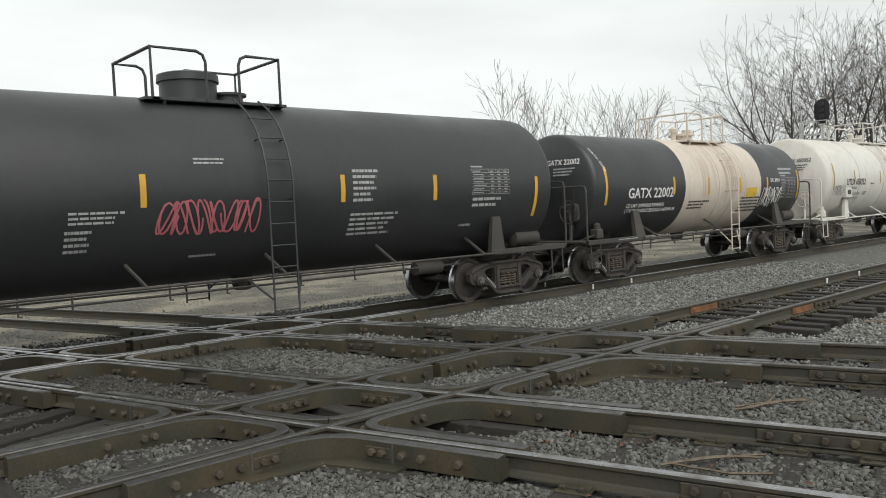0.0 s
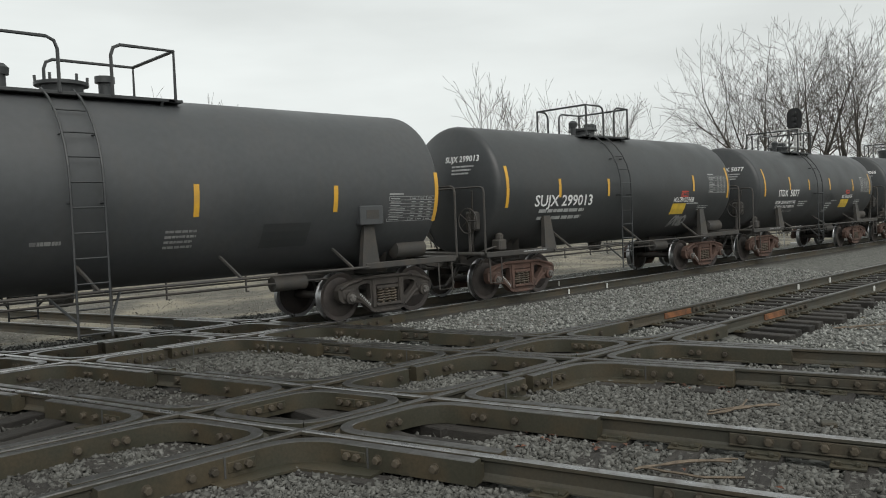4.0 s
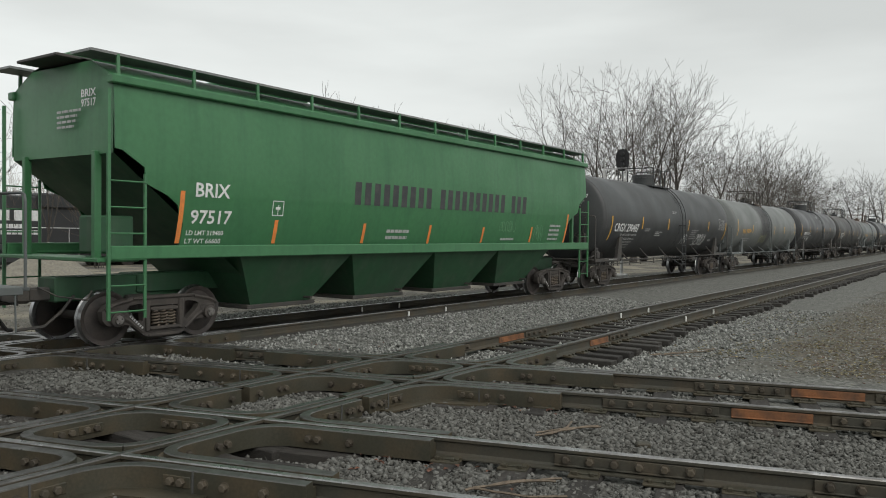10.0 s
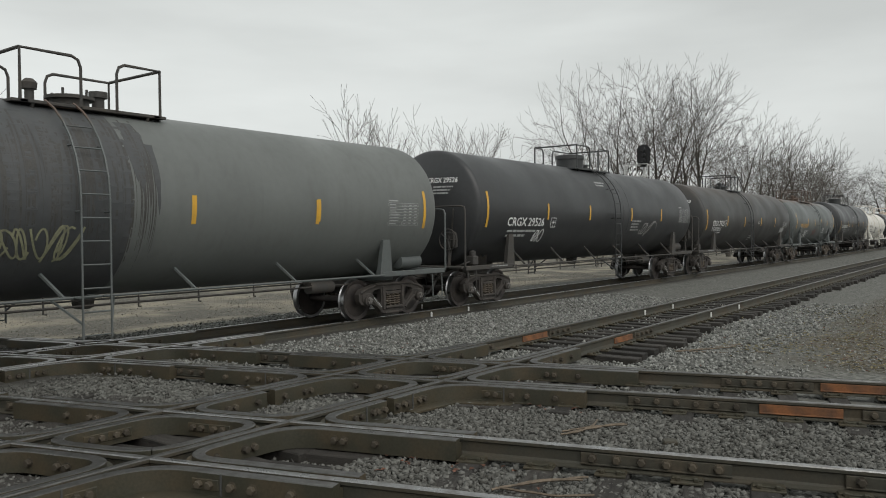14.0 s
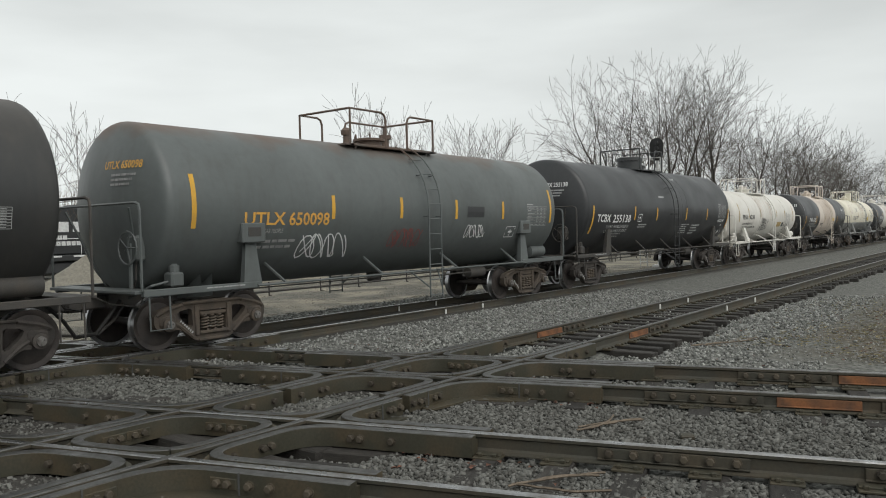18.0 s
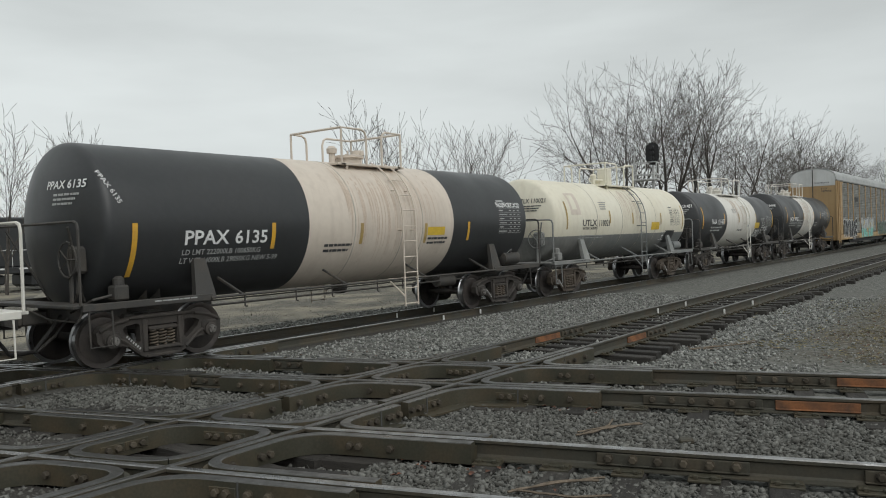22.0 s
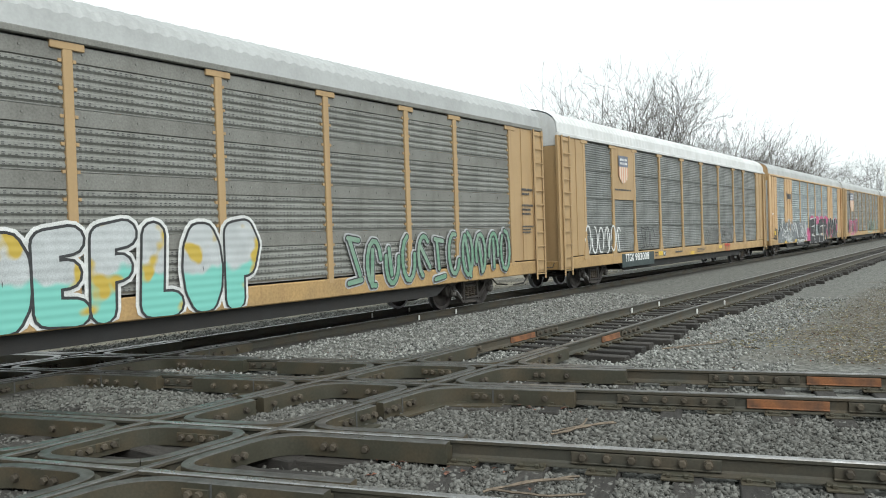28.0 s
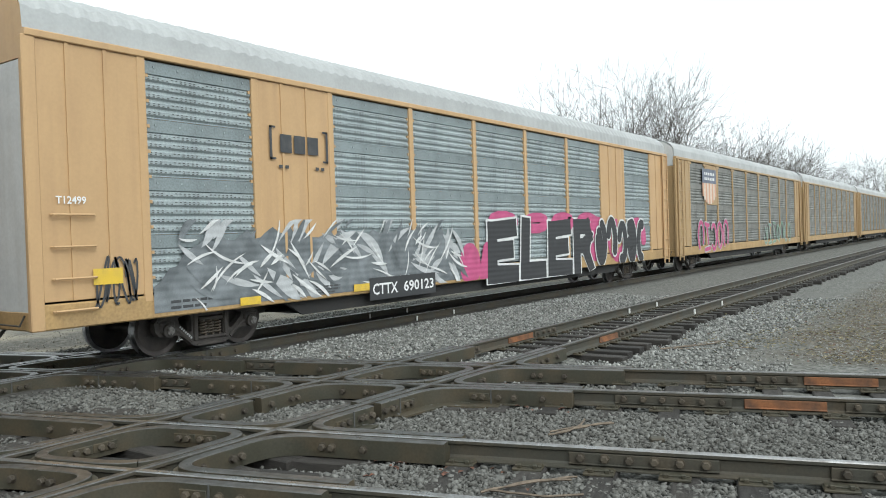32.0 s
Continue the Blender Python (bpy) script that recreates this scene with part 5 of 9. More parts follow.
def spring_mesh():
    bm = nb()
    for y in (-0.15, 0.0, 0.15):
        pts = [(0.03 + 0.06 * math.cos(a), y + 0.066 * math.sin(a), 0.28 + 0.25 * a / (5 * math.tau)) for a in [i * math.tau / 7 for i in range(36)]]
        tube(bm, pts, 0.018, 4)
    return mesh_of("spring_nest", bm, M["spring"], "all")


WHEEL_R = 0.44


def wheelset_mesh():
    bm = nb()
    for s in (-1, 1):
        prof = [(0.0, 0.12), (0.0, 0.3), (-0.02, 0.36), (0.01, WHEEL_R - 0.03), (0.01, WHEEL_R), (-0.095, WHEEL_R + 0.002), (-0.12, WHEEL_R + 0.024), (-0.13, WHEEL_R + 0.022), (-0.13, WHEEL_R - 0.04), (-0.075, 0.36), (-0.085, 0.26), (-0.12, 0.14)]
        lathe(bm, [(s * (0.775 + a), r) for a, r in prof], (0, 0, 0), "x", 32)
        for k in range(2):
            a = k * math.pi + 0.4
            lathe(bm, [(s * 0.776, 0.025), (s * 0.781, 0.02)], (0, 0.22 * math.cos(a), 0.22 * math.sin(a)), "x", 8)
    tube(bm, [(-1.0, 0, 0), (1.0, 0, 0)], 0.075, 12)
    me = mesh_of("wheelset", bm, [M["wheel"], M["tread"]], 35)
    for p in me.polygons:
        r = math.hypot(p.center.y, p.center.z)
        if r > WHEEL_R - 0.012:
            p.material_index = 1
    return me


def bolster_mesh():
    bm = nb()
    box(bm, -0.92, 0.92, -0.19, 0.19, 0.5, 0.66, 0.03)
    box(bm, -0.35, 0.35, -0.24, 0.24, 0.62, 0.76, 0.03)
    return mesh_of("bolster", bm, M["grime"])


def brake_beam_mesh():
    bm = nb()
    for s in (-1, 1):
        box(bm, -0.8, 0.8, s * 0.42 - 0.04, s * 0.42 + 0.04, 0.34, 0.42, 0.01)
    return mesh_of("brake_beam", bm, M["grime"])


LEAD_AXLES, TRAIL_AXLES = [], []


def stencil_mesh():
    """Small slanted white marks on the leading arm of a side frame."""
    bm = nb()
    for k in range(7):
        y, z = -0.66 + 0.036 * k, 0.47 - 0.034 * k
        bm.faces.new([bm.verts.new((0.004, y + dy, z + dz)) for dy, dz in ((0, 0), (0.02, -0.02), (0.045, 0.008), (0.025, 0.028))])
    return mesh_of("frame_stencil", bm, M["stencil"])


def truck(car, y, steel="rust"):
    t = put("truck", kept("bolster", bolster_mesh), car, pose(0, y, 0))
    for s in (1, -1):
        f = put("side_frame", kept(("side_frame", steel), lambda: side_frame_mesh(steel)), t, pose(s * 0.99, 0, 0, 0, 0, 0 if s > 0 else 180))
        for e in (-0.889, 0.889):
            put("bearing_cap", kept("bearing", bearing_mesh), t, pose(s * 1.14, e, 0.44, 0, 0, 0 if s > 0 else 180))
        put("spring_nest", kept("spring", spring_mesh), t, pose(s * 1.0, 0, 0))
    put("brake_beam", kept("beam", brake_beam_mesh), t)
    put("frame_stencil", kept("frame_stencil", stencil_mesh), t, pose(1.062, 0, 0))
    for s, axles in ((-1, LEAD_AXLES), (1, TRAIL_AXLES)):
        w = put("wheelset", kept("wheelset", wheelset_mesh), t, pose(0, s * 0.889, WHEEL_R))
        axles.append(w)
    return t


def coupler_mesh():
    bm = nb()
    box(bm, -0.1, 0.1, -0.75, 0.35, 0.72, 0.94, 0.03)
    box(bm, -0.17, 0.14, -0.98, -0.7, 0.7, 0.96, 0.05)
    tube(bm, [(0.28, -0.1, 0.8), (0.34, -0.35, 0.55), (0.3, -0.6, 0.34), (0.15, -0.95, 0.3)], 0.025, 6)
    return mesh_of("coupler", bm, M["grime"])


def couplers(car, half, reach):
    """One at each end; the knuckle lies at the pulling face."""
    for s in (-1, 1):
        part("uncoupling_lever", tube(nb(), [(1.3, s * (reach - 0.5), 0.95), (1.25, s * (reach - 0.45), 0.8), (0.5, s * (reach - 0.4), 0.82), (0.1, s * (reach - 0.3), 0.95)], 0.014, 5), M["grime"], car)
        put("coupler", kept("coupler", coupler_mesh), car, pose(0, s * (reach - 0.9), 0, 0, 0, 0 if s < 0 else 180))


def arc(r, zc, z, out=0.0):
    """Half width of a round tank at height z."""
    return math.sqrt(max(0.0, (r + out) ** 2 - (z - zc) ** 2))


# ---- lettering ----
LETTERS = {}


def letter_mesh(text, fat=0.0):
    """The built-in font's outline of a word as points and faces, one unit high, starting at 0."""
    if (text, fat) not in LETTERS:
        cu = bpy.data.curves.new("word", "FONT")
        cu.body, cu.resolution_u, cu.offset = text, 2, fat
        ob = bpy.data.objects.new("word", cu)
        me = bpy.data.meshes.new_from_object(ob)
        bpy.data.objects.remove(ob)
        bm = nb()
        bm.from_mesh(me)
        bpy.data.meshes.remove(me)
        for v in (0.18, 0.36, 0.54) if not fat else (0.05, 0.18, 0.3, 0.36, 0.42, 0.54, 0.66):
            bmesh.ops.bisect_plane(bm, geom=bm.verts[:] + bm.edges[:] + bm.faces[:], plane_co=(0, v, 0), plane_no=(0, 1, 0))
        bmesh.ops.triangulate(bm, faces=bm.faces[:])
        vs = [tuple(v.co) for v in bm.verts]
        fs = [tuple(v.index for v in f.verts) for f in bm.faces]
        bm.free()
        x0, x1 = min(v[0] for v in vs) + fat, max(v[0] for v in vs) - fat
        LETTERS[text, fat] = ([((v[0] - x0) / (x1 - x0), v[1] / 0.72) for v in vs], fs)
    return LETTERS[text, fat]


def wrap(r, zc, y, z, out=0.006):
    return (arc(r, zc, z, out), y, z)


class Skin:
    """The side of a car on which paint lies: x as a function of height, towards the camera."""

    def __init__(self, r=None, zc=0.0, flat=None):
        self.r, self.zc, self.flat = r, zc, flat

    def at(self, y, z, out=0.006):
        return (self.flat + out, y, z) if self.flat is not None else wrap(self.r, self.zc, y, z, out)


class CurvedSkin:
    """A side whose half width is a function of the height."""

    def __init__(self, wide):
        self.wide = wide

    def at(self, y, z, out=0.006):
        return (self.wide(z) + out, y, z)


class HeadSkin:
    """The dished leading end of a tank; the first coordinate runs across the car."""

    def __init__(self, r, zc, half, dome):
        self.r, self.zc, self.half, self.dome = r, zc, half, dome

    def at(self, x, z, out=0.006):
        return (x, -self.half - head_bulge(math.hypot(x, z - self.zc), self.r) - out * 2, z)


class EndSkin:
    """The flat leading end of a car; the first coordinate runs across it."""

    def __init__(self, y):
        self.y = y

    def at(self, x, z, out=0.006):
        return (x, -self.y - out, z)


def outline(car, skin, y0, y1, z0, z1, mat, name="stencil_box"):
    """A thin painted frame with a mark in it."""
    vs, fs = [], []
    t = 0.016
    for a, b, c, d in ((y0, y1, z1 - t, z1), (y0, y1, z0, z0 + t), (y0, y0 + t, z0, z1), (y1 - t, y1, z0, z1), (y0 + (y1 - y0) * 0.3, y0 + (y1 - y0) * 0.7, z0 + (z1 - z0) * 0.42, z0 + (z1 - z0) * 0.6), (y0 + (y1 - y0) * 0.48, y0 + (y1 - y0) * 0.54, z0, z1 - (z1 - z0) * 0.3)):
        k = len(vs)
        vs += [skin.at(a, c), skin.at(b, c), skin.at(b, d), skin.at(a, d)]
        fs.append((k, k + 1, k + 2, k + 3))
    me = bpy.data.meshes.new(name)
    me.from_pydata(vs, [], fs)
    me.materials.append(mat)
    return put(name, me, car)


def hazard(car, skin, y0, y1, z0, z1, mat):
    """A hazard diamond: pale rim and dark field."""
    cy, cz = (y0 + y1) / 2, (z0 + z1) / 2
    w, hgt = (y1 - y0) / 2, (z1 - z0) / 2
    for f, m, out, nm in ((1.0, mat, 0.008, "hazard_placard"), (0.84, M["darkletter"], 0.011, "placard_field"), (0.3, mat, 0.014, "placard_mark")):
        me = bpy.data.meshes.new(nm)
        me.from_pydata([skin.at(cy - w * f, cz, out), skin.at(cy, cz - hgt * f, out), skin.at(cy + w * f, cz, out), skin.at(cy, cz + hgt * f, out)], [], [(0, 1, 2, 3)])
        me.materials.append(m)
        put(nm, me, car)


def stripes(car, skin, rows, tape="yellow"):
    for y, z0, z1 in rows:
        patch(car, skin, y - 0.045, y + 0.045, z0, z1, M[tape], "reflective_stripe", "", 0.008)


def blocks(car, skin, y0, y1, z0, z1, counts, mat, name):
    """A painted name, shown as plain blocks of its size."""
    vs, fs = [], []
    total = sum(counts) + 0.8 * (len(counts) - 1)
    w = (y1 - y0) / total
    y = y0
    for n in counts:
        for i in range(n):
            k = len(vs)
            vs += [skin.at(y + w * 0.2, z0), skin.at(y + w * 0.84, z0), skin.at(y + w * 0.84, z1), skin.at(y + w * 0.2, z1)]
            fs.append((k, k + 1, k + 2, k + 3))
            y += w
        y += 0.8 * w
    me = bpy.data.meshes.new(name)
    me.from_pydata(vs, [], fs)
    me.materials.append(mat)
    return tagged(put(name, me, car), kind="stuff")


def company_name(car, skin, y0, y1, z0, z1, mat):
    blocks(car, skin, y0, y1, z0, z1, (9, 10, 3), mat, "painted_name")


def carrier_bars(car, skin, y0, y1, z0, z1, mat):
    """Carrier emblem: speed lines, a slanted block and two rows of small blocks."""
    w, hgt = y1 - y0, z1 - z0
    for i in range(5):
        z = z1 - hgt * (0.03 + 0.1 * i)
        patch(car, skin, y0 + w * 0.02 * i, y0 + w * 0.45, z - hgt * 0.05, z, mat, "emblem_line")
    for a in (0.47, 0.64):
        patch(car, skin, y0 + w * a, y0 + w * (a + 0.13), z1 - hgt * 0.48, z1 - hgt * 0.03, mat, "emblem_block", lean=w * 0.03)
    blocks(car, skin, y0 + w * 0.43, y0 + w * 0.92, z0 + hgt * 0.25, z0 + hgt * 0.42, (7,), mat, "painted_name")
    blocks(car, skin, y0 + w * 0.43, y1, z0, z0 + hgt * 0.17, (8,), mat, "painted_name")


def carrier_mark(car, skin, y0, y1, z0, z1, mat):
    w = (y1 - y0) / 3
    for i in range(3):
        patch(car, skin, y0 + w * i, y0 + w * (i + 0.8), z1 - (z1 - z0) * 0.3, z1, mat, "emblem_bar", out=0.035)
        patch(car, skin, y0 + w * (i + 0.28), y0 + w * (i + 0.52), z0, z1 - (z1 - z0) * 0.3, mat, "emblem_bar", out=0.035)


def carrier_bracket(car, skin, y0, y1, z0, z1, mat):
    """Carrier emblem: three heavy blocks between square brackets, dots below."""
    w, hgt = y1 - y0, z1 - z0
    for a, b in ((0.0, 0.04), (0.96, 1.0)):
        patch(car, skin, y0 + w * a, y0 + w * b, z0 + hgt * 0.2, z1, mat, "emblem_bracket", out=0.03)
    for a, b in ((0.0, 0.1), (0.9, 1.0)):
        for c in (0.2, 0.95):
            patch(car, skin, y0 + w * a, y0 + w * b, z0 + hgt * c, z0 + hgt * (c + 0.05), mat, "emblem_bracket", out=0.03)
    for i in range(3):
        patch(car, skin, y0 + w * (0.17 + 0.23 * i), y0 + w * (0.36 + 0.23 * i), z0 + hgt * 0.38, z0 + hgt * 0.82, mat, "emblem_block", out=0.03)
    for a in (0.14, 0.24, 0.76, 0.86):
        patch(car, skin, y0 + w * a, y0 + w * (a + 0.06), z0, z0 + hgt * 0.08, mat, "emblem_dot", out=0.03)


def shield(car, skin, y0, y1, z0, z1):
    """Carrier shield: blue head over red and white bars."""
    w, hgt = y1 - y0, z1 - z0
    patch(car, skin, y0, y1, z0 + hgt * 0.6, z1, M["blue"], "shield_head", out=0.03)
    for i in range(9):
        f = i / 9
        low = z0 + hgt * 0.28 * abs(2 * (f + 0.055) - 1) ** 2
        patch(car, skin, y0 + w * f, y0 + w * (f + 1 / 9), low, z0 + hgt * 0.595, M["fadedred"] if i % 2 == 0 else M["oldletter"], "shield_bar", out=0.03)
    for a in (0.72, 0.86):
        blocks(car, skin, y0 + w * 0.12, y0 + w * 0.88, z0 + hgt * a - hgt * 0.04, z0 + hgt * a + hgt * 0.04, (6,), M["letter"], "painted_name").location.x = 0.032


STROKES = {
    "T": [[(0.0, 0.95), (1.0, 0.95)], [(0.5, 0.9), (0.5, 0.0)]],
    "O": [[(0.5 + 0.42 * math.cos(k * math.tau / 10), 0.48 + 0.46 * math.sin(k * math.tau / 10)) for k in range(11)]],
    "E": [[(0.9, 0.95), (0.12, 0.9), (0.08, 0.05), (0.95, 0.02)], [(0.15, 0.5), (0.75, 0.52)]],
    "F": [[(0.95, 0.98), (0.2, 0.92), (0.1, 0.0)], [(0.2, 0.5), (0.75, 0.54)]],
    "L": [[(0.2, 0.98), (0.12, 0.06), (0.9, 0.05)]],
    "P": [[(0.15, 0.0), (0.15, 0.95), (0.65, 0.98), (0.9, 0.78), (0.7, 0.5), (0.2, 0.48)]],
    "R": [[(0.12, 0.0), (0.12, 0.95), (0.7, 0.95), (0.8, 0.72), (0.65, 0.5), (0.15, 0.5)], [(0.5, 0.5), (0.85, 0.0)]],
    "D": [[(0.12, 0.0), (0.12, 0.95), (0.6, 0.9), (0.88, 0.5), (0.6, 0.08), (0.15, 0.02)]],
    "A": [[(0.05, 0.0), (0.45, 0.96), (0.92, 0.0)], [(0.25, 0.4), (0.75, 0.4)]],
    "Y": [[(0.05, 0.98), (0.5, 0.5), (0.5, 0.0)], [(0.95, 0.98), (0.5, 0.5)]],
}


def capsule(a, b, r, square=False):
    """Outline of a fat stroke from a to b, in the plane of the side."""
    dy, dz = b[0] - a[0], b[1] - a[1]
    if square:
        ln = math.hypot(dy, dz) or 1.0
        uy, uz = dy / ln * r, dz / ln * r
        return [(a[0] - uy - uz, a[1] - uz + uy), (a[0] - uy + uz, a[1] - uz - uy), (b[0] + uy + uz, b[1] + uz - uy), (b[0] + uy - uz, b[1] + uz + uy)]
    base = math.atan2(dz, dy)
    ring = []
    for c, t0 in ((a, base + math.pi / 2), (b, base - math.pi / 2)):
        ring += [(c[0] + r * math.cos(t0 + k * math.pi / 6), c[1] + r * math.sin(t0 + k * math.pi / 6)) for k in range(7)]
    return ring


def bubble(car, skin, shapes, y0, y1, z0, z1, fill, rim, halo, fat, edge, glow, seed=1, floor_z=0.74, square=False, out=0.014):
    """Fat sprayed letters that overlap: a halo, a dark outline and a fill, letter over letter. shapes: letters, or strokes in a unit square."""
    rng = random.Random(seed)
    n = len(shapes)
    w, hgt = (y1 - y0) / n, z1 - z0
    drawn = []
    for i, ch in enumerate(shapes):
        strokes = STROKES[ch] if isinstance(ch, str) else ch
        tilt, lift, tall = (0.0, 0.0, 1.0) if square else (rng.uniform(-0.08, 0.08), rng.uniform(-0.05, 0.05), rng.uniform(0.93, 1.06))
        inset = fat + edge * 0.5
        drawn.append([[(y0 + w * i + inset * 0.8 + (w - inset * 1.6) * (u + tilt * v), z0 + inset + (hgt - 2 * inset) * (v * tall + lift)) for u, v in st] for st in strokes])
    depth = out

    def lay(name, group, r, mat, depth, label):
        vs, fs = [], []
        for st in group:
            for a, b in zip(st, st[1:]):
                k = len(vs)
                ring = capsule(a, b, r, square)
                vs += [skin.at(y, max(floor_z, z), depth) for y, z in ring]
                fs.append(tuple(range(k, k + len(ring))))
                depth += 0.0002
        me = bpy.data.meshes.new(name)
        me.from_pydata(vs, [], fs)
        me.materials.append(M[mat])
        tagged(put(name, me, car), label, kind="stuff")
        return depth

    for group in drawn:
        if glow:
            depth = lay("graffiti_halo", group, fat + edge + glow, halo, depth, "pale sprayed halo")
    for group in drawn:
        depth = lay("graffiti_outline", group, fat + edge, rim, depth, "sprayed outline of a letter")
        if fill:
            depth = lay("graffiti_fill", group, fat, fill, depth, "sprayed fill of a letter")


def curls(count, seed):
    """Unreadable rounded strokes, each in a unit square."""
    rng = random.Random(seed)
    got = []
    for _ in range(count):
        a0, k = rng.uniform(0, 6.28), rng.choice((0.55, 0.75, 0.9))
        ring = [(0.5 + 0.45 * math.cos(a0 + k * math.tau * i / 9), 0.5 + 0.46 * math.sin(a0 + k * math.tau * i / 9)) for i in range(10)]
        bar_ = [(rng.uniform(0.1, 0.5), rng.uniform(0.7, 1.0)), (rng.uniform(0.3, 0.9), rng.uniform(0.0, 0.3))]
        got.append(rng.choice(([ring], [ring, bar_], [bar_, [(0.1, 0.05), (0.9, 0.1)], [(0.15, 0.95), (0.8, 0.9)]])))
    return got


def wildstyle(car, skin, y0, y1, z0, z1, seed):
    """Dark sprayed band with a torn upper edge under long curved pale sweeps."""
    rng = random.Random(seed)
    w, hgt = y1 - y0, z1 - z0

    def sheet(name, rings, mat, out, step):
        vs, fs = [], []
        for k, ring in enumerate(rings):
            b = len(vs)
            vs += [skin.at(y, min(z1 + 0.05, max(0.76, z)), out + step * k) for y, z in ring]
            fs.append(tuple(range(b, b + len(ring))))
        me = bpy.data.meshes.new(name)
        me.from_pydata(vs, [], fs)
        me.materials.append(M[mat])
        tagged(put(name, me, car, None, "sprayed graffiti"), "sprayed graffiti", kind="stuff")

    def band(low, high, rag):
        n = 60
        top = [(y0 + w * i / n, z0 + hgt * (high + rag * rng.uniform(-1, 1)) * min(1.0, 0.35 + 6 * i / n, 0.45 + 5 * (n - i) / n)) for i in range(n + 1)]
        return [[(y0 + w * i / n, z0 + hgt * low), (y0 + w * (i + 1) / n, z0 + hgt * low), top[i + 1], top[i]] for i in range(n)]

    def sweeps(count, lo, hi, wide):
        rings = []
        for _ in range(count):
            y, z = rng.uniform(y0 + 0.05 * w, y1 - 0.06 * w), z0 + hgt * rng.uniform(0.1, 0.92)
            a, bend, ln = rng.choice((-0.75, -0.55, -0.4, 0.75, 0.95)) + rng.uniform(-0.25, 0.25), rng.uniform(-0.9, 0.9), rng.uniform(lo, hi)
            pts = []
            for i in range(9):
                pts.append((y, z, a))
                y, z, a = y + ln / 8 * math.cos(a), z + ln / 8 * math.sin(a), a + bend / 8
            k = rng.uniform(0.4, 1.0) * wide
            up = [(p + math.sin(c) * k * math.sin(math.pi * i / 8) ** 0.8, q - math.cos(c) * k * math.sin(math.pi * i / 8) ** 0.8) for i, (p, q, c) in enumerate(pts)]
            down = [(p - math.sin(c) * k * math.sin(math.pi * i / 8), q + math.cos(c) * k * math.sin(math.pi * i / 8)) for i, (p, q, c) in enumerate(pts)]
            for i in range(8):
                rings.append([up[i], up[i + 1], down[i + 1], down[i]])
        return rings

    sheet("graffiti_field", band(0.0, 0.86, 0.09), "sprayslate", 0.014, 0.0)
    sheet("graffiti_shade", sweeps(46, 0.5, 1.4, 0.12), "sprayhaze", 0.018, 0.00001)
    sheet("graffiti_dark", sweeps(34, 0.4, 1.1, 0.09), "sprayslate", 0.024, 0.00001)
    sheet("graffiti_sweep", sweeps(62, 0.35, 1.1, 0.04), "spraywhite", 0.03, 0.00001)


def word(car, skin, text, y0, y1, z0, z1, mat, label="", out=0.008, name="lettering", slope=0.0):
    """Painted writing; large marks are one part a letter, small print stays joined."""
    pts, fs = letter_mesh(text, 0.018)
    place = [skin.at(y0 + (y1 - y0) * u, z0 + (z1 - z0) * v + slope * u, out) for u, v in pts]
    if z1 - z0 < 0.16:
        me = bpy.data.meshes.new(name)
        me.from_pydata(place, [], fs)
        me.materials.append(mat)
        return tagged(put(name, me, car), label, kind="stuff")
    root = list(range(len(pts)))

    def find(k):
        while root[k] != k:
            root[k] = root[root[k]]
            k = root[k]
        return k

    for f in fs:
        for k in f[1:]:
            root[find(k)] = find(f[0])
    shapes = {}
    for f in fs:
        shapes.setdefault(find(f[0]), []).append(f)
    for faces in shapes.values():
        used = sorted({k for f in faces for k in f})
        at = {k: n for n, k in enumerate(used)}
        me = bpy.data.meshes.new("letter")
        me.from_pydata([place[k] for k in used], [], [tuple(at[k] for k in f) for f in faces])
        me.materials.append(mat)
        put("letter", me, car)


def slant_word(car, skin, text, y, z, height, angle, mat):
    """A reporting mark painted aslant; y, z is its start."""
    pts, fs = letter_mesh(text)
    wide = height * 0.72 * len(text)
    ca, sa = math.cos(angle), math.sin(angle)
    me = bpy.data.meshes.new("lettering")
    me.from_pydata([skin.at(y + u * wide * ca - v * height * sa, z + u * wide * sa + v * height * ca, 0.008) for u, v in pts], [], fs)
    me.materials.append(mat)
    return tagged(put("lettering", me, car), kind="stuff")


def runs(car, skin, y0, y1, zlo, zhi, count, seed, mat, wide=0.03):
    """Stains that ran down the side from the fittings on top: thin tapering streaks."""
    rng = random.Random(seed)
    vs, fs = [], []
    for _ in range(count):
        y, top = rng.uniform(y0, y1), zhi - rng.uniform(0, 0.25) * (zhi - zlo)
        low = top - rng.uniform(0.2, 1.0) * (top - zlo)
        w = rng.uniform(0.2 * wide, wide)
        n = 10
        b = len(vs)
        drift = rng.uniform(-0.04, 0.04)
        for i in range(n + 1):
            f = i / n
            ww = w * (1 - f) ** 0.6 * rng.uniform(0.7, 1.1) + 0.001
            yy = y + drift * f
            z = top + (low - top) * f
            vs += [skin.at(yy - ww, z, 0.003), skin.at(yy + ww, z, 0.003)]
        for i in range(n):
            a = b + 2 * i
            fs.append((a, a + 1, a + 3, a + 2))
    me = bpy.data.meshes.new("stain")
    me.from_pydata(vs, [], fs)
    me.materials.append(mat)
    return tagged(put("stain", me, car), kind="stuff")


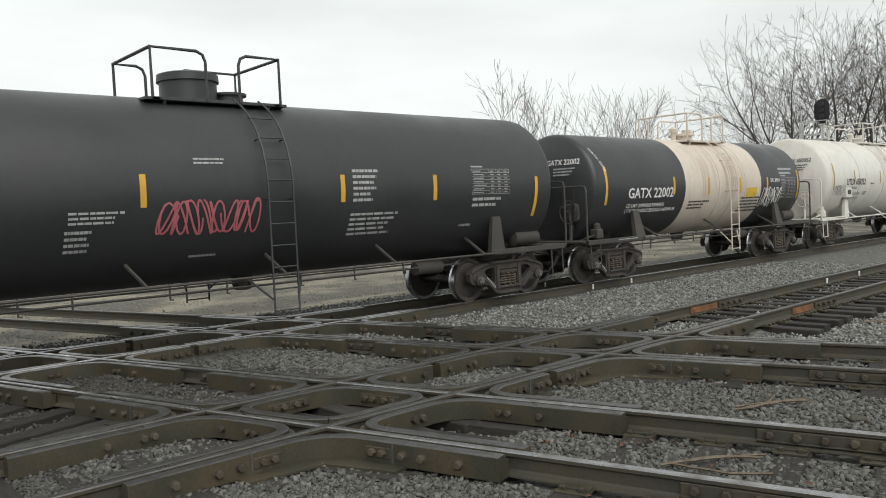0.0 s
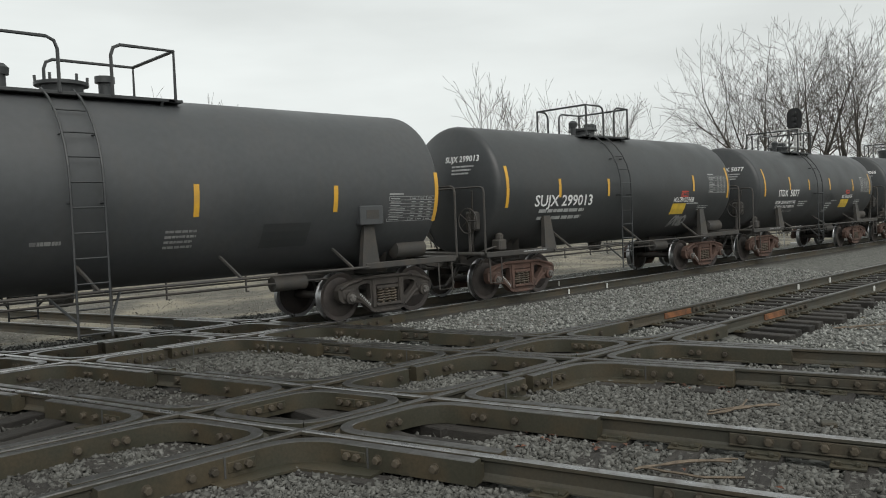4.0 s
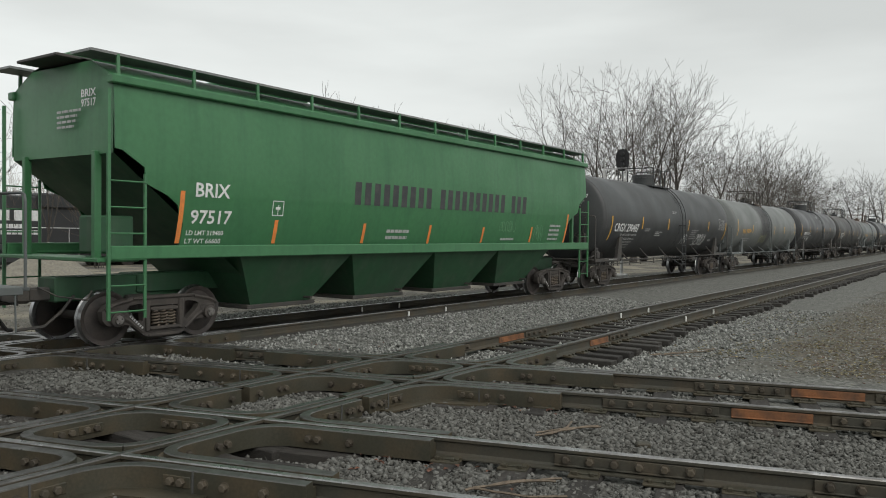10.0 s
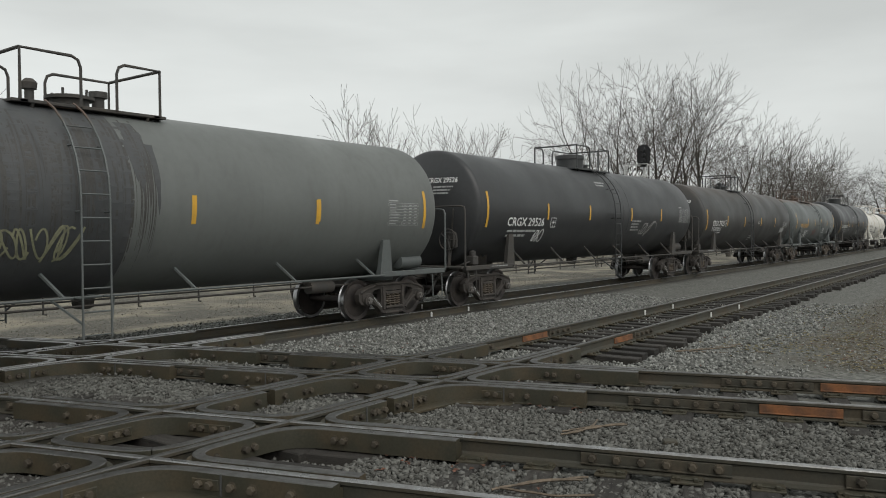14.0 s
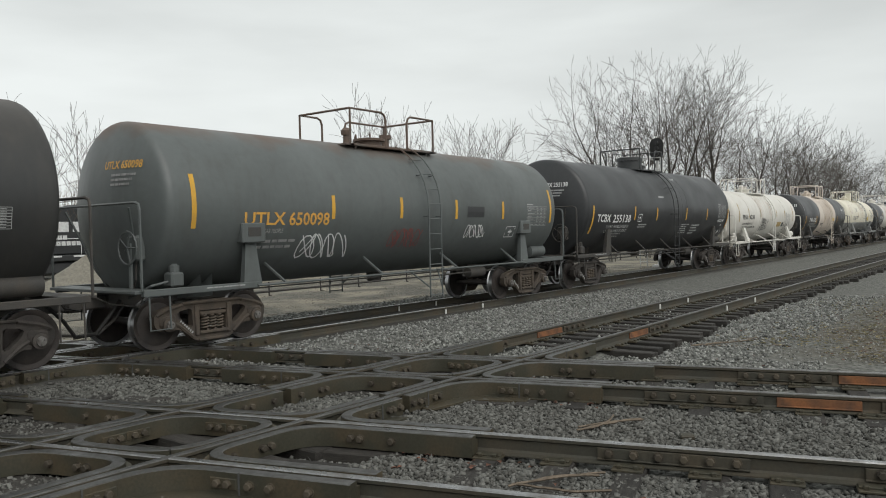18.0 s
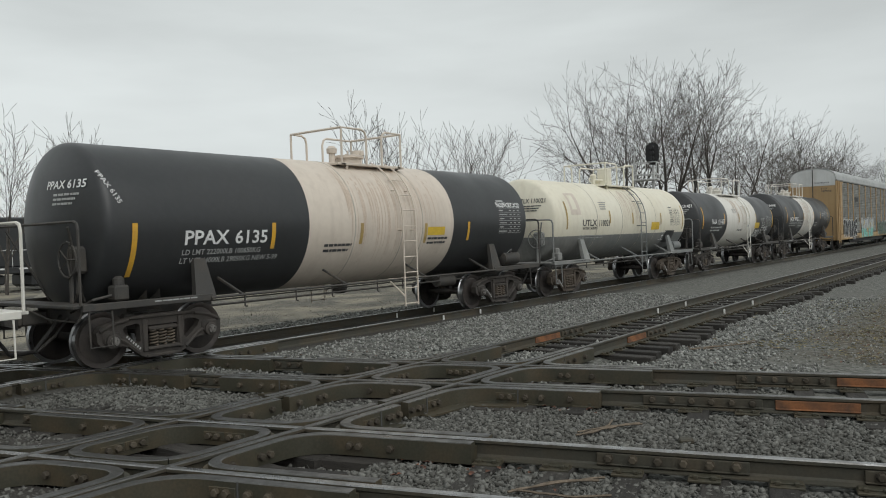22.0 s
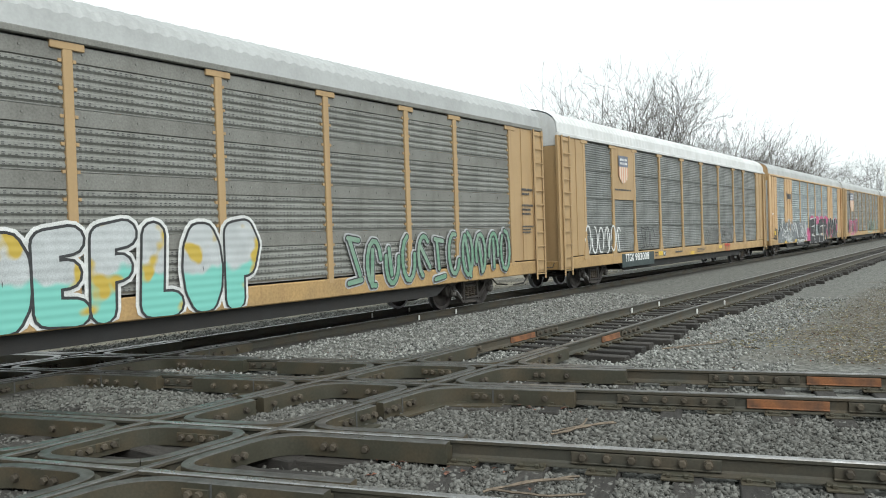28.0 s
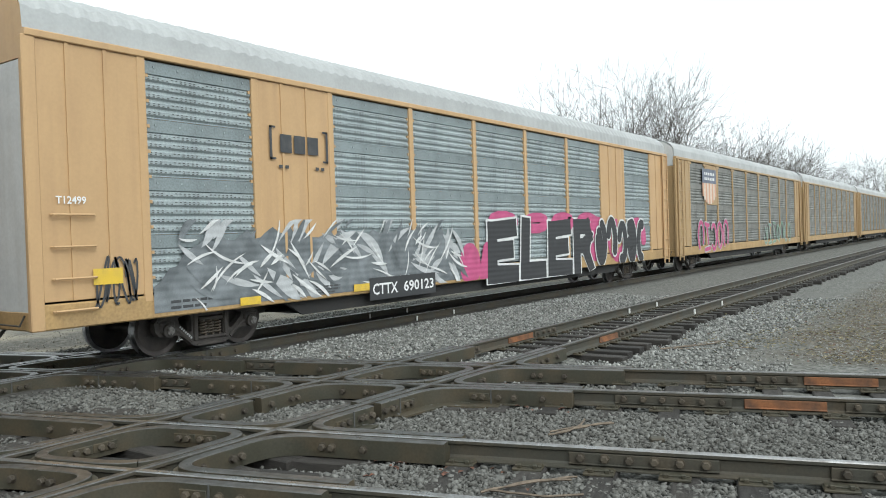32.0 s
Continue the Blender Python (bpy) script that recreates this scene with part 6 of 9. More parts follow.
def shelf_box(car, r, zc, y, mat):
    """Steel box shelf welded on the saddle post."""
    z = zc - 0.42 * r
    x = arc(r, zc, z)
    bx = part("shelf_box", box(nb(), x - 0.15, x + 0.14, y - 0.26, y + 0.26, z - 0.05, z + 0.3, 0.02), mat, car)
    part("opening", box(nb(), x + 0.138, x + 0.144, y - 0.13, y + 0.15, z + 0.06, z + 0.22), M["grime"], bx)


def patch(car, skin, y0, y1, z0, z1, mat, name="placard", label="", out=0.006, lean=0.0):
    """A painted or taped oblong that follows the side."""
    n = max(1, int((z1 - z0) / 0.12))
    vs, fs = [], []
    for i in range(n + 1):
        z = z0 + (z1 - z0) * i / n
        sh = lean * i / n
        vs += [skin.at(y0 + sh, z, out), skin.at(y1 + sh, z, out)]
    for i in range(n):
        a = 2 * i
        fs.append((a, a + 1, a + 3, a + 2))
    me = bpy.data.meshes.new(name)
    me.from_pydata(vs, [], fs)
    me.materials.append(mat)
    return put(name, me, car, None, label)


def bars(car, skin, y0, y1, z0, z1, rows, mat, seed=1, name="stencil_text", out=0.007, ragged=0.35, words=6):
    """Writing too small to read: rows of short bars."""
    rng = random.Random(seed * 31 + rows)
    mat = M["stencil"] if mat is M["letter"] else mat
    vs, fs = [], []
    step = (z1 - z0) / rows
    for i in range(rows):
        zt = z1 - i * step
        zb = zt - min(step * 0.48, 0.075)
        end = y1 - (y1 - y0) * rng.uniform(0, ragged) if i else y1
        y = y0
        while y < end - 0.01:
            ln = min(end - y, (y1 - y0) * rng.uniform(0.5, 1.5) / words)
            b = len(vs)
            vs += [skin.at(y, zb, out), skin.at(y + ln * 0.86, zb, out), skin.at(y + ln * 0.86, zt, out), skin.at(y, zt, out)]
            fs.append((b, b + 1, b + 2, b + 3))
            y += ln
    me = bpy.data.meshes.new(name)
    me.from_pydata(vs, [], fs)
    me.materials.append(mat)
    return tagged(put(name, me, car), kind="stuff")


def table(car, skin, y0, y1, z0, z1, mat, seed=1, name="data_panel"):
    """The white ruled table of test dates near a tank's end."""
    rng = random.Random(seed)
    vs, fs = [], []

    def q(a, b, c, d):
        k = len(vs)
        vs.extend([skin.at(a, c, 0.007), skin.at(b, c, 0.007), skin.at(b, d, 0.007), skin.at(a, d, 0.007)])
        fs.append((k, k + 1, k + 2, k + 3))

    w, hgt, t = y1 - y0, z1 - z0, 0.008
    mat = M["stencil"] if mat is M["letter"] else mat
    for i in range(8):
        z = z0 + hgt * i / 7
        q(y0, y1, z - t / 2, z + t / 2)
        if i < 7:
            for a, b in ((0.03, rng.uniform(0.2, 0.38)), (0.48, 0.57), (0.66, 0.75), (0.84, 0.93)):
                q(y0 + w * a, y0 + w * b, z + hgt * 0.045, z + hgt * 0.08)
    for f in (0, 0.45, 0.63, 0.81, 1):
        q(y0 + w * f - t / 2, y0 + w * f + t / 2, z0, z1)
    q(y0, y0 + w * 0.3, z1 + hgt * 0.07, z1 + hgt * 0.13)
    me = bpy.data.meshes.new(name)
    me.from_pydata(vs, [], fs)
    me.materials.append(mat)
    return tagged(put(name, me, car), kind="stuff")


def scrawl(car, skin, y0, y1, z0, z1, mat, seed, strokes=6, width=0.02, name="graffiti_tag", label="", out=0.009):
    """A sprayed tag: looping strokes with no legible word."""
    rng = random.Random(seed)
    vs, fs = [], []
    for s in range(strokes):
        cy = y0 + (y1 - y0) * (s + 0.5) / strokes
        w = (y1 - y0) / strokes
        ph = rng.uniform(0, 6.28)
        pts = []
        loops = rng.choice((1.0, 1.4, 1.8))
        ky, kz = rng.uniform(0.45, 0.8), rng.uniform(0.35, 0.5)
        for i in range(23):
            a = ph + i / 22 * math.tau * loops
            pts.append((cy + w * (ky * math.cos(a) + 0.35 * (i / 22 - 0.5)), (z0 + z1) / 2 + (z1 - z0) * kz * math.sin(a * 1.3 + s)))
        for (ya, za), (yb, zb) in zip(pts, pts[1:]):
            dy, dz = yb - ya, zb - za
            ln = math.hypot(dy, dz) or 1
            ny, nz = -dz / ln * width / 2, dy / ln * width / 2
            k = len(vs)
            vs += [skin.at(ya + ny, za + nz, out), skin.at(ya - ny, za - nz, out), skin.at(yb - ny, zb - nz, out), skin.at(yb + ny, zb + nz, out)]
            fs.append((k, k + 1, k + 2, k + 3))
    me = bpy.data.meshes.new(name)
    me.from_pydata(vs, [], fs)
    me.materials.append(mat)
    return tagged(put(name, me, car), label, kind="stuff")


# ---- tank car ----
def head_bulge(rho, r, knuckle=0.17, lean=radians(25)):
    """How far a dished tank head stands out at a distance rho from the axis: a shallow dish with a tight knuckle round it."""
    edge = r - knuckle + knuckle * math.sin(lean)
    if rho > edge:
        return math.sqrt(max(0.0, knuckle ** 2 - (rho - r + knuckle) ** 2))
    return knuckle * math.cos(lean) + math.tan(lean) / (2 * edge) * (edge ** 2 - rho ** 2)


def tank_mesh(r, zc, half, mats, bands, split=None, dome=0.5, belly=0.0):
    """Round tank with dished heads. bands: (y, index) colour changes along it; split: (height, index) below which another paint lies."""
    bm = nb()
    ys = sorted(set([-half, half] + [b[0] for b in bands if -half < b[0] < half] + [-half + (2 * half) * i / 8 for i in range(1, 8)]))
    prof = []
    rhos = [0.02] + [r * k / 7 for k in range(1, 7)] + [r * k for k in (0.91, 0.94, 0.96, 0.975, 0.987, 0.995)]
    prof += [(-half - head_bulge(rho, r), rho) for rho in rhos]
    prof += [(y, r) for y in ys]
    prof += [(half + head_bulge(rho, r), rho) for rho in rhos[::-1]]
    lathe(bm, prof, (0, 0, zc), "y", 64)
    if split:
        bmesh.ops.bisect_plane(bm, geom=bm.verts[:] + bm.edges[:] + bm.faces[:], plane_co=(0, 0, split[0]), plane_no=(0, 0, 1))
    me = mesh_of("tank", bm, mats, 28)
    for p in me.polygons:
        for y, i in bands:
            if p.center.y > y - 0.001:
                p.material_index = i
        if split and p.center.z < split[0]:
            p.material_index = split[1]
    return me


def tank_car(label, y0, tc_len, reach, r, zc, mats, bands=(), split=None, frame="grime", fit="black", over=0.92, dome=0.46, number='', number_mat='letter',
             plat=(-1.6, 1.6), ladder=1.2, dome_kind="valves", rail_h=0.76, jacket=(), end_rail=True, wheel_end=-1, drop_ladder=True, steel="rust"):
    """One tank car on its two trucks; returns the thing and its skin."""
    car = tagged(new("tank_car"), label, "tank car", "tank cars of the train")
    ht = tc_len / 2
    half = ht + over
    put("tank", tank_mesh(r, zc, half, [M[m] for m in mats], bands, split, dome), car)
    if number:
        head = HeadSkin(r, zc, half, dome)
        word(car, head, number, 0.1, 0.95, zc + 0.42 * r, zc + 0.42 * r + 0.13, M[number_mat], name="end_lettering")
        bars(car, head, 0.3, 0.85, zc + 0.2 * r, zc + 0.36 * r, 3, M[number_mat if number_mat != "goldletter" else "dimletter"], 5, "end_stencil")
    zb = zc - r
    F, K = M[frame], M[fit]
    for s in (-1, 1):
        truck(car, s * ht, steel)
    couplers(car, half, reach)
    # stub sills, saddles and draft ends
    for s in (-1, 1):
        bm = nb()
        box(bm, -0.2, 0.2, min(s * (reach - 0.55), s * (ht - 1.6)), max(s * (reach - 0.55), s * (ht - 1.6)), 0.72, 1.02, 0.02)
        part("stub_sill", bm, M["grime"], car)
        bm = nb()
        n = 12
        lo = [(r * 0.62 * (2 * i / n - 1)) for i in range(n + 1)]
        for yy in (s * ht - 0.12, s * ht + 0.12):
            top = [bm.verts.new((x, yy, zc - math.sqrt(max(0.01, (r + 0.012) ** 2 - x * x)))) for x in lo]
            bot = [bm.verts.new((x, yy, 0.78 + 0.1 * abs(x) / r)) for x in lo]
            for i in range(n):
                bm.faces.new((top[i], top[i + 1], bot[i + 1], bot[i]))
        bm.verts.ensure_lookup_table()
        k = 2 * (n + 1)
        for i in range(n):
            bm.faces.new([bm.verts[n + 1 + i], bm.verts[n + 2 + i], bm.verts[k + n + 2 + i], bm.verts[k + n + 1 + i]])
        part("saddle", bm, F, car)
        part("end_platform", box(nb(), -1.35, 1.35, s * (reach - 0.55) - 0.22, s * (reach - 0.55) + 0.22, 1.0, 1.05, 0.008), F, car)
        for sx in (-1, 1):
            bm = nb()
            box(bm, sx * 1.36 - 0.05, sx * 1.36 + 0.05, min(s * (reach - 0.45), s * (ht - 0.75)), max(s * (reach - 0.45), s * (ht - 0.75)), 0.95, 1.06, 0.01)
            part("side_sill", bm, F, car)
            if sx > 0 and s < 0:
                bars(car, Skin(flat=1.408), -ht - 0.35, -ht + 0.45, 0.985, 1.03, 1, M["letter"] if mats[0] not in ("white", "cream") else M["darkletter"], 3, "sill_stencil")
            # post from the side sill up to the tank, with its shelf box
            bm = nb()
            zt = zc - 0.45 * r
            yp, xt = s * (ht - 0.62), arc(r, zc, zt)
            foot = [bm.verts.new((sx * x, yp + dy, 1.0)) for x, dy in ((1.28, -0.2), (1.4, -0.2), (1.4, 0.2), (1.28, 0.2))]
            peak = [bm.verts.new((sx * (xt + d), yp + dy, zt)) for d, dy in ((-0.03, -0.11), (0.05, -0.11), (0.05, 0.11), (-0.03, 0.11))]
            bm.faces.new(foot), bm.faces.new(peak)
            for k in range(4):
                bm.faces.new((foot[k], foot[(k + 1) % 4], peak[(k + 1) % 4], peak[k]))
            part("saddle_post", bm, F, car)
            # sill step
            bm = nb()
            ye = s * (reach - 0.55)
            tube(bm, [(sx * 1.38, ye, 0.98), (sx * 1.4, ye, 0.42), (sx * 1.4, ye - s * 0.36, 0.42), (sx * 1.38, ye - s * 0.36, 0.98)], 0.016, 6)
            part("sill_step", bm, F, car)
        if end_rail:
            bm = nb()
            ye = s * (reach - 0.42)
            zz = zc + 0.02
            tube(bm, [(1.4, ye, 1.05), (1.4, ye, zz - 0.12), (1.37, ye, zz - 0.03), (1.28, ye, zz), (-1.28, ye, zz), (-1.37, ye, zz - 0.03), (-1.4, ye, zz - 0.12), (-1.4, ye, 1.05)], 0.024, 6)
            part("end_handrail", bm, F, car)
            part("handrail_stay", tube(nb(), [(0.3, ye, zz), (0.3, s * (half + dome * 0.9), zz)], 0.018, 5), F, car)
    # long side rail and its brackets
    for sx in (-1, 1):
        part("running_rail", tube(nb(), [(sx * 1.42, -ht + 0.7, 0.99), (sx * 1.42, ht - 0.7, 0.99)], 0.024, 6), F, car)
        k = max(3, int(tc_len / 2.2))
        for i in range(k):
            yy = -ht + 1.2 + (tc_len - 2.4) * i / (k - 1)
            zt = zc - 0.72 * r
            part("rail_bracket", tube(nb(), [(sx * 1.42, yy + 0.16, 0.99), (sx * arc(r, zc, zt), yy, zt)], 0.028, 5), F, car)
    # pipes and brake rods beneath
    bm = nb()
    tube(bm, [(0.75, -ht + 1.0, 0.8), (0.75, ht - 1.0, 0.8)], 0.02, 5)
    tube(bm, [(0.4, -ht + 1.0, 0.86), (0.4, ht - 1.0, 0.86)], 0.016, 5)
    part("train_line", bm, M["grime"], car)
    rng = random.Random(int(abs(y0) * 100))
    for i in range(max(4, int(tc_len / 1.6))):
        yy = -ht + 1.5 + (tc_len - 3) * (i + rng.uniform(0, 0.5)) / max(4, int(tc_len / 1.6))
        part("pipe_hanger", tube(nb(), [(0.75, yy, 0.98), (0.75, yy, 0.72), (0.75, yy + 0.05, 0.72)], 0.016, 5), M["grime"], car)
    bm = nb()
    lathe(bm, [(-0.35, 0.04), (-0.33, 0.13), (0.33, 0.13), (0.35, 0.04)], (0.65, ht - 1.9, 0.78), "y", 14)
    part("brake_cylinder", bm, M["grime"], car, smooth=40)
    bm = nb()
    lathe(bm, [(-0.4, 0.05), (-0.36, 0.17), (0.36, 0.17), (0.4, 0.05)], (0.95, ht + 0.62, 1.24), "y", 14)
    part("air_reservoir", bm, F, car, smooth=40)
    bm = nb()
    lathe(bm, [(zb - 0.22, 0.1), (zb - 0.2, 0.16), (zb + 0.06, 0.2)], (0, 0.1, 0), "z", 14)
    part("bottom_outlet", bm, M["grime"], car)
    # hand brake at the leading end
    bm = nb()
    ye = wheel_end * (reach - 0.58)
    tube(bm, [(0.75 + 0.27 * math.cos(k * math.tau / 16), ye, 1.72 + 0.27 * math.sin(k * math.tau / 16)) for k in range(16)], 0.016, 5, True)
    for k in range(5):
        a = k * math.tau / 5
        tube(bm, [(0.75, ye, 1.72), (0.75 + 0.27 * math.cos(a), ye, 1.72 + 0.27 * math.sin(a))], 0.012, 4)
    tube(bm, [(0.75, ye + 0.05, 1.05), (0.75, ye + 0.05, 1.8)], 0.035, 6)
    part("brake_wheel", bm, F, car)
    side_ = 1 if wheel_end > 0 else -1
    part("brake_housing", box(nb(), 0.6, 0.92, min(ye + side_ * -0.06, ye - side_ * 0.24), max(ye - side_ * 0.06, ye - side_ * 0.24), 1.5, 1.92, 0.04), F, car)
    part("brake_chain", tube(nb(), [(0.75, ye - side_ * 0.15, 1.5), (0.72, ye - side_ * 0.15, 1.2), (0.5, ye - side_ * 0.2, 0.95)], 0.02, 5), M["grime"], car)
    bm = nb()
    box(bm, 0.95, 1.2, ye - side_ * 0.62 - 0.12, ye - side_ * 0.62 + 0.12, 1.06, 1.3, 0.03)
    lathe(bm, [(1.28, 0.09), (1.4, 0.09), (1.44, 0.04)], (1.08, ye - side_ * 0.62, 0), "z", 10)
    tube(bm, [(1.08, ye - side_ * 0.5, 1.15), (1.08, ye - side_ * 0.2, 1.1), (0.6, ye - side_ * 0.1, 0.9)], 0.022, 6)
    part("control_valve", bm, F, car)
    for sx in (-1, 1):
        part("end_brace", tube(nb(), [(sx * 1.0, ye + side_ * 0.1, zc - 0.05), (sx * 0.55, ye - side_ * 0.35, 1.05)], 0.022, 5), F, car)
    for e in (-1, 1):
        part("air_hose", tube(nb(), [(0.42, e * (reach - 0.62), 0.86), (0.46, e * (reach - 0.4), 0.62), (0.4, e * (reach - 0.2), 0.36), (0.2, e * (reach - 0.02), 0.32)], 0.03, 6), M["underblack"], car)
    # bands round an insulated jacket
    for yb in jacket:
        bm = nb()
        light = mats[0] in ("white", "cream") or (bands and any(y < yb < y2 and mats[k] in ("white", "pale") for (y, k), (y2, _) in zip(bands, bands[1:])))
        hw = 0.012 if light else 0.03
        lathe(bm, [(yb - hw, r + 0.001), (yb - hw, r + 0.004), (yb + hw, r + 0.004), (yb + hw, r + 0.001)], (0, 0, zc), "y", 64)
        bmesh.ops.delete(bm, geom=[f for f in bm.faces if len(f.verts) > 4], context="FACES")
        part("jacket_band", bm, M["seam"] if light else M[mats[0]] if not bands else M[mats[max([i for y, i in bands if y <= yb] + [0])]], car, smooth=50)
    # top platform
    zt = zc + r
    pw = 0.78
    a, b = plat
    for sx in (-1, 1):
        bm = nb()
        box(bm, sx * (pw - 0.36) if sx > 0 else -pw, pw if sx > 0 else -(pw - 0.36), a, b, zt - 0.12, zt - 0.07, 0.006)
        tube(bm, [(sx * (pw - 0.03), a + 0.2, zt - 0.1), (sx * (pw - 0.08), a + 0.2, zc + math.sqrt(r * r - (pw - 0.08) ** 2) - 0.02)], 0.03, 5)
        tube(bm, [(sx * (pw - 0.03), b - 0.2, zt - 0.1), (sx * (pw - 0.08), b - 0.2, zc + math.sqrt(r * r - (pw - 0.08) ** 2) - 0.02)], 0.03, 5)
        part("walkway", bm, K, car)
    zr = zt - 0.09
    hr = rail_h
    L = b - a
    for sx, e1, e2 in ((1, 0.4, 0.34), (-1, 0.24, 0.5)):
        x = sx * pw
        for y0_, y1_, d in ((a, a + L * e1, 1), (b, b - L * e2, -1)):
            bm = nb()
            tube(bm, [(x, y0_, zr), (x, y0_, zr + hr), (x, y1_ - d * 0.14, zr + hr), (x, y1_ - d * 0.04, zr + hr - 0.05), (x, y1_, zr + hr - 0.16), (x, y1_, zr)], 0.026, 6)
            part("side_railing", bm, K, car)
    for yy in (a, b):
        part("cross_rail", tube(nb(), [(-pw, yy, zr + hr), (pw, yy, zr + hr)], 0.026, 6), K, car)
        part("cross_walk", box(nb(), -pw, pw, yy - 0.12, yy + 0.12, zr - 0.03, zr + 0.015, 0.005), K, car)
    # fittings between the railings
    ym = a + L * 0.5
    if dome_kind == "bonnet":
        bm = nb()
        lathe(bm, [(zt - 0.06, 0.46), (zt + 0.3, 0.46), (zt + 0.3, 0.5), (zt + 0.42, 0.49), (zt + 0.45, 0.4)], (0, a + L * 0.42, 0), "z", 24)
        part("protective_housing", bm, K, car, smooth=40)
        bm = nb()
        lathe(bm, [(zt - 0.05, 0.26), (zt + 0.12, 0.26), (zt + 0.12, 0.32), (zt + 0.16, 0.32)], (0, a + L * 0.74, 0), "z", 20)
        part("manway", bm, K, car, smooth=40)
    else:
        bm = nb()
        lathe(bm, [(zt - 0.05, 0.3), (zt + 0.12, 0.3), (zt + 0.12, 0.38), (zt + 0.17, 0.38), (zt + 0.19, 0.3)], (0, ym, 0), "z", 20)
        part("manway", bm, K, car, smooth=40)
        for k in range(6):
            ang = k * math.tau / 6 + 0.3
            part("eye_bolt", tube(nb(), [(0.35 * math.cos(ang), ym + 0.35 * math.sin(ang), zt + 0.12), (0.36 * math.cos(ang), ym + 0.36 * math.sin(ang), zt + 0.27)], 0.022, 5), K, car)
        bm = nb()
        lathe(bm, [(zt - 0.05, 0.07), (zt + 0.2, 0.07), (zt + 0.2, 0.11), (zt + 0.3, 0.12), (zt + 0.36, 0.06)], (0.1, a + L * 0.2, 0), "z", 14)
        part("vent_valve", bm, K, car, smooth=40)
        bm = nb()
        lathe(bm, [(zt - 0.05, 0.1), (zt + 0.24, 0.1), (zt + 0.24, 0.15), (zt + 0.34, 0.15)], (-0.1, a + L * 0.74, 0), "z", 14)
        part("loading_valve", bm, K, car, smooth=40)
    # ladders on both sides
    for sx in (-1, 1):
        lad = put("ladder", mesh_of("ladder", ladder_rails(r, zc, ladder, sx), K if frame == "grime" else M[frame]), car)
        z = 0.45 if drop_ladder else 1.05
        while z < zc + 0.93 * r:
            x = max(arc(r, zc, z) if z > zc else r, 0.2) + 0.14
            if z > zc + 0.6 * r:
                x = arc(r, zc, z) + 0.1
            part("rung", tube(nb(), [(sx * x, ladder - 0.22, z), (sx * x, ladder + 0.22, z)], 0.013, 5), K if frame == "grime" else M[frame], lad)
            z += 0.34
    car.matrix_basis = pose(TRAIN_X, y0, 0)
    return car, Skin(r, zc)


def ladder_rails(r, zc, y, sx):
    bm = nb()
    for d in (-0.22, 0.22):
        pts = [(sx * (r + 0.14), y + d, 0.4), (sx * (r + 0.14), y + d, zc)]
        for k in range(1, 7):
            a = k / 6 * radians(66)
            pts.append((sx * ((r + 0.12) * math.cos(a) + 0.02), y + d, zc + (r + 0.1) * math.sin(a)))
        tube(bm, pts, 0.018, 5)
        for z in (0.99, zc - 0.2, zc + 0.5 * r):
            tube(bm, [(sx * (arc(r, zc, z) if z > zc - 0.3 else 1.0), y + d, z), (sx * ((r + 0.14) if z < zc else arc(r, zc, z) + 0.1), y + d, z)], 0.014, 4)
    # brace feet splayed under the side rail
    for d in (-0.5, 0.5):
        tube(bm, [(sx * (r + 0.13), y + d * 0.44, 0.62), (sx * 1.25, y + d, 0.99)], 0.02, 5)
    return bm


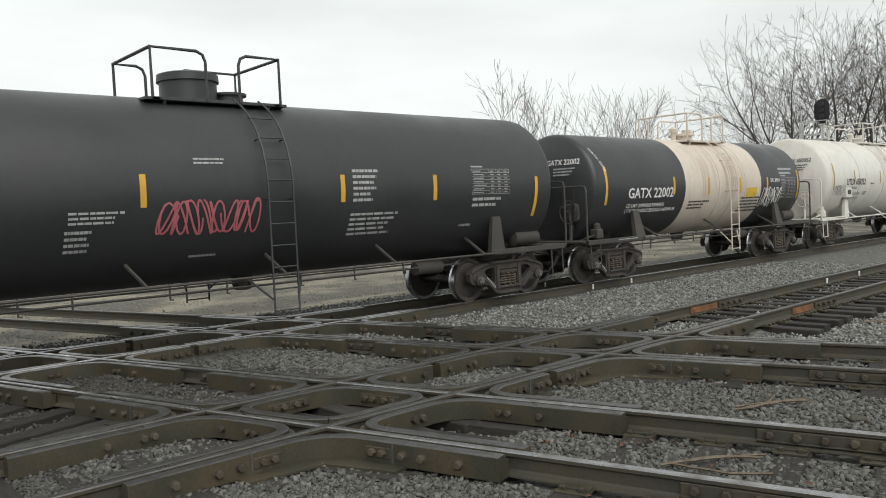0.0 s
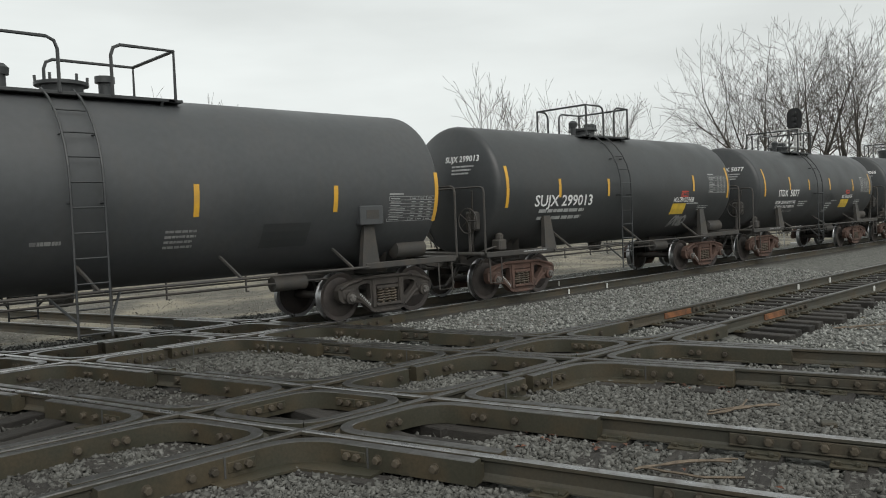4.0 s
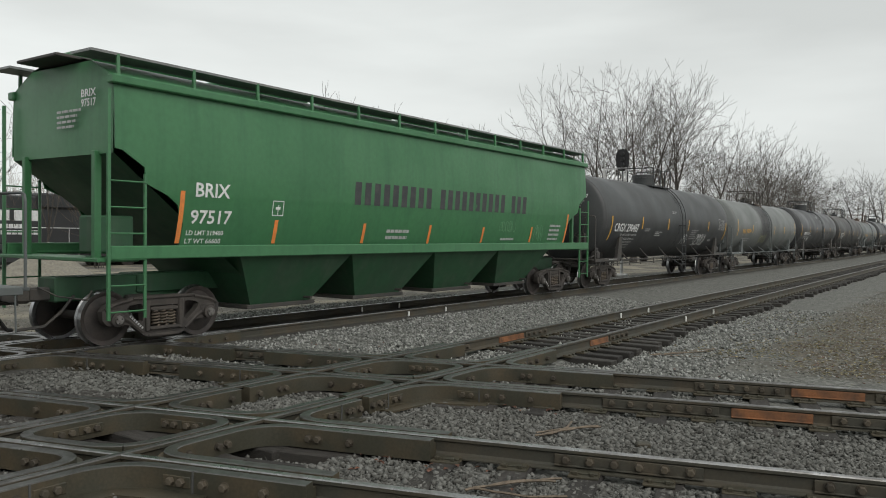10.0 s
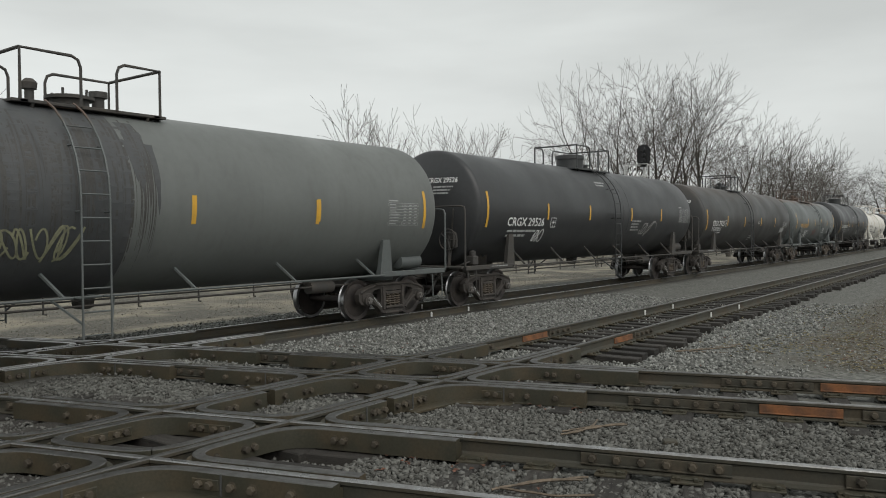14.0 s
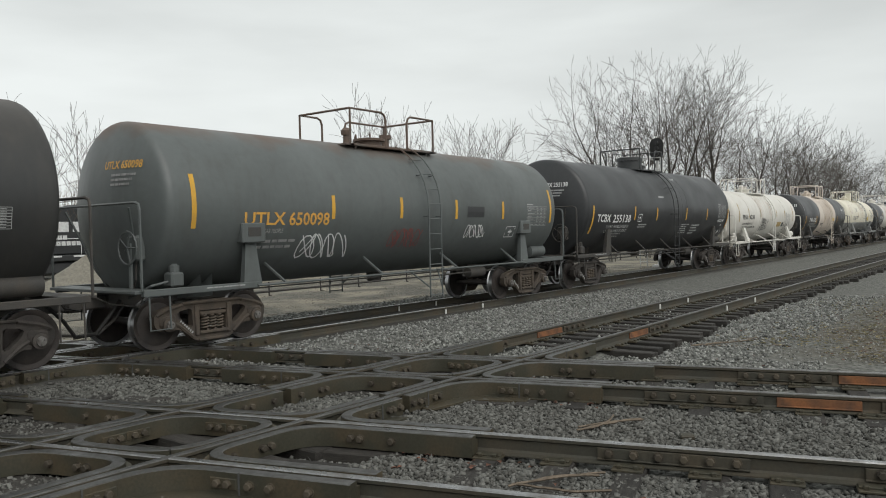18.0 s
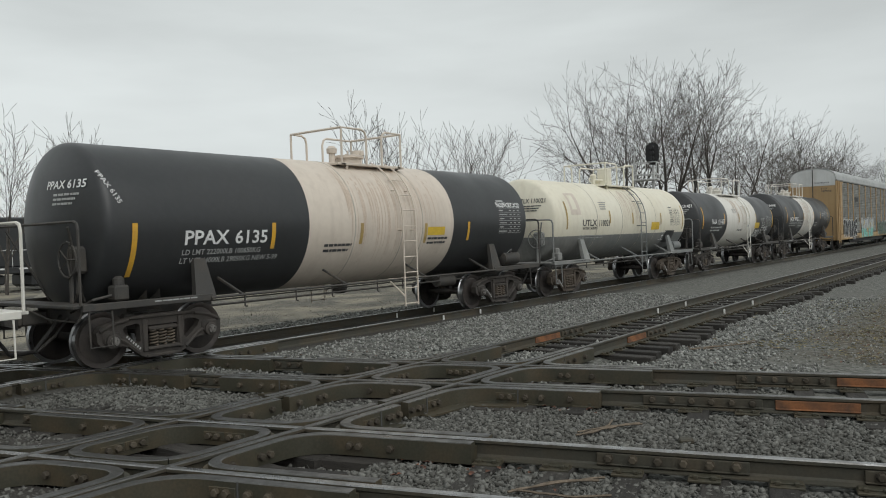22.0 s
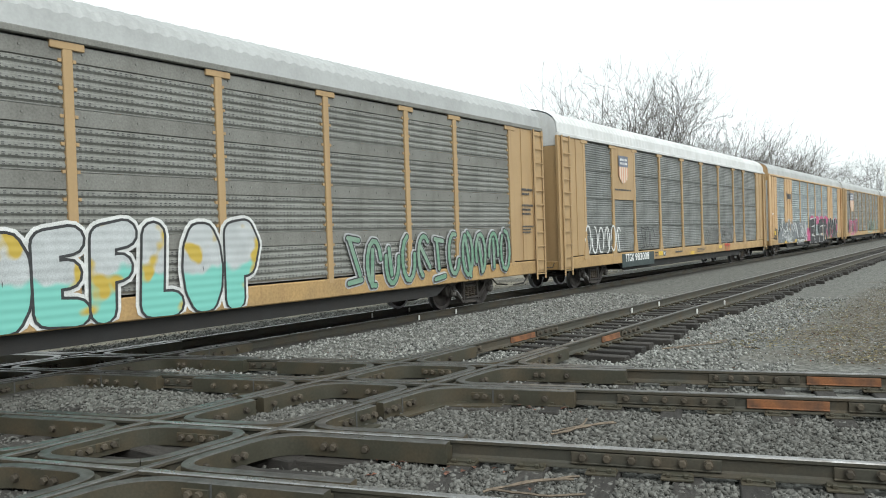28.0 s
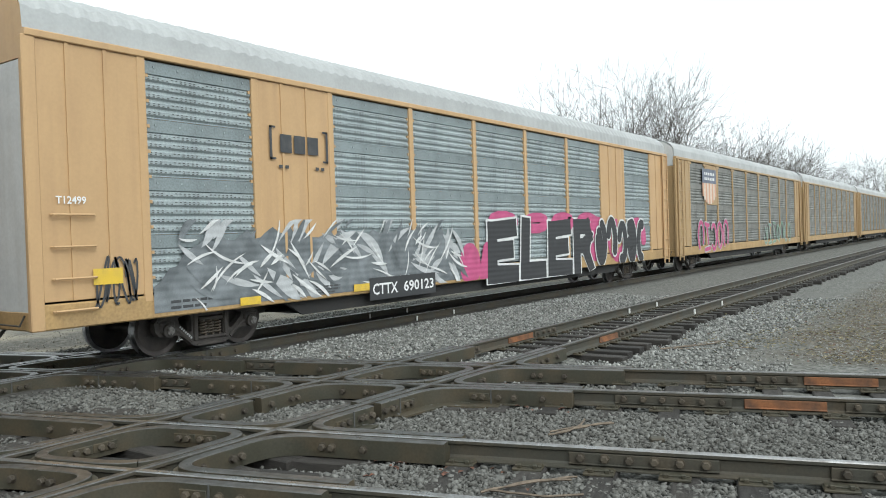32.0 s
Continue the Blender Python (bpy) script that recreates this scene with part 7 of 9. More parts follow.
# ---- covered hopper ----
def hopper_car(y0, tc_len, reach):
    car = tagged(new("covered_hopper"), "green covered hopper car with black lettering", "hopper car")
    ht = tc_len / 2
    for s in (-1, 1):
        truck(car, s * ht)
    couplers(car, 8.2, reach)
    G = M["green"]
    L, zt, zs = 8.45, 4.12, 1.62
    W = 1.56

    def side_x(z):
        return W - (0.2 if z < 3.0 else 0.09) * ((z - 3.0) / 1.35) ** 2

    # side sheets with the notched lower corners
    for sx in (-1, 1):
        outline = [(-L, zt), (-L, 3.12), (-L + 0.12, 3.1), (-L + 0.5, 2.86), (-L + 0.56, 2.6), (-L + 0.95, 2.44), (-L + 1.15, 2.3), (-L + 1.3, 1.98), (-L + 1.3, zs), (L - 1.3, zs), (L - 1.3, 1.98), (L - 1.15, 2.3), (L - 0.95, 2.44), (L - 0.56, 2.6), (L - 0.5, 2.86), (L - 0.12, 3.1), (L, 3.12), (L, zt)]
        bm = nb()
        f = bm.faces.new([bm.verts.new((0, y, z)) for y, z in outline])
        for z in (1.9, 2.2, 2.5, 2.8, 3.1, 3.4, 3.7, 4.0):
            bmesh.ops.bisect_plane(bm, geom=bm.verts[:] + bm.edges[:] + bm.faces[:], plane_co=(0, 0, z), plane_no=(0, 0, 1))
        for v in bm.verts:
            v.co.x = side_x(v.co.z)
        ext = bmesh.ops.extrude_face_region(bm, geom=bm.faces[:])
        for v in ext["geom"]:
            if isinstance(v, bmesh.types.BMVert):
                v.co.x -= 0.03
        if sx < 0:
            for v in bm.verts:
                v.co.x = -v.co.x
        part("side_sheet", bm, G, car, smooth=30)
        part("top_chord", box(nb(), sx * 1.5 - 0.09, sx * 1.5 + 0.09, -L - 0.06, L + 0.06, zt - 0.02, zt + 0.12, 0.02), G, car)
        part("side_sill", box(nb(), sx * 1.56 - 0.06, sx * 1.56 + 0.06, -L - 0.1, L + 0.1, 1.42, 1.63, 0.015), G, car)
        for z in (1.1,):
            part("lower_rail", tube(nb(), [(sx * 1.5, -L + 0.4, 1.46), (sx * 1.5, L - 0.4, 1.46)], 0.03, 6), G, car)
        # thin vertical seams
        for i in range(1, 8):
            y = -L + 1.3 + (2 * L - 2.6) * i / 8
            bm = nb()
            for k in range(9):
                z = 1.7 + k * 0.28
            vs = [(side_x(1.66 + 2.4 * k / 8) + 0.002, 1.66 + 2.4 * k / 8) for k in range(9)]
            rows = [[bm.verts.new((sx * x, y + d, z)) for d in (-0.02, 0.02)] for x, z in vs]
            for p, q in zip(rows, rows[1:]):
                bm.faces.new((p[0], p[1], q[1], q[0]))
            part("seam", bm, G, car)
        # corner ladders and grab irons
        for s in (-1, 1):
            ye = s * (L + 0.12)
            lad = part("corner_ladder", tube(tube(nb(), [(sx * 1.58, ye, 0.5), (sx * 1.58, ye, 4.0 if s < 0 else 3.0)], 0.035, 5), [(sx * 1.58, ye - s * 0.62, 0.5), (sx * 1.58, ye - s * 0.62, 2.75)], 0.03, 5), G, car)
            for k in range(6):
                part("rung", tube(nb(), [(sx * 1.6, ye, 0.62 + k * 0.4), (sx * 1.6, ye - s * 0.62, 0.62 + k * 0.4)], 0.014, 5), G, lad)
    # roof
    bm = nb()
    pr = [(-1.5, zt + 0.1), (-0.9, zt + 0.4), (-0.35, zt + 0.52), (0.35, zt + 0.52), (0.9, zt + 0.4), (1.5, zt + 0.1)]
    a = [bm.verts.new((x, -L, z)) for x, z in pr]
    b = [bm.verts.new((x, L, z)) for x, z in pr]
    for i in range(5):
        bm.faces.new((a[i], a[i + 1], b[i + 1], b[i]))
    part("roof", bm, G, car, smooth=30)
    for i in range(6):
        y = -L + 1.2 + i * (2 * L - 2.4) / 5
        part("roof_hatch", box(nb(), -0.36, 0.36, y - 1.2, y + 1.2, zt + 0.52, zt + 0.62, 0.03), G, car)
    for sx in (-1, 1):
        wk = part("running_board", box(nb(), sx * 1.2 - 0.28, sx * 1.2 + 0.28, -L - 0.35, L + 0.3, zt + 0.42, zt + 0.46), M["lowgrey"], car, "galvanised grating walkway")
        for i in range(13):
            y = -L + 0.1 + i * (2 * L - 0.2) / 12
            bm = nb()
            tube(bm, [(sx * 1.48, y, zt + 0.05), (sx * 1.46, y, zt + 0.44)], 0.035, 5)
            part("board_bracket", bm, G, car)
    # end slope sheets and end panels
    for s in (-1, 1):
        bm = nb()
        q = [(-1.5, s * L, zt + 0.1), (1.5, s * L, zt + 0.1), (1.5, s * L, 3.05), (-1.5, s * L, 3.05)]
        plate(bm, q)
        plate(bm, [(-0.9, s * L, zt + 0.4), (0.9, s * L, zt + 0.4), (1.5, s * L, zt + 0.1), (-1.5, s * L, zt + 0.1)])
        part("end_sheet", bm, G, car)
        bm = nb()
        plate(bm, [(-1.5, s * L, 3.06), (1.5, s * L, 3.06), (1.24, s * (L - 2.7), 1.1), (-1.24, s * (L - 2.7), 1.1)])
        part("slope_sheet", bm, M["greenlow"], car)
        part("end_platform", box(nb(), -1.5, 1.5, s * (L - 0.1) - 0.35, s * (L - 0.1) + 0.35, 1.38, 1.44, 0.01), G, car)
        part("end_post", box(nb(), -1.1, -1.0, s * L - 0.06, s * L + 0.06, 1.4, 3.1, 0.01), G, car)
        part("end_post", box(nb(), 1.0, 1.1, s * L - 0.06, s * L + 0.06, 1.4, 3.1, 0.01), G, car)
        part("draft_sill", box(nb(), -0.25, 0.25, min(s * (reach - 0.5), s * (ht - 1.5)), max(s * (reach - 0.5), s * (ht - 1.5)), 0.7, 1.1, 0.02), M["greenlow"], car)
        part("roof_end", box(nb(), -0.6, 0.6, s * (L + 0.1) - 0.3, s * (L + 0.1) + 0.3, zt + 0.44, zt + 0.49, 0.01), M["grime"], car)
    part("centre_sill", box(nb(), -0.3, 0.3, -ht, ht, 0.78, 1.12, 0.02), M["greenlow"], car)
    # four discharge hoppers
    span = 2 * (ht - 1.25)
    w = span / 4
    for i in range(4):
        c = -span / 2 + w * (i + 0.5)
        bm = nb()
        top = [(-1.5, c - w / 2, 1.44), (1.5, c - w / 2, 1.44), (1.5, c + w / 2, 1.44), (-1.5, c + w / 2, 1.44)]
        low = [(-0.95, c - w * 0.26, 0.46), (0.95, c - w * 0.26, 0.46), (0.95, c + w * 0.26, 0.46), (-0.95, c + w * 0.26, 0.46)]
        va, vb = [bm.verts.new(q) for q in top], [bm.verts.new(q) for q in low]
        bm.faces.new(va), bm.faces.new(vb[::-1])
        for k in range(4):
            bm.faces.new((va[k], vb[k], vb[(k + 1) % 4], va[(k + 1) % 4]))
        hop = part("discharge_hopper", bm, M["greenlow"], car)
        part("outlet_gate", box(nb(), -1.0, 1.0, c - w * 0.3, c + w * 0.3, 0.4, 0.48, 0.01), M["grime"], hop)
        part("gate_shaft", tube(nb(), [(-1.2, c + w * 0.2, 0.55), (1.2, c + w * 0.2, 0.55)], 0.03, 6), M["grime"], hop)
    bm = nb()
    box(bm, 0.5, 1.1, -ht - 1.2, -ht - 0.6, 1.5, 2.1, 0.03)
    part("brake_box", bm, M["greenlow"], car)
    car.matrix_basis = pose(TRAIN_X, y0, 0)
    return car, CurvedSkin(side_x)


# ---- enclosed auto rack ----
POSTS = (-11.08, -8.78, -6.81, -4.15, -1.48, 1.19, 3.82, 6.41, 8.35, 11.02)
RACK_END = 12.88


def screen_mesh(width, height, ribs, plain):
    """Horizontally ribbed screen panel: slotted ribs below, a plain lapped sheet with rivets above."""
    bm = nb()
    low = height * (1 - plain)
    zs = []
    p = low / ribs
    deep = min(0.03, p * 0.2)
    for i in range(ribs):
        z = p * i
        zs += [(z, 0.0), (z + p * 0.16, 0.0), (z + p * 0.42, deep), (z + p * 0.8, deep * 0.9)]
    zs += [(low, 0.0), (low + 0.01, 0.026), (height - 0.012, 0.03), (height, 0.0)]
    rows = [[bm.verts.new((x, y, z)) for y in (0, width)] for z, x in zs]
    for k, (a, b) in enumerate(zip(rows, rows[1:])):
        f = bm.faces.new((a[0], a[1], b[1], b[0]))
        if k >= len(rows) - 4 and plain > 0.15:
            f.material_index = 2
    n = int(width / 0.085)
    for i in range(ribs):
        if p < 0.09 and i % 4 != 1:
            continue
        for zc, off in ((0.5, 0), (0.72, 1)) if p > 0.09 else ((0.6, 0),):
            z = p * (i + zc)
            for k in range(n):
                if (k + 2 * off) % 8 > 5:
                    continue
                y = width * (k + 0.5) / n
                bm.faces.new([bm.verts.new((deep + 0.003, y + dy, z + dz)) for dy, dz in ((-0.02, -0.007), (0.02, -0.007), (0.02, 0.007), (-0.02, 0.007))]).material_index = 1
    if plain > 0.15:
        for k in range(int(width / 0.4)):
            y = width * (k + 0.5) / int(width / 0.4)
            box(bm, 0.026, 0.04, y - 0.014, y + 0.014, low + (height - low) * 0.5, low + (height - low) * 0.5 + 0.03)
    me = bpy.data.meshes.new("screen_panel")
    bm.to_mesh(me)
    bm.free()
    return me


def auto_rack(label, y0, panel_mat, roof_mat, solid=(), half_solid=(), rows=4, end_white=True, plain=0.28, heads=True, feet=False, door='autoyellow', end_ladders=(-1, 1), paint='autoyellow', rail=None, group="auto rack cars of the train"):
    car = tagged(new("auto_rack"), label, "auto rack", group)
    A = M[paint]
    for s in (-1, 1):
        truck(car, s * 9.55)
    couplers(car, RACK_END, 13.4)
    ze, zp, zb = 4.86, 5.76, 1.12
    W = 1.5
    edges = [-RACK_END] + list(POSTS) + [RACK_END]
    for sx in (-1, 1):
        part("side_sill", box(nb(), sx * W - 0.042, sx * W + 0.042, -RACK_END + 0.1, RACK_END - 0.1, 0.72, zb - 0.03, 0.02), M["sillyellow"], car)
        part("roof_rail", box(nb(), sx * W - 0.06, sx * W + 0.07, -RACK_END, RACK_END, ze - 0.02, ze + 0.09, 0.015), M[rail] if rail else A, car)
        for i, (a, b) in enumerate(zip(edges, edges[1:])):
            if i == 0 or i == len(edges) - 2 or i in solid:
                bm = nb()
                box(bm, sx * W - 0.03, sx * W + 0.03, a, b, zb, ze - 0.02, 0.006)
                for f in (0.33, 0.66):
                    y = a + (b - a) * f
                    box(bm, sx * W + (0.03 if sx > 0 else -0.05), sx * W + (0.05 if sx > 0 else -0.03), y - 0.03, y + 0.03, zb, ze - 0.02)
                part("solid_panel", bm, A, car)
                continue
            hgt = (ze - 0.04 - zb) / rows
            if i in half_solid:
                part("solid_panel", box(nb(), sx * W - 0.03, sx * W + 0.03, a, b, zb + 2 * hgt, ze - 0.02, 0.006), A, car)
            wid = b - a - 0.04
            key = ("screen", round(wid, 2), rows, panel_mat, plain)

            def make():
                me = screen_mesh(wid, hgt - 0.008, 5 if plain > 0.2 else 12, plain)
                me.materials.append(M[panel_mat])
                me.materials.append(M["hole"])
                me.materials.append(M[panel_mat + "plain"])
                return me

            me = kept(key, make)
            for k in range(2 if i in half_solid else rows):
                m = pose(W - 0.02, a + 0.02, zb + k * hgt + 0.008) if sx > 0 else pose(-W + 0.02, b - 0.02, zb + k * hgt + 0.008, 0, 0, 180)
                put("screen_panel", me, car, m)
        for y in POSTS:
            bm = nb()
            box(bm, sx * 1.51 - 0.035, sx * 1.51 + 0.035, y - 0.075, y + 0.075, 1.0, ze + 0.02, 0.01)
            for z0, z1, w0, w1 in ((ze - 0.13, ze + 0.02, 0.26, 0.26),) if heads else ():
                box(bm, sx * 1.515 - 0.035, sx * 1.515 + 0.035, y - w0, y + w0, z0, z1, 0.01)
            if feet:
                q = [(y - 0.2, 0.98), (y + 0.2, 0.98), (y + 0.075, 1.6), (y - 0.075, 1.6)]
                fa = [bm.verts.new((sx * 1.551, yy, zz)) for yy, zz in q]
                fb = [bm.verts.new((sx * 1.5, yy, zz)) for yy, zz in q]
                bm.faces.new(fa), bm.faces.new(fb[::-1])
                for i in range(4):
                    bm.faces.new((fa[i], fb[i], fb[(i + 1) % 4], fa[(i + 1) % 4]))
            for k in range(9):
                for d in (-0.11, 0.11):
                    box(bm, sx * 1.505 - 0.02, sx * 1.505 + 0.02, y + d - 0.025, y + d + 0.025, 1.35 + k * 0.4, 1.4 + k * 0.4)
            part("side_post", bm, A, car)
        for s in end_ladders:
            ye = s * (RACK_END - 0.12)
            part("ladder_plate", box(nb(), sx * 1.545 - 0.03, sx * 1.545 + 0.03, min(ye, ye - s * 0.46), max(ye, ye - s * 0.46), 0.8, ze - 0.05, 0.01), A, car)
            lad = part("ladder", tube(tube(nb(), [(sx * 1.6, ye, 0.55), (sx * 1.6, ye, ze)], 0.03, 4), [(sx * 1.6, ye - s * 0.5, 0.55), (sx * 1.6, ye - s * 0.5, ze)], 0.03, 4), A, car)
            for k in range(11):
                part("rung", tube(nb(), [(sx * 1.62, ye, 0.7 + k * 0.4), (sx * 1.62, ye - s * 0.5, 0.7 + k * 0.4)], 0.016, 5), A, lad)
    # ribbed arched roof
    prof = [(W * math.cos(t) * (1.0 if abs(math.cos(t)) < 0.99 else 1.0), ze + 0.07 + (zp - ze - 0.07) * math.sin(t) ** 0.62) for t in [math.pi * k / 14 for k in range(15)]]
    vs, fs = [], []
    n = int(2 * RACK_END / 0.075)
    for j in range(n + 1):
        y = -RACK_END + 2 * RACK_END * j / n
        d = 0.0 if (j // 2) % 2 else 0.03
        for x, z in prof:
            vs.append((x, y, z + d))
    for j in range(n):
        for k in range(14):
            a = j * 15 + k
            fs.append((a, a + 1, a + 16, a + 15))
    def roof_make():
        me = bpy.data.meshes.new("roof")
        me.from_pydata(vs, [], fs)
        me.materials.append(M[roof_mat])
        return me
    put("roof", kept(("roof", roof_mat), roof_make), car)
    # ends with paired doors
    for s in (-1, 1):
        y = s * (RACK_END - 0.05)
        for sx in (-1, 1):
            bm = nb()
            box(bm, 0.015 if sx > 0 else -1.46, 1.46 if sx > 0 else -0.015, y - 0.04, y + 0.04, 0.95, 4.55, 0.015)
            part("end_door", bm, M[door], car)
            bm = nb()
            arch = [(x, z) for x, z in prof if x * sx > 0.02]
            arch.sort(key=lambda p: -abs(p[0]))
            q = [(sx * 0.015, 4.56), (sx * 1.46, 4.56)] + [(x * 0.985, z - 0.005) for x, z in arch] + [(sx * 0.015, zp - 0.005)]
            fa = [bm.verts.new((x, y - 0.04, z)) for x, z in q]
            fb = [bm.verts.new((x, y + 0.04, z)) for x, z in q]
            bm.faces.new(fa), bm.faces.new(fb[::-1])
            for i in range(len(q)):
                bm.faces.new((fa[i], fb[i], fb[(i + 1) % len(q)], fa[(i + 1) % len(q)]))
            part("door_top", bm, M["whiteroof"] if end_white else A, car)
            part("end_post", box(nb(), sx * 1.5 - 0.05, sx * 1.5 + 0.05, y - 0.1, y + 0.1, 0.72, ze, 0.015), A, car)
        part("door_seam", box(nb(), -0.03, 0.03, y + s * 0.03, y + s * 0.06, 0.95, 5.7), M["grime"], car)
        part("end_sill", box(nb(), -1.45, 1.45, s * (RACK_END - 0.2) - 0.2, s * (RACK_END - 0.2) + 0.2, 0.72, 1.0, 0.02), M["sillyellow"], car)
    part("deck", box(nb(), -1.4, 1.4, -RACK_END + 0.2, RACK_END - 0.2, 0.98, 1.08), M["grime"], car)
    part("centre_sill", box(nb(), -0.3, 0.3, -8.6, 8.6, 0.45, 0.95, 0.02), M["grime"], car)
    # deep underframe between the trucks, tapered at its ends; black colour stands for shade
    for sx in (-1, 1):
        bm = nb()
        ring = [(-8.4, 0.9), (-7.6, 0.44), (7.6, 0.44), (8.4, 0.9)]
        fa = [bm.verts.new((sx * 1.38, yy, zz)) for yy, zz in ring]
        fb = [bm.verts.new((sx * 1.3, yy, zz)) for yy, zz in ring]
        bm.faces.new(fa), bm.faces.new(fb[::-1])
        for k in range(4):
            bm.faces.new((fa[k], fb[k], fb[(k + 1) % 4], fa[(k + 1) % 4]))
        part("underframe", bm, M["underblack"], car)
    part("floor_plate", box(nb(), -1.3, 1.3, -7.6, 7.6, 0.46, 0.5), M["underblack"], car)
    car.matrix_basis = pose(TRAIN_X, y0, 0)
    return car, Skin(flat=1.534)


# ---- the train, from its head to its tail ----
TRAIN = []


def joined(thing):
    TRAIN.append(thing[0])
    return thing


car, side = joined(tank_car('glossy black tank car with pink graffiti and yellow tape marks', 6.30, 11.40, 7.65, 1.49, 2.4, ['jet'], plat=(-1.58, 0.60), ladder=0.02, dome_kind='bonnet', fit='black'))
bars(car, side, -1.31, -0.82, 2.72, 2.84, 2, M['letter'], 5)
bars(car, side, -3.09, -2.34, 1.89, 2.09, 3, M['letter'], 6)
bars(car, side, -3.13, -2.78, 1.50, 1.84, 4, M['letter'], 7)
bars(car, side, 1.50, 2.07, 2.07, 2.67, 6, M['letter'], 8)
bars(car, side, 1.47, 2.52, 1.50, 1.92, 5, M['letter'], 9)
bars(car, side, 4.35, 5.15, 1.89, 2.12, 2, M['letter'], 10)
table(car, side, 4.34, 5.40, 2.19, 2.68, M['letter'], 11)
bars(car, side, 4.12, 4.44, 1.53, 1.62, 1, M['letter'], 12)
bars(car, side, -1.32, -0.88, 1.33, 1.40, 1, M['letter'], 13)
scrawl(car, side, -1.84, -0.28, 1.70, 2.23, M['pink'], 14, 8, .03)
stripes(car, side, [(-2.09, 2.13, 2.60), (1.29, 2.12, 2.58), (3.37, 2.10, 2.57), (6.21, 1.70, 2.53)])
car, side = joined(tank_car('black tank car with a dirty white middle band', 20.21, 8.76, 6.33, 1.34, 2.29, ['jet', 'pale'], plat=(-0.46, 1.52), ladder=0.77, fit='pale', jacket=(0.2, 0.9, 1.7), bands=((-99, 0), (-1.56, 1), (2.69, 0)), number='GATX 22002', number_mat='letter'))
word(car, side, 'GATX 22002', -4.14, -2.15, 1.99, 2.24, M['letter'])
word(car, side, 'LD LMT 204900LB 92950KG', -4.15, -2.51, 1.76, 1.85, M['letter'])
word(car, side, 'LT WT 58100LB 28350KG NEW5-05', -4.16, -1.94, 1.63, 1.72, M['letter'])
slant_word(car, side, 'GATX 22002', -5.28, 3.19, 0.085, -1.15, M['letter'])
runs(car, side, -0.9, 1.6, 1.3, 3.35, 46, 1, M['rustrun'])
bars(car, side, -1.32, -0.25, 1.60, 1.85, 3, M['darkletter'], 12)
bars(car, side, 1.52, 2.79, 1.43, 1.89, 5, M['darkletter'], 13)
bars(car, side, 3.92, 4.84, 2.49, 2.75, 2, M['letter'], 14)
word(car, side, 'SR13450', 3.28, 3.90, 2.32, 2.43, M['letter'])
table(car, side, 3.98, 5.06, 1.81, 2.44, M['letter'], 16)
patch(car, side, 1.79, 2.43, 1.89, 2.16, M['goldplate'])
scrawl(car, side, 2.79, 4.00, 1.57, 2.17, M['letter'], 28, 6, .025)
stripes(car, side, [(-5.03, 1.85, 2.76), (-2.11, 2.04, 2.50), (-0.35, 2.02, 2.47), (1.42, 2.02, 2.46), (3.08, 1.90, 2.46), (5.18, 1.79, 2.68)])
car, side = joined(tank_car('white insulated tank car with black lettering and pencil-grey graffiti', 33.74, 10.39, 7.15, 1.49, 2.38, ['white'], plat=(-1.22, 1.53), ladder=-0.46, fit='white', frame='white', jacket=(-3.6, -1.2, 2.2, 4.6), number='UTLX 650352', number_mat='darkletter'))
word(car, side, 'UTLX 650352', -4.74, -3.03, 2.15, 2.37, M['darkletter'])
word(car, side, 'THE TANK CAR PEOPLE', -4.76, -3.76, 2.0, 2.08, M['darkletter'])
word(car, side, 'LD LMT 194000 LB 88 000 KG', -4.8, -3.4, 1.79, 1.88, M['dimletter'])
word(car, side, 'LT WT 69000 LB 31 300 KG', -4.83, -3.43, 1.64, 1.73, M['dimletter'])
bars(car, side, -2.54, -2.18, 2.13, 2.20, 1, M['darkletter'], 10)
bars(car, side, -3.15, -2.74, 1.75, 1.89, 2, M['darkletter'], 11)
patch(car, side, 1.57, 2.35, 1.64, 2.14, M['pale'])
table(car, side, 4.78, 5.64, 2.01, 2.43, M['dimletter'], 13)
runs(car, side, -1.5, 1.0, 1.6, 3.7, 26, 2, M['rustrun'])
shelf_box(car, 1.49, 2.38, -4.58, M['white'])
shelf_box(car, 1.49, 2.38, 4.58, M['white'])
patch(car, side, 3.86, 4.15, 1.81, 2.02, M['dimletter'])
scrawl(car, side, -5.77, -4.84, 1.80, 2.15, M['dimletter'], 37, 6, .018)
stripes(car, side, [(-5.83, 2.00, 2.90), (-4.04, 2.23, 2.67), (-1.56, 2.19, 2.64), (1.38, 2.20, 2.65), (3.56, 2.14, 2.61), (5.84, 1.86, 2.72)], 'oldtape')
car, side = joined(tank_car('charcoal grey tank car with two painted-out dark patches', 48.41, 11.10, 7.50, 1.48, 2.41, ['charcoal'], plat=(-1.13, 1.70), ladder=0.01, fit='black', number='NATX 925', number_mat='letter'))
word(car, side, 'NATX', -5.06, -4.36, 2.01, 2.25, M['letter'])
word(car, side, '925', -3.90, -3.40, 2.00, 2.23, M['letter'])
bars(car, side, -5.09, -3.78, 1.50, 1.71, 2, M['dimletter'], 9)
shelf_box(car, 1.48, 2.41, -4.93, M['charcoal'])
shelf_box(car, 1.48, 2.41, 4.93, M['charcoal'])
patch(car, side, -3.35, -2.82, 1.98, 2.24, M['black'])
patch(car, side, 2.80, 3.70, 1.44, 1.83, M['black'])
table(car, side, 5.35, 6.48, 1.79, 2.24, M['letter'], 13)
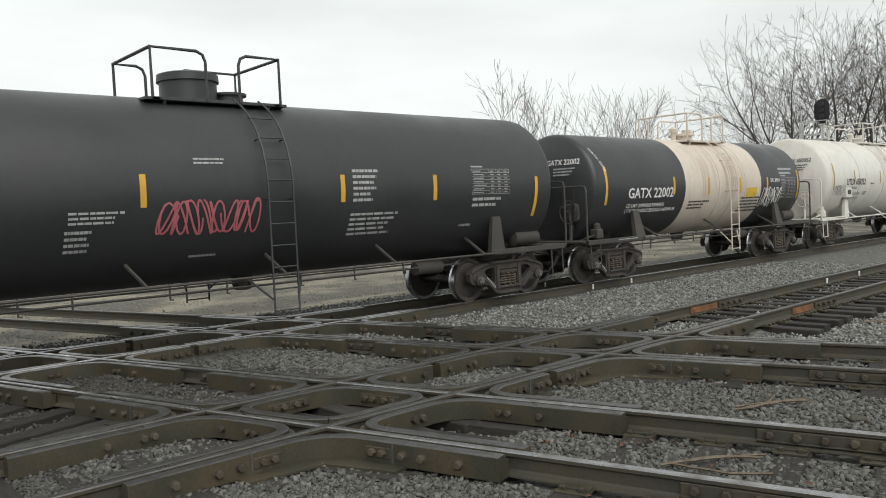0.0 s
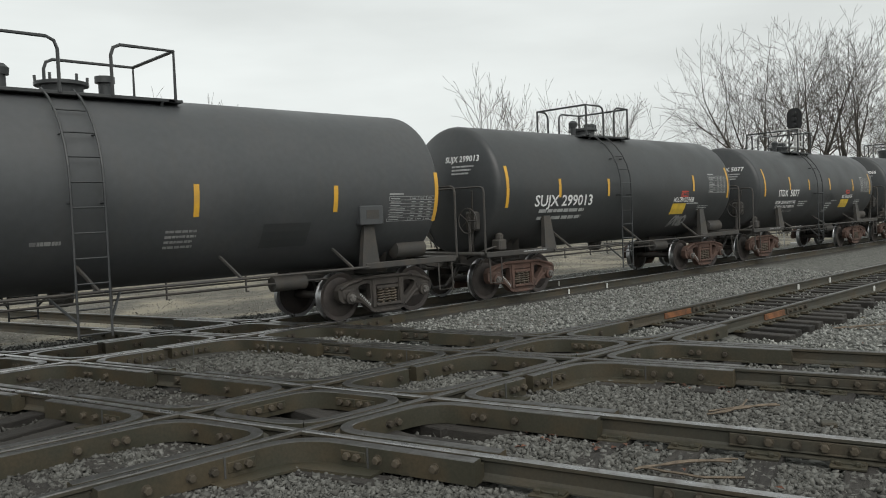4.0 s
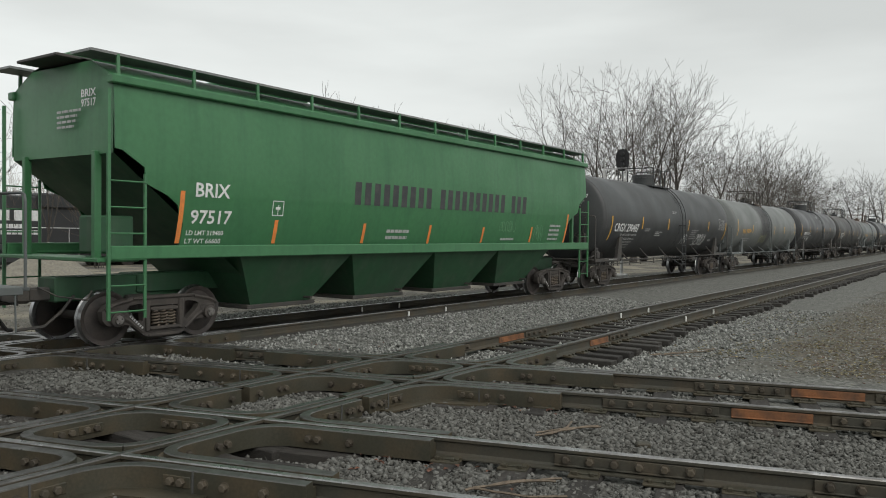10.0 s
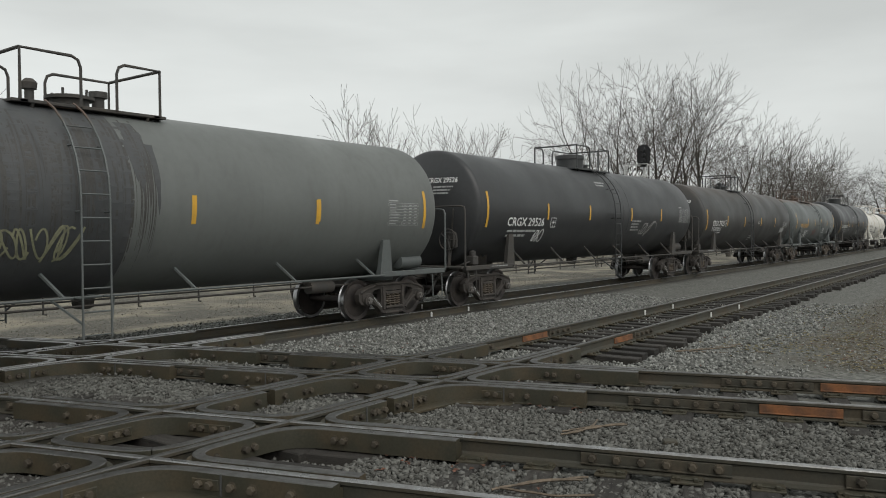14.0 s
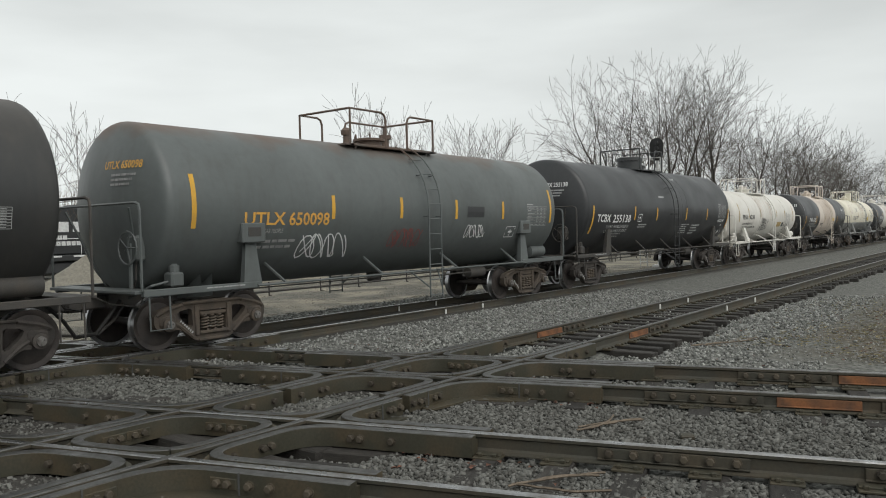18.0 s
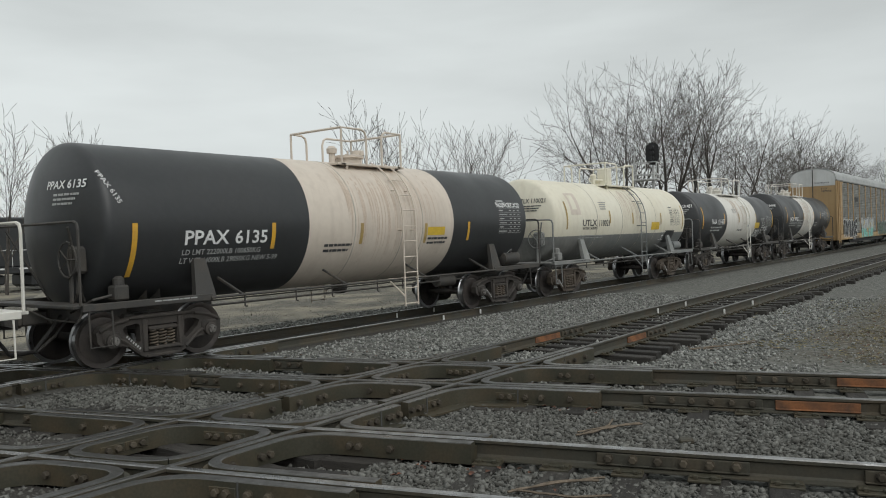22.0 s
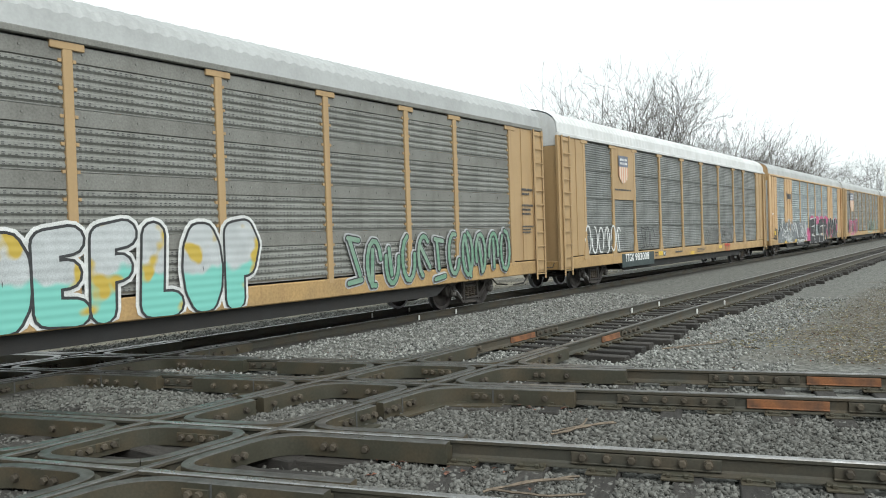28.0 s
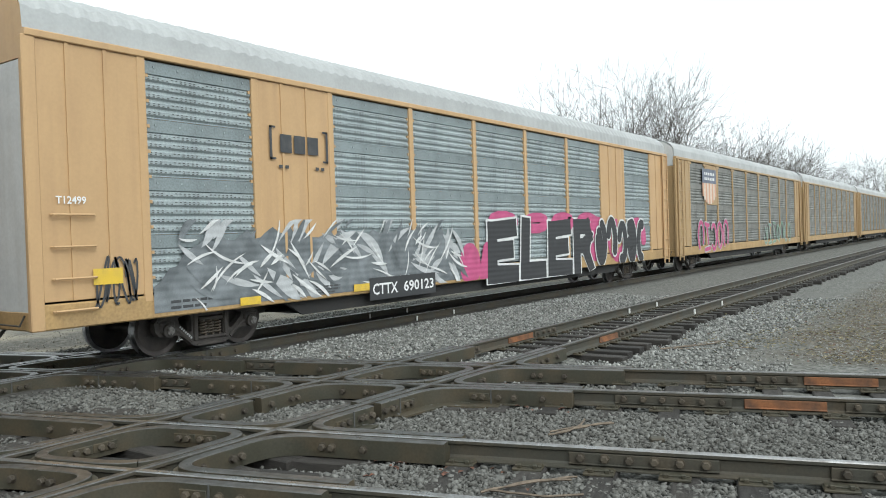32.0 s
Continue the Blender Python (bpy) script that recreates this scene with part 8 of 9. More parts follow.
bars(car, side, 1.17, 1.67, 1.48, 1.79, 4, M['dimletter'], 14)
bars(car, side, -0.66, -0.26, 1.60, 1.71, 1, M['dimletter'], 15)
stripes(car, side, [(-6.37, 1.86, 2.77), (-4.15, 2.03, 2.50), (-1.48, 1.99, 2.48), (1.62, 1.98, 2.47), (4.16, 1.99, 2.44), (6.52, 1.76, 2.69)])
car, side = joined(tank_car('black tank car with red and yellow sulphur placards', 61.99, 8.26, 6.08, 1.41, 2.4, ['black'], plat=(-1.19, 0.64), ladder=-0.67, fit='black', number='SUJX 299013', steel='redrust', number_mat='letter'))
word(car, side, 'SUJX 299013', -3.99, -1.87, 1.98, 2.23, M['letter'])
bars(car, side, -3.80, -2.13, 1.59, 1.91, 2, M['letter'], 5)
table(car, side, 3.79, 4.84, 2.22, 2.70, M['letter'], 8)
patch(car, side, 2.27, 2.65, 2.11, 2.28, M['redplate'])
word(car, side, '2448', 2.28, 2.63, 2.13, 2.26, M['darkletter'])
word(car, side, 'MOLTEN SULPHUR', 1.92, 3.00, 1.98, 2.11, M['letter'])
patch(car, side, 1.89, 2.61, 1.65, 1.94, M['goldplate'])
bars(car, side, 3.29, 3.89, 1.71, 1.86, 3, M['letter'], 13)
bars(car, side, 2.64, 3.26, 1.88, 1.95, 1, M['letter'], 14)
scrawl(car, side, 2.21, 2.92, 1.30, 1.61, M['dimletter'], 55, 3, .07)
stripes(car, side, [(-4.92, 1.97, 2.86), (-3.13, 2.17, 2.59), (-1.21, 2.18, 2.60), (2.92, 2.27, 2.71), (4.94, 2.06, 2.96)])
car, side = joined(tank_car('black tank car with red and yellow sulphur placards', 74.34, 8.42, 6.16, 1.4, 2.33, ['black'], plat=(-1.42, 0.47), ladder=-0.67, fit='black', number='ITDX 5077', steel='redrust', number_mat='letter'))
word(car, side, 'ITDX', -3.77, -3.07, 2.06, 2.28, M['letter'])
word(car, side, '5077', -2.85, -2.15, 2.05, 2.28, M['letter'])
word(car, side, 'LD LMT 203900 LB 92500 KG', -3.91, -2.34, 1.81, 1.91, M['letter'])
word(car, side, 'LT WT 59100 LB 25800 KG', -3.87, -2.31, 1.67, 1.76, M['letter'])
word(car, side, 'NEW 02-2001', -3.08, -2.40, 1.52, 1.60, M['dimletter'])
bars(car, side, -2.07, -1.33, 1.67, 1.88, 3, M['letter'], 12)
patch(car, side, 2.24, 2.61, 2.10, 2.24, M['redplate'])
word(car, side, '2448', 2.27, 2.58, 2.12, 2.22, M['darkletter'])
word(car, side, 'MOLTEN SULPHUR', 1.92, 2.96, 1.93, 2.06, M['letter'])
patch(car, side, 1.87, 2.66, 1.59, 1.89, M['goldplate'])
table(car, side, 3.78, 4.75, 2.16, 2.67, M['letter'], 17)
bars(car, side, 0.44, 1.00, 1.45, 1.78, 4, M['letter'], 18)
bars(car, side, 3.33, 3.90, 1.66, 1.85, 3, M['letter'], 19)
bars(car, side, 0.93, 1.44, 1.81, 1.87, 1, M['letter'], 20)
scrawl(car, side, 0.18, 1.41, 1.85, 2.13, M['darkletter'], 71, 6, .02)
stripes(car, side, [(-4.83, 2.07, 2.95), (-2.91, 2.27, 2.71), (-1.29, 2.25, 2.62), (0.62, 2.25, 2.69), (2.96, 2.20, 2.66), (4.86, 2.06, 2.88)])
car, side = joined(tank_car('black tank car with white graffiti and sulphur placards', 86.56, 8.01, 5.96, 1.38, 2.36, ['black'], plat=(-1.23, 1.26), ladder=-0.44, fit='black', dome_kind='bonnet', number='SUJX 80066', steel='redrust', number_mat='letter'))
word(car, side, 'SUJX', -3.67, -2.86, 2.10, 2.35, M['letter'])
word(car, side, '80066', -2.69, -1.82, 2.11, 2.35, M['letter'])
bars(car, side, -3.64, -2.50, 1.79, 2.00, 2, M['letter'], 9)
bars(car, side, -2.05, -1.17, 1.78, 1.96, 3, M['letter'], 10)
bars(car, side, 0.05, 0.88, 1.75, 1.93, 3, M['letter'], 11)
bars(car, side, 1.36, 2.21, 1.63, 1.74, 2, M['letter'], 12)
patch(car, side, 2.29, 2.71, 2.25, 2.41, M['redplate'])
word(car, side, '2448', 2.33, 2.68, 2.27, 2.38, M['darkletter'])
word(car, side, 'MOLTEN SULFUR', 2.11, 2.95, 2.09, 2.21, M['letter'])
patch(car, side, 2.19, 3.04, 1.77, 2.07, M['goldplate'])
table(car, side, 3.51, 4.20, 1.79, 2.46, M['letter'], 17)
scrawl(car, side, 0.12, 1.20, 1.32, 1.75, M['letter'], 78, 4, .025)
stripes(car, side, [(-4.61, 1.64, 2.54), (-2.77, 2.05, 2.51), (-1.21, 2.04, 2.51), (1.44, 2.02, 2.49), (3.01, 2.01, 2.48), (4.69, 1.58, 2.48)])
car, side = joined(tank_car('weathered brown-black tank car with an orange placard', 98.82, 8.64, 6.27, 1.35, 2.38, ['brownblack'], plat=(-0.97, 1.53), ladder=0.78, fit='black', number='ITDX 7123', steel='tanrust', number_mat='letter'))
word(car, side, 'ITDX 7123', -3.87, -2.24, 1.86, 2.12, M['letter'])
word(car, side, 'LD LMT 203400 LB 92 250 KG', -3.9, -2.14, 1.69, 1.78, M['stencil'])
word(car, side, 'LT WT 59600 LB 27 050 KG', -3.92, -2.16, 1.55, 1.64, M['stencil'])
patch(car, side, -1.0, -0.42, 1.86, 2.3, M['jet'], 'painted_out_patch')
bars(car, side, -1.58, -0.98, 1.61, 1.80, 2, M['dimletter'], 8)
word(car, side, 'MOLTEN SULFUR', 1.99, 2.84, 1.93, 2.04, M['letter'])
patch(car, side, 1.62, 2.44, 1.49, 1.85, M['orangeplate'])
table(car, side, 3.84, 5.00, 2.38, 2.90, M['letter'], 11)
bars(car, side, 2.74, 3.58, 1.33, 1.86, 4, M['letter'], 12)
bars(car, side, 3.71, 4.33, 1.49, 1.69, 2, M['letter'], 13)
patch(car, side, 3.76, 4.13, 1.84, 2.00, M['orangeplate'])
word(car, side, '2448', 3.78, 4.11, 1.87, 1.97, M['darkletter'])
outline(car, side, -4.34, -4.12, 1.91, 2.10, M['dimletter'])
outline(car, side, 2.76, 3.47, 1.49, 1.84, M['letter'])
stripes(car, side, [(-5.03, 2.11, 3.00), (-2.13, 2.16, 2.61), (0.07, 2.16, 2.60), (2.71, 2.15, 2.59), (5.07, 1.99, 2.86)])
car, side = joined(tank_car('grey tank car with yellow lettering and a rusty top', 111.11, 7.95, 5.92, 1.4, 2.36, ['grey'], plat=(-1.58, 1.71), ladder=-0.49, fit='midgrey', frame='midgrey', number='UTLX 672880', steel='redrust', number_mat='goldletter'))
word(car, side, 'UTLX', -3.63, -2.71, 1.90, 2.17, M['goldletter'])
word(car, side, '672880', -2.62, -1.59, 1.91, 2.16, M['goldletter'])
word(car, side, 'THE TANK CAR PEOPLE', -3.62, -2.69, 1.78, 1.87, M['dimletter'])
bars(car, side, -3.56, -2.26, 1.49, 1.71, 2, M['dimletter'], 10)
bars(car, side, -1.64, -1.03, 1.77, 2.10, 4, M['darkletter'], 11)
bars(car, side, -1.50, -1.16, 1.53, 1.66, 2, M['darkletter'], 12)
patch(car, side, 1.33, 2.15, 1.63, 1.93, M['goldplate'])
patch(car, side, -2.15, -1.75, 1.33, 1.66, M['black'])
patch(car, side, 0.31, 1.09, 1.59, 1.83, M['black'])
patch(car, side, -5.48, -5.21, 1.76, 1.88, M['redplate'])
word(car, side, '2448', -5.47, -5.23, 1.78, 1.87, M['darkletter'])
hazard(car, side, 4.48, 4.85, 1.17, 1.63, M['letter'])
patch(car, side, -4.31, -4.12, 1.49, 1.66, M['letter'])
table(car, side, 3.58, 4.74, 1.63, 2.36, M['dimletter'], 20)
outline(car, side, 3.04, 3.47, 1.64, 1.93, M['letter'])
stripes(car, side, [(-4.45, 1.85, 2.72), (-2.76, 2.17, 2.61), (-1.17, 2.11, 2.60), (1.35, 2.15, 2.59), (3.02, 2.10, 2.56), (4.60, 2.05, 2.82)])
car, side = joined(hopper_car(126.33, 14.45, 9.17))
end = EndSkin(8.5)
word(car, end, 'BRIX', 0.72, 1.12, 3.95, 4.07, M['letter'], name='end_lettering')
word(car, end, '97517', 0.72, 1.12, 3.8, 3.92, M['letter'], name='end_lettering')
bars(car, end, 0.0, 0.72, 3.45, 3.78, 4, M['letter'], 8, 'end_stencil')
word(car, side, 'BRIX', -6.96, -6.25, 2.45, 2.69, M['letter'])
word(car, side, '97517', -7.02, -6.17, 2.00, 2.23, M['letter'])
word(car, side, 'LD LMT 219400', -7.07, -6.3, 1.8, 1.88, M['letter'])
word(car, side, 'LT WT 66600', -7.07, -6.33, 1.66, 1.74, M['letter'])
outline(car, side, -5.23, -4.95, 2.17, 2.45, M['letter'])
company_name(car, side, -3.03, 4.47, 2.46, 2.94, M['darkletter'])
bars(car, side, -1.78, -0.95, 1.66, 1.95, 2, M['letter'], 4)
bars(car, side, 3.25, 3.98, 1.64, 1.77, 1, M['letter'], 5)
bars(car, side, 6.03, 6.75, 1.64, 2.18, 4, M['letter'], 6)
scrawl(car, side, 3.07, 3.92, 1.93, 2.24, M['greenchalk'], 77, 5, 0.015)
scrawl(car, side, 5.10, 5.63, 1.66, 2.18, M['greenchalk'], 78, 3, 0.015)
stripes(car, side, [(-7.22, 1.66, 2.53), (-5.09, 1.65, 2.09), (-2.55, 1.65, 2.07), (-0.14, 1.62, 2.07), (2.27, 1.64, 2.05), (4.93, 1.65, 2.09), (7.18, 1.63, 2.52)], 'orangeplate')
car, side = joined(tank_car('large black tank car with white scribbled graffiti', 144.18, 13.43, 8.67, 1.56, 2.53, ['black'], plat=(-1.00, 1.15), ladder=0.35, fit='black', dome_kind='bonnet', jacket=(0.35, 0.75), number='CRGX 290487', number_mat='letter'))
word(car, side, 'CRGX 290487', -6.84, -4.53, 2.03, 2.32, M['letter'])
bars(car, side, -3.80, -3.23, 2.01, 2.16, 2, M['dimletter'], 8)
bars(car, side, -2.62, -1.81, 1.84, 2.05, 3, M['letter'], 9)
bars(car, side, -5.81, -4.71, 1.36, 1.66, 3, M['dimletter'], 10)
word(car, side, 'LD LMT 205800 93300 KG', -6.15, -4.6, 1.87, 1.95, M['stencil'])
word(car, side, 'LT WT 80200 36400 KG', -6.18, -4.62, 1.72, 1.8, M['stencil'])
bars(car, side, -0.72, -0.18, 2.78, 2.91, 2, M['letter'], 12)
table(car, side, 6.09, 7.16, 2.20, 2.68, M['letter'], 13)
scrawl(car, side, 1.06, 1.70, 1.54, 1.96, M['letter'], 114, 3, .025)
scrawl(car, side, 2.91, 4.33, 1.43, 2.00, M['letter'], 115, 5, .025)
bars(car, side, 1.98, 2.99, 1.71, 2.15, 5, M['dimletter'], 16)
bars(car, side, 5.02, 5.41, 1.61, 1.73, 1, M['letter'], 17)
stripes(car, side, [(-7.14, 1.72, 2.57), (-4.17, 2.15, 2.60), (-1.20, 2.14, 2.58), (1.46, 2.13, 2.58), (4.45, 2.12, 2.58), (7.38, 1.74, 2.58)])
car, side = joined(tank_car('grey tank car with a blackened middle and yellow lettering', 161.61, 13.54, 8.72, 1.53, 2.44, ['greygreen', 'charcoal', 'greygreen'], plat=(-1.21, 1.08), ladder=-0.59, fit='grime', frame='midgrey', bands=((-99, 0), (-1.90, 1), (0.08, 2)), number='NATX 990094', number_mat='goldletter'))
word(car, side, 'NATX', -6.46, -5.80, 2.08, 2.30, M['goldletter'])
word(car, side, '990094', -5.63, -4.67, 2.09, 2.32, M['goldletter'])
word(car, side, 'THE TANK CAR PEOPLE', -6.45, -5.50, 1.96, 2.04, M['dimletter'])
bars(car, side, -6.29, -4.52, 1.57, 1.81, 2, M['dimletter'], 10)
outline(car, side, -3.69, -3.38, 2.03, 2.34, M['dimletter'])
runs(car, side, -2.1, 0.5, 1.2, 3.75, 110, 11, M['sootrun'])
runs(car, side, -2.3, 0.6, 1.0, 3.8, 26, 12, M['charcoal'], 0.16)
table(car, side, 6.10, 7.13, 2.07, 2.55, M['letter'], 13)
scrawl(car, side, -2.3, -0.72, 1.50, 2.06, M['drab'], 124, 7, .03)
bars(car, side, -3.78, -3.31, 2.65, 2.72, 1, M['dimletter'], 15)
stripes(car, side, [(-7.47, 1.95, 2.84), (-4.28, 2.12, 2.55), (1.19, 2.07, 2.54), (4.00, 2.08, 2.55), (4.03, 2.13, 2.56), (7.35, 2.00, 2.84)])
car, side = joined(tank_car('clean black tank car with a dark housing on top', 179.05, 13.54, 8.72, 1.53, 2.54, ['jet'], plat=(-1.01, 1.44), ladder=0.25, fit='black', dome_kind='bonnet', jacket=(1.05, 1.5), number='CRGX 29526', number_mat='letter'))
word(car, side, 'CRGX 29526', -6.44, -4.47, 2.07, 2.30, M['letter'])
bars(car, side, -6.36, -4.82, 1.71, 1.96, 2, M['letter'], 7)
outline(car, side, -4.07, -3.78, 2.03, 2.31, M['letter'])
bars(car, side, 1.78, 2.60, 1.87, 2.28, 4, M['dimletter'], 9)
table(car, side, 6.41, 7.48, 2.24, 2.77, M['letter'], 10)
scrawl(car, side, -4.85, -4.38, 1.60, 1.99, M['letter'], 131, 2, .03)
scrawl(car, side, 2.73, 3.89, 1.73, 2.25, M['dimletter'], 132, 2, .04)
bars(car, side, -0.62, 0.15, 3.34, 3.53, 2, M['letter'], 13)
stripes(car, side, [(-7.45, 2.03, 2.95), (-4.28, 2.25, 2.71), (-1.56, 2.26, 2.72), (1.72, 2.26, 2.70), (4.50, 2.26, 2.72)])
car, side = joined(tank_car('weathered black tank car with a rust-tinted top', 196.34, 13.28, 8.59, 1.53, 2.47, ['brownblack'], plat=(-1.39, 0.38), ladder=-0.85, fit='black', number='CRGX 7923', number_mat='letter'))
word(car, side, 'CRGX', -6.55, -5.77, 2.11, 2.35, M['letter'])
word(car, side, '7923', -5.63, -4.93, 2.11, 2.35, M['letter'])
outline(car, side, -4.80, -4.52, 2.10, 2.37, M['letter'])
word(car, side, 'LD LMT 188800 LB 85650 KG', -6.53, -5.27, 1.98, 2.06, M['letter'])
word(car, side, 'LT WT 74200 LB 33650 KG', -6.50, -5.27, 1.88, 1.96, M['letter'])
word(car, side, 'NEW 09-1995', -5.80, -5.23, 1.78, 1.84, M['letter'])
bars(car, side, 0.79, 1.18, 2.18, 2.35, 2, M['letter'], 12)
bars(car, side, -0.07, 0.43, 1.37, 1.64, 3, M['letter'], 13)
table(car, side, 6.08, 7.03, 2.04, 2.33, M['letter'], 14)
patch(car, side, 5.62, 6.47, 1.76, 2.04, M['dimletter'])
stripes(car, side, [(-7.35, 1.92, 2.82), (-4.41, 2.12, 2.58), (-1.57, 2.09, 2.56), (1.41, 2.09, 2.56), (4.29, 2.10, 2.56)])
car, side = joined(tank_car('slate-grey tank car with yellow lettering and sprayed tags', 212.01, 10.36, 7.13, 1.46, 2.41, ['midgrey'], plat=(-1.38, 1.46), ladder=0.43, fit='midgrey', frame='midgrey', number='UTLX 650098', steel='tanrust', number_mat='goldletter'))
word(car, side, 'UTLX', -4.74, -3.82, 2.06, 2.29, M['goldletter'])
word(car, side, '650098', -3.72, -2.71, 2.05, 2.29, M['goldletter'])
word(car, side, 'THE TANK CAR PEOPLE', -4.71, -3.84, 1.91, 1.99, M['dimletter'])
shelf_box(car, 1.46, 2.41, -4.56, M['midgrey'])
shelf_box(car, 1.46, 2.41, 4.56, M['midgrey'])
scrawl(car, side, -3.32, -2.06, 1.36, 1.92, M['letter'], 151, 4, .025)
scrawl(car, side, -0.78, 0.19, 1.53, 1.95, M['redspray'], 152, 5, .02)
scrawl(car, side, 1.90, 2.70, 1.68, 2.02, M['letter'], 153, 4, .02)
patch(car, side, 1.89, 2.61, 2.19, 2.45, M['jet'])
table(car, side, 4.64, 5.69, 1.96, 2.48, M['letter'], 15)
outline(car, side, 3.72, 4.16, 1.67, 1.95, M['letter'])
bars(car, side, -4.66, -3.47, 1.58, 1.79, 2, M['dimletter'], 17)
stripes(car, side, [(-5.77, 2.01, 2.91), (-2.60, 2.16, 2.62), (-0.55, 2.17, 2.62), (1.45, 2.15, 2.60), (3.46, 2.14, 2.59), (5.90, 2.04, 2.95)])
car, side = joined(tank_car('large clean black tank car with a dark housing on top', 226.81, 11.42, 7.66, 1.55, 2.5, ['jet'], plat=(-1.08, 1.01), ladder=0.10, fit='black', dome_kind='bonnet', jacket=(1.15, 1.65), number='TCBX 255138', number_mat='letter'))
word(car, side, 'TCBX', -6.07, -5.12, 2.04, 2.28, M['letter'])
word(car, side, '255138', -4.94, -3.60, 2.02, 2.27, M['letter'])
word(car, side, 'LD LMT 199700LB 90550KG', -5.3, -3.65, 1.84, 1.93, M['stencil'])
word(car, side, 'LT WT 86300LB 39150KG', -5.34, -3.68, 1.7, 1.79, M['stencil'])
bars(car, side, -4.74, -4.00, 1.50, 1.67, 2, M['dimletter'], 10)
bars(car, side, -2.86, -2.13, 1.79, 1.95, 2, M['letter'], 11)
outline(car, side, -2.97, -2.66, 2.03, 2.29, M['letter'])
table(car, side, 5.30, 6.29, 2.17, 2.67, M['letter'], 13)
word(car, side, 'AAR ST-464', 5.32, 6.12, 1.98, 2.09, M['letter'])
hazard(car, side, 5.60, 6.32, 1.22, 1.90, M['letter'])
bars(car, side, 1.26, 2.05, 1.53, 1.92, 5, M['letter'], 16)
bars(car, side, 2.38, 3.25, 1.48, 1.89, 4, M['letter'], 17)
bars(car, side, 1.01, 1.52, 3.56, 3.68, 2, M['letter'], 18)
bars(car, side, -1.15, -0.66, 2.82, 2.94, 1, M['letter'], 19)
stripes(car, side, [(-6.38, 1.68, 2.54), (-3.27, 2.09, 2.54), (-1.35, 2.07, 2.52), (1.56, 2.08, 2.53), (3.92, 2.08, 2.53), (6.56, 1.73, 2.53)])
car, side = joined(tank_car('small white tank car with black lettering and black scribbles', 240.94, 9.11, 6.50, 1.26, 2.25, ['white'], plat=(-1.23, 1.07), ladder=0.43, fit='white', frame='white', jacket=(-3.4, -1.5, 1.3, 3.3), number='PPAX 6238', number_mat='darkletter'))
word(car, side, 'PPAX', -4.37, -3.58, 2.08, 2.30, M['darkletter'])
word(car, side, '6238', -3.30, -2.54, 2.09, 2.30, M['darkletter'])
word(car, side, 'LD LMT 209800 LB 95150 KG', -4.34, -2.79, 1.83, 1.92, M['darkletter'])
word(car, side, 'LT WT 53200 LB 24150 KG P75 7-95', -4.32, -2.26, 1.66, 1.76, M['darkletter'])
hazard(car, side, 5.16, 5.60, 1.03, 1.61, M['letter'])
runs(car, side, -1.9, 0.6, 1.9, 3.3, 22, 16, M['rustrun'])
scrawl(car, side, -1.23, -0.01, 1.49, 2.16, M['darkletter'], 173, 6, .022)
scrawl(car, side, 3.13, 4.30, 1.47, 1.82, M['darkletter'], 174, 5, .016)
patch(car, side, 1.80, 2.53, 1.68, 1.92, M['oldtape'])
patch(car, side, 2.70, 3.07, 1.68, 1.90, M['darkletter'])
table(car, side, 3.38, 4.38, 1.84, 2.35, M['dimletter'], 17)
stripes(car, side, [(-4.93, 1.97, 2.83), (-3.42, 2.16, 2.62), (-1.43, 2.19, 2.62), (1.53, 2.16, 2.59), (3.19, 2.14, 2.55), (4.93, 1.96, 2.80)], 'oldtape')
car, side = joined(tank_car('black tank car with a stained white middle band', 254.39, 10.07, 6.99, 1.34, 2.26, ['jet', 'pale'], plat=(-0.47, 1.45), ladder=0.85, fit='pale', jacket=(-0.7, 0.8, 1.5), bands=((-99, 0), (-1.98, 1), (2.68, 0)), number='PPAX 6135', number_mat='letter'))
word(car, side, 'PPAX', -4.72, -3.85, 1.89, 2.13, M['letter'])
word(car, side, '6135', -3.71, -3.01, 1.89, 2.12, M['letter'])
word(car, side, 'LD LMT 222000LB 100650KG', -4.75, -3.13, 1.72, 1.81, M['stencil'])
word(car, side, 'LT WT 64000LB 29050KG NEW 5-99', -4.76, -2.7, 1.58, 1.67, M['stencil'])
slant_word(car, side, 'PPAX 6135', -6.12, 3.04, 0.085, -1.1, M['letter'])
runs(car, side, -0.9, 2.2, 1.2, 3.4, 60, 17, M['rustrun'])
word(car, side, 'PHOSPHORIC ACID', 4.61, 5.75, 2.60, 2.73, M['letter'])
hazard(car, side, 5.39, 5.77, 1.12, 1.50, M['letter'])
word(car, side, '1805', 5.43, 5.73, 1.26, 1.37, M['letter'])
patch(car, side, 1.69, 2.34, 1.93, 2.12, M['goldplate'])
table(car, side, 4.66, 5.75, 1.93, 2.69, M['letter'], 15)
bars(car, side, -1.54, -0.76, 1.60, 1.81, 2, M['darkletter'], 16)
bars(car, side, 1.72, 2.48, 1.68, 1.88, 2, M['darkletter'], 17)
stripes(car, side, [(-5.63, 1.41, 2.25), (-2.86, 1.77, 2.24), (3.31, 1.78, 2.23)])
stripes(car, side, [(-0.51, 1.79, 2.22), (1.62, 1.76, 2.20)], 'oldtape')
car, side = joined(tank_car('two-tone tank car, cream above and grey below', 267.47, 8.36, 6.13, 1.3, 2.25, ['cream', 'lowgrey'], plat=(-0.85, 1.43), ladder=0.72, fit='cream', frame='lowgrey', split=(1.77, 1), jacket=(-2.6, -0.7, 0.9, 2.2), number='UTLX 110021', steel='tanrust', number_mat='darkletter'))
